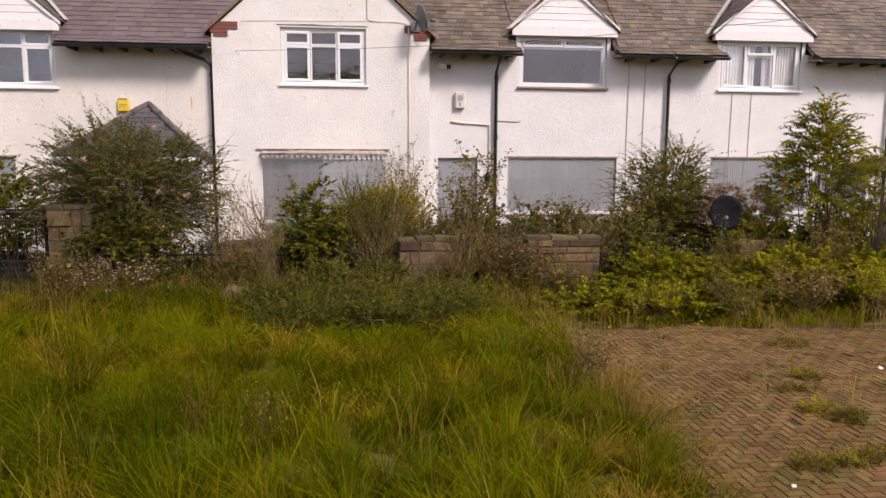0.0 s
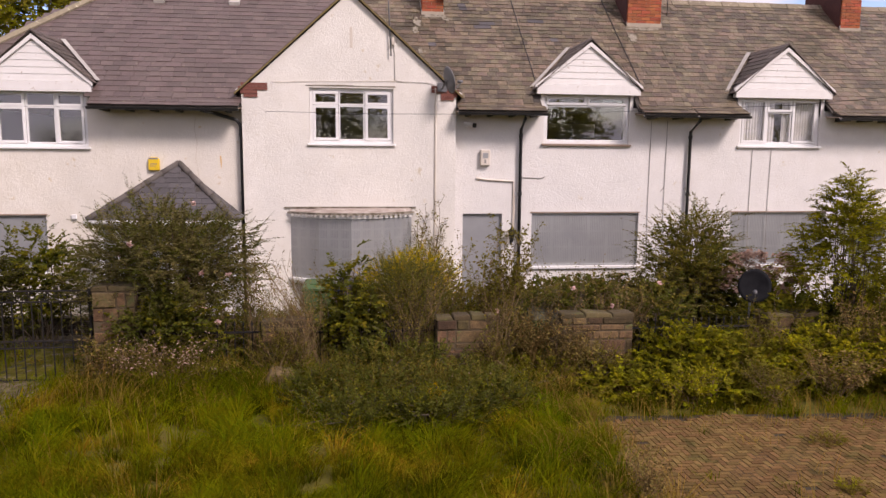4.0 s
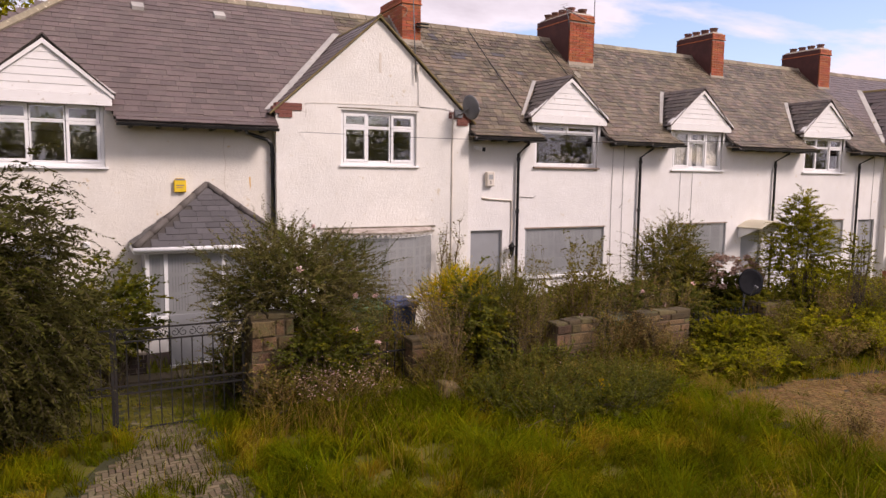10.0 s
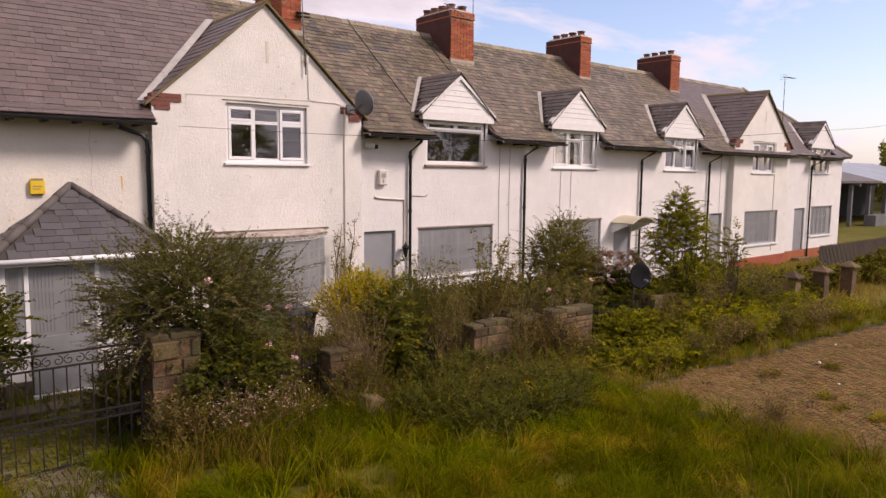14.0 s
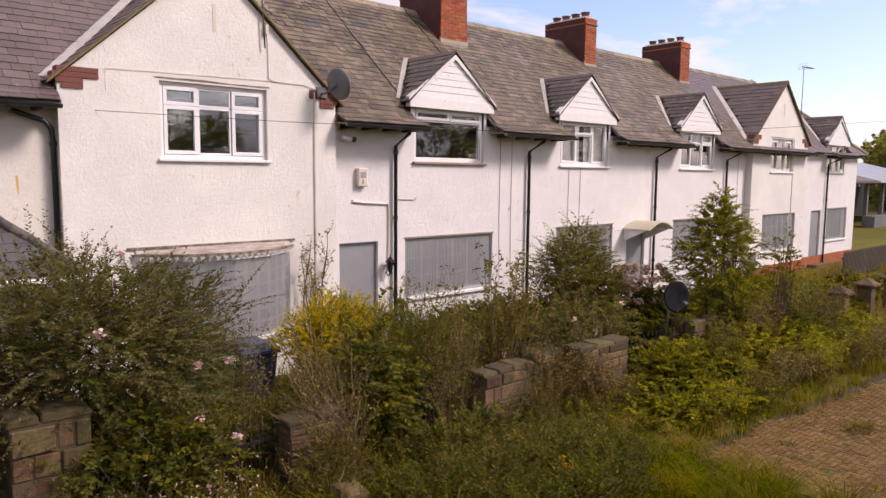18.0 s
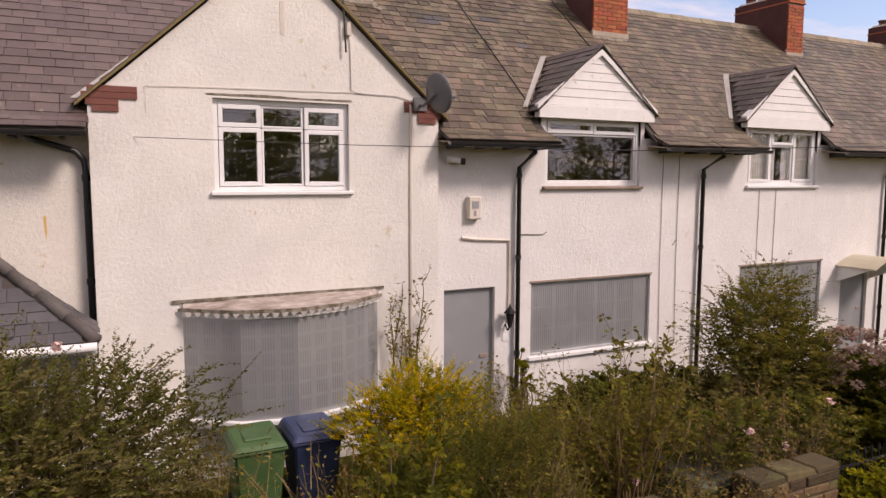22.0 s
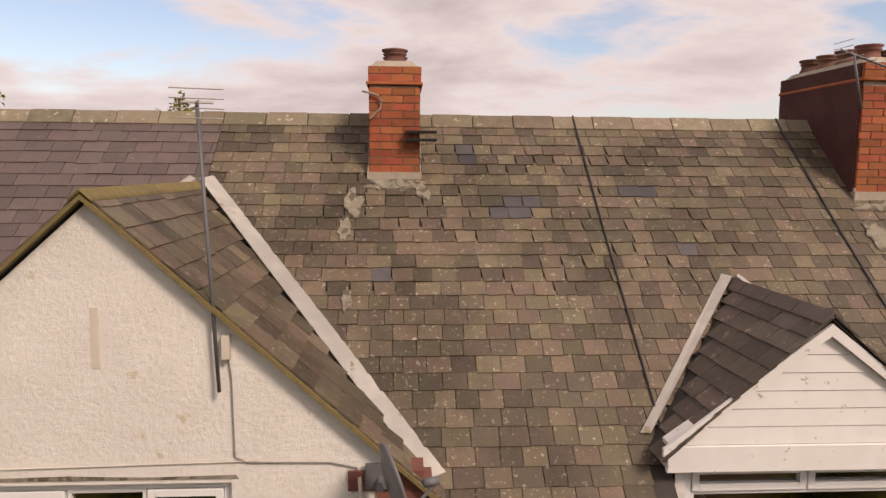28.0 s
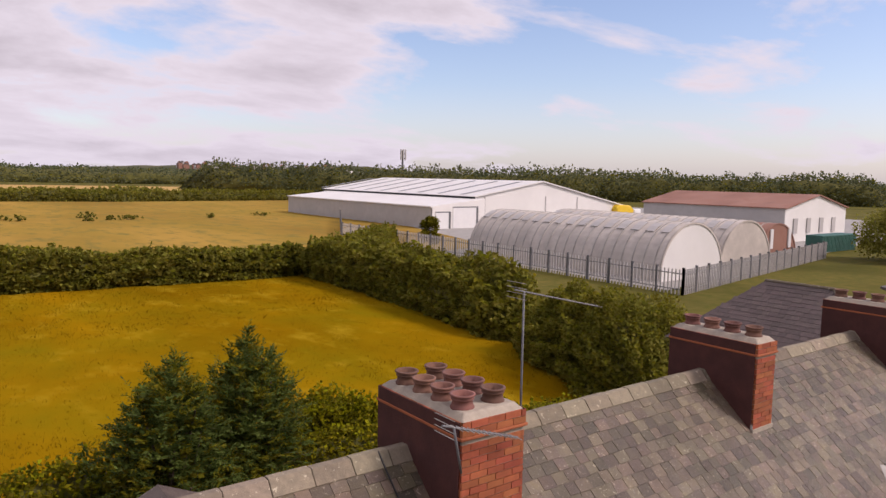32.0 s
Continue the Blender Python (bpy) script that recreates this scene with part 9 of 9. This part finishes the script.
def hedge(name, line, width, height, n, size, m, label, seed, second=None, category="hedge"):
    g = np.random.default_rng(seed)
    b = thing(name, (line[0][0], line[0][1], 0), label, category)
    line = np.array(line, float)
    seg = np.linalg.norm(np.diff(line, axis=0), axis=1)
    cum = np.concatenate([[0], np.cumsum(seg)])

    def at(t):
        i = np.clip(np.searchsorted(cum, t, side="right") - 1, 0, len(seg) - 1)
        f = ((t - cum[i]) / seg[i])[:, None]
        d = (line[i + 1] - line[i]) / seg[i][:, None]
        return line[i] * (1 - f) + line[i + 1] * f, np.stack([-d[:, 1], d[:, 0]], 1)
    small = min(width, height)
    prof = np.array(((-0.46, 0.0), (-0.50, 0.36), (-0.38, 0.74), (-0.14, 0.92), (0.14, 0.92), (0.38, 0.74), (0.50, 0.36), (0.46, 0.0)))

    def swell(t, s):
        end = max(0.05, min(1.0, min(t, cum[-1] - t) / (small * 0.8)))
        return math.sqrt(end) * (1 + 0.30 * noise.noise((t / small * 0.12, s * 0.3, seed + 2.0)) + 0.26 * noise.noise((t / small * 0.55, s * 1.1, seed)) + 0.22 * noise.noise((t / small * 1.7, s * 2.3, seed + 4.0)) + 0.12 * noise.noise((t / small * 4.0, s * 4.0, seed + 9.0)))

    def shell(t, s, depth):
        p, nrm = at(t)
        a = np.clip(s.astype(int), 0, 6)
        pr = prof[a] * (1 - (s - a))[:, None] + prof[a + 1] * (s - a)[:, None]
        k = np.array([swell(x, y) for x, y in zip(t, s)]) * depth
        return np.stack([p[:, 0] + nrm[:, 0] * pr[:, 0] * width * k, p[:, 1] + nrm[:, 1] * pr[:, 0] * width * k, pr[:, 1] * height * k], 1), np.stack([nrm[:, 0] * pr[:, 0], nrm[:, 1] * pr[:, 0], pr[:, 1] * 0.7], 1) * 2
    pts, out = shell(g.uniform(0, cum[-1], n), g.uniform(0, 6.999, n), 0.84 + 0.22 * g.uniform(0, 1, n) ** 1.3)
    ok = pts[:, 2] > 0
    hang(new("foliage", leaf_mesh("foliage", pts[ok], size, m, 0.7, 0.0, seed, out[ok])), b)
    if second:
        m2, share = second
        q = pts[ok][:: max(1, int(1 / share))] + np.array([0, 0, size * 0.4])
        hang(new("light_leaves", leaf_mesh("light_leaves", q, size, m2, 0.7, 0.0, seed + 3)), b)
    # added solid filler, one uneven bank, that closes the gaps between the leaves
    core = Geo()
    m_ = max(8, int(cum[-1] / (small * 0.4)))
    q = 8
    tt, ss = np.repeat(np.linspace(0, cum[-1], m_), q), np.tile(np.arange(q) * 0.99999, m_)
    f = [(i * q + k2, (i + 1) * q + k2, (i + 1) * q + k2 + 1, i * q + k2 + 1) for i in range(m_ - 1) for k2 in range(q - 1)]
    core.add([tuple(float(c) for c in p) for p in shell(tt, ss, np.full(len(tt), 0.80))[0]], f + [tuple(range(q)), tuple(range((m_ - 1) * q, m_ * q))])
    part("filler_core", core, HEDGECORE, b, smooth=True)
    return b


hedge("field_hedge", [(-10, 83), (8, 82), (36, 81)], 4.6, 3.2, 30000, 0.46, FARLEAF, "thick dark hawthorn hedge along the meadow", 91, (LEAFMID, 0.25))
hedge("field_hedge", [(36, 81), (35.5, 62), (34, 50), (33, 44)], 5.0, 4.1, 24000, 0.42, FARLEAF, "tall overgrown hedge along the yard side", 92, (LEAFMID, 0.3))
hedge("field_hedge", [(33, 44), (31, 36), (27, 30)], 6.0, 4.3, 30000, 0.23, FARLEAF, "big tangled bushes beside the meadow", 93, (LEAFMID, 0.5))
hedge("field_hedge", [(-10, 83), (-13, 66), (-17, 48)], 7.0, 3.0, 22000, 0.40, FARLEAF, "tall mixed trees and hedge on the meadow's edge", 94, (LEAFMID, 0.3))
hedge("garden_hedge", [(-6, 33.5), (6, 33), (18, 32), (24, 30)], 2.2, 2.2, 26000, 0.16, LEAFMID, "light green garden hedge behind the houses", 95, (LEAFLIGHT, 0.4))
hedge("garden_hedge", [(10.8, 34.6), (13.5, 33.8), (16.5, 33)], 2.6, 2.7, 16000, 0.15, LEAFLIGHT, "bright green laurel hedge behind the conifers", 106, (LEAFMID, 0.3))
bush("flowering_bush", (1.6, 32.2), 2.0, 1.3, 0.0, 1.6, 9000, 0.14, LEAFLIGHT, "bright green bush with white flowers behind the houses", "bush", 40, 0.6, 107, 0.2, flowers=(UPVC, 40, 0.07))
bush("flowering_bush", (4.6, 31.2), 1.6, 1.1, 0.0, 1.2, 6000, 0.14, LEAFLIGHT, "low bright green bush below the conifers", "bush", 30, 0.6, 108, 0.2)
hedge("yard_hedge", [(36, 81), (50, 92), (60, 104)], 4, 3.4, 8000, 0.45, FARLEAF, "dark bushes before the yard fence", 96, (LEAFMID, 0.3))
for k in range(14):
    fr = random.Random(300 + k)
    bx = fr.uniform(-25, 75)
    bush("field_bush", (bx, 172 + fr.uniform(-4, 10) + 0.1 * bx), fr.uniform(1.2, 3.2), 1.6, 0.0, fr.uniform(0.7, 1.5), 900, 0.28, FARLEAF, "low hawthorn bush in the rough pasture", "bush", 10, 0.7, 260 + k)
hedge("field_hedge", [(-300, 345), (-60, 335), (90, 330)], 8, 3.6, 9000, 1.5, FARLEAF, "hedge and scrub at the end of the pasture", 98)
hedge("field_hedge", [(-70, 133), (-58, 136), (-47, 137)], 7, 4.6, 6000, 0.5, FARLEAF, "clump of bushes in the pasture", 99, (LEAFMID, 0.2))
hedge("field_hedge", [(-50, 205), (-38, 212), (-25, 226)], 8, 6.5, 7000, 0.6, FARLEAF, "clump of dark trees and bushes far down the pasture", 199, (LEAFMID, 0.2))
hedge("field_hedge", [(5, 285), (60, 278), (140, 290)], 7, 4.2, 12000, 0.8, FARLEAF, "row of rounded bushes at the end of the pasture", 198, (LEAFMID, 0.2))
hedge("woodland", [(-900, 860), (-300, 800), (150, 700), (420, 640), (800, 560), (1300, 420)], 60, 13.5, 64000, 1.9, FARWOOD, "dark belt of woodland across the horizon", 100, (LEAFMID, 0.12), "woodland")
hedge("woodland", [(110, 380), (200, 330), (300, 270), (420, 170)], 30, 16, 26000, 1.4, FARWOOD, "wood behind the warehouses", 101, (LEAFMID, 0.2), "woodland")
hedge("woodland", [(-800, 1500), (0, 1500), (900, 1300), (2000, 900)], 120, 19, 16000, 4.5, FARWOOD, "far woods under the hills", 102, None, "woodland")
hedge("woodland", [(76, 24), (100, 32), (132, 45)], 9, 10.5, 12000, 0.7, FARLEAF, "tall dark trees beyond the glass-roofed shed", 104, (LEAFDARK, 0.3), "woodland")


def tree(name, x, y, height, spread, n, size, m, label, seed, second=None, low=0.25, cone=False):
    g = np.random.default_rng(seed)
    b = thing(name, (x, y, 0), label, "tree")
    part("trunk", Geo().tube([(x, y, 0), (x + 0.15, y, height * 0.35), (x, y + 0.1, height * 0.75)], 0.045 * height * 0.4, 8, 0.02), BARK, b, smooth=True)
    k = 90
    u = g.uniform(low, 1.0, k)
    prof = (1.02 - u) / (1.02 - low) if cone else np.sqrt(np.clip(1 - ((u - 0.55) / 0.5) ** 2, 0.05, 1))
    th = g.uniform(0, 2 * np.pi, k)
    rad = spread * prof * g.uniform(0.35, 1.0, k)
    c = np.stack([x + rad * np.cos(th), y + rad * np.sin(th), u * height * 0.95], 1)
    limbs = Geo()
    for p in c[::4]:
        limbs.tube([(x, y, max(0.15 * height, p[2] - spread * 0.5)), tuple(p)], 0.012 * height * 0.5, 5, 0.01)
    part("limbs", limbs, BARK, b)
    pts, out = clumped(n, c, spread * (0.20 if cone else 0.26) * g.uniform(0.7, 1.3, k), seed + 1)
    hang(new("crown", leaf_mesh("crown", pts, size, m, 0.5, 0.25, seed, out)), b)
    if second:
        q = pts[:: int(1 / second[1])] + np.array([0, 0, size * 0.5])
        hang(new("light_leaves", leaf_mesh("light_leaves", q, size, second[0], 0.5, 0.2, seed + 2)), b)
    return b


spray_bush("conifer", (7.2, 32.0), 1.45, 1.45, 0.0, 4.95, 1900, 16, 0.20, CONIFER, "dense dark green garden conifer", "tree", 0.3, 111, 0.60, 0.6, 0.1, second=(LEAFMID, 0.3), cone=0.45, trunk=0.08)
spray_bush("conifer", (9.85, 32.8), 1.4, 1.4, 0.0, 5.1, 1900, 16, 0.20, CONIFER, "dense dark green garden conifer", "tree", 0.3, 112, 0.60, 0.6, 0.1, second=(LEAFMID, 0.3), cone=0.45, trunk=0.08)
spray_bush("birch_tree", (-6.9, 37.0), 1.85, 1.85, 0.5, 8.6, 3600, 16, 0.20, FARLEAF, "tall feathery birch tree behind the roof", "tree", 0.45, 113, 0.95, 0.6, 0.5, second=(LEAFMID, 0.3), trunk=0.05)
spray_bush("willow_tree", (-10.4, 24.6), 2.6, 2.6, 2.6, 12.3, 2700, 16, 0.26, LEAFMID, "tall yellow-green willow tree behind the end house", "tree", 0.3, 114, 1.3, 0.2, 0.8, second=(LEAFLIGHT, 0.35), trunk=0.07)
tree("broadleaf_tree", -13.5, 44, 5.0, 4.0, 16000, 0.26, FARLEAF, "rounded dark green tree at the field edge", 115, (LEAFMID, 0.3))
tree("broadleaf_tree", -10.5, 55, 4.4, 3.4, 14000, 0.26, FARLEAF, "rounded green tree at the field edge", 116, (LEAFMID, 0.3))
tree("poplar", 63, 97, 4.8, 1.7, 5000, 0.30, LEAFMID, "small olive tree by the yard fence", 117, None, 0.2)
tree("broadleaf_tree", 112, 52, 7.0, 6.0, 8000, 0.5, FARLEAF, "dark tree at the yard's edge", 118)
hedge("roadside_trees", [(-40, -26), (0, -28), (40, -27), (85, -20)], 8, 3.6, 12000, 0.6, FARLEAF, "belt of leafy trees across the road", 119, None, "trees")
for k, (x, y, h) in enumerate(((-16, -24, 8.5), (-9, -25, 7.2), (-2.5, -24, 8.8), (5.5, -25, 7.4), (9.5, -24, 8.2), (16, -25, 7.6), (27, -24, 8.4), (36, -22, 9.6), (44, -24, 9.2), (53, -20, 9.8), (63, -22, 9.4))):
    tree("roadside_tree", x, y, h, 4.2, 3200, 0.40, FARLEAF, "leafy tree across the road", 120 + k)
place_slates(ROOF_SINGLES, (1, 0, 0), slope, ROOF_B, SLATE, 0.20, 0.162)
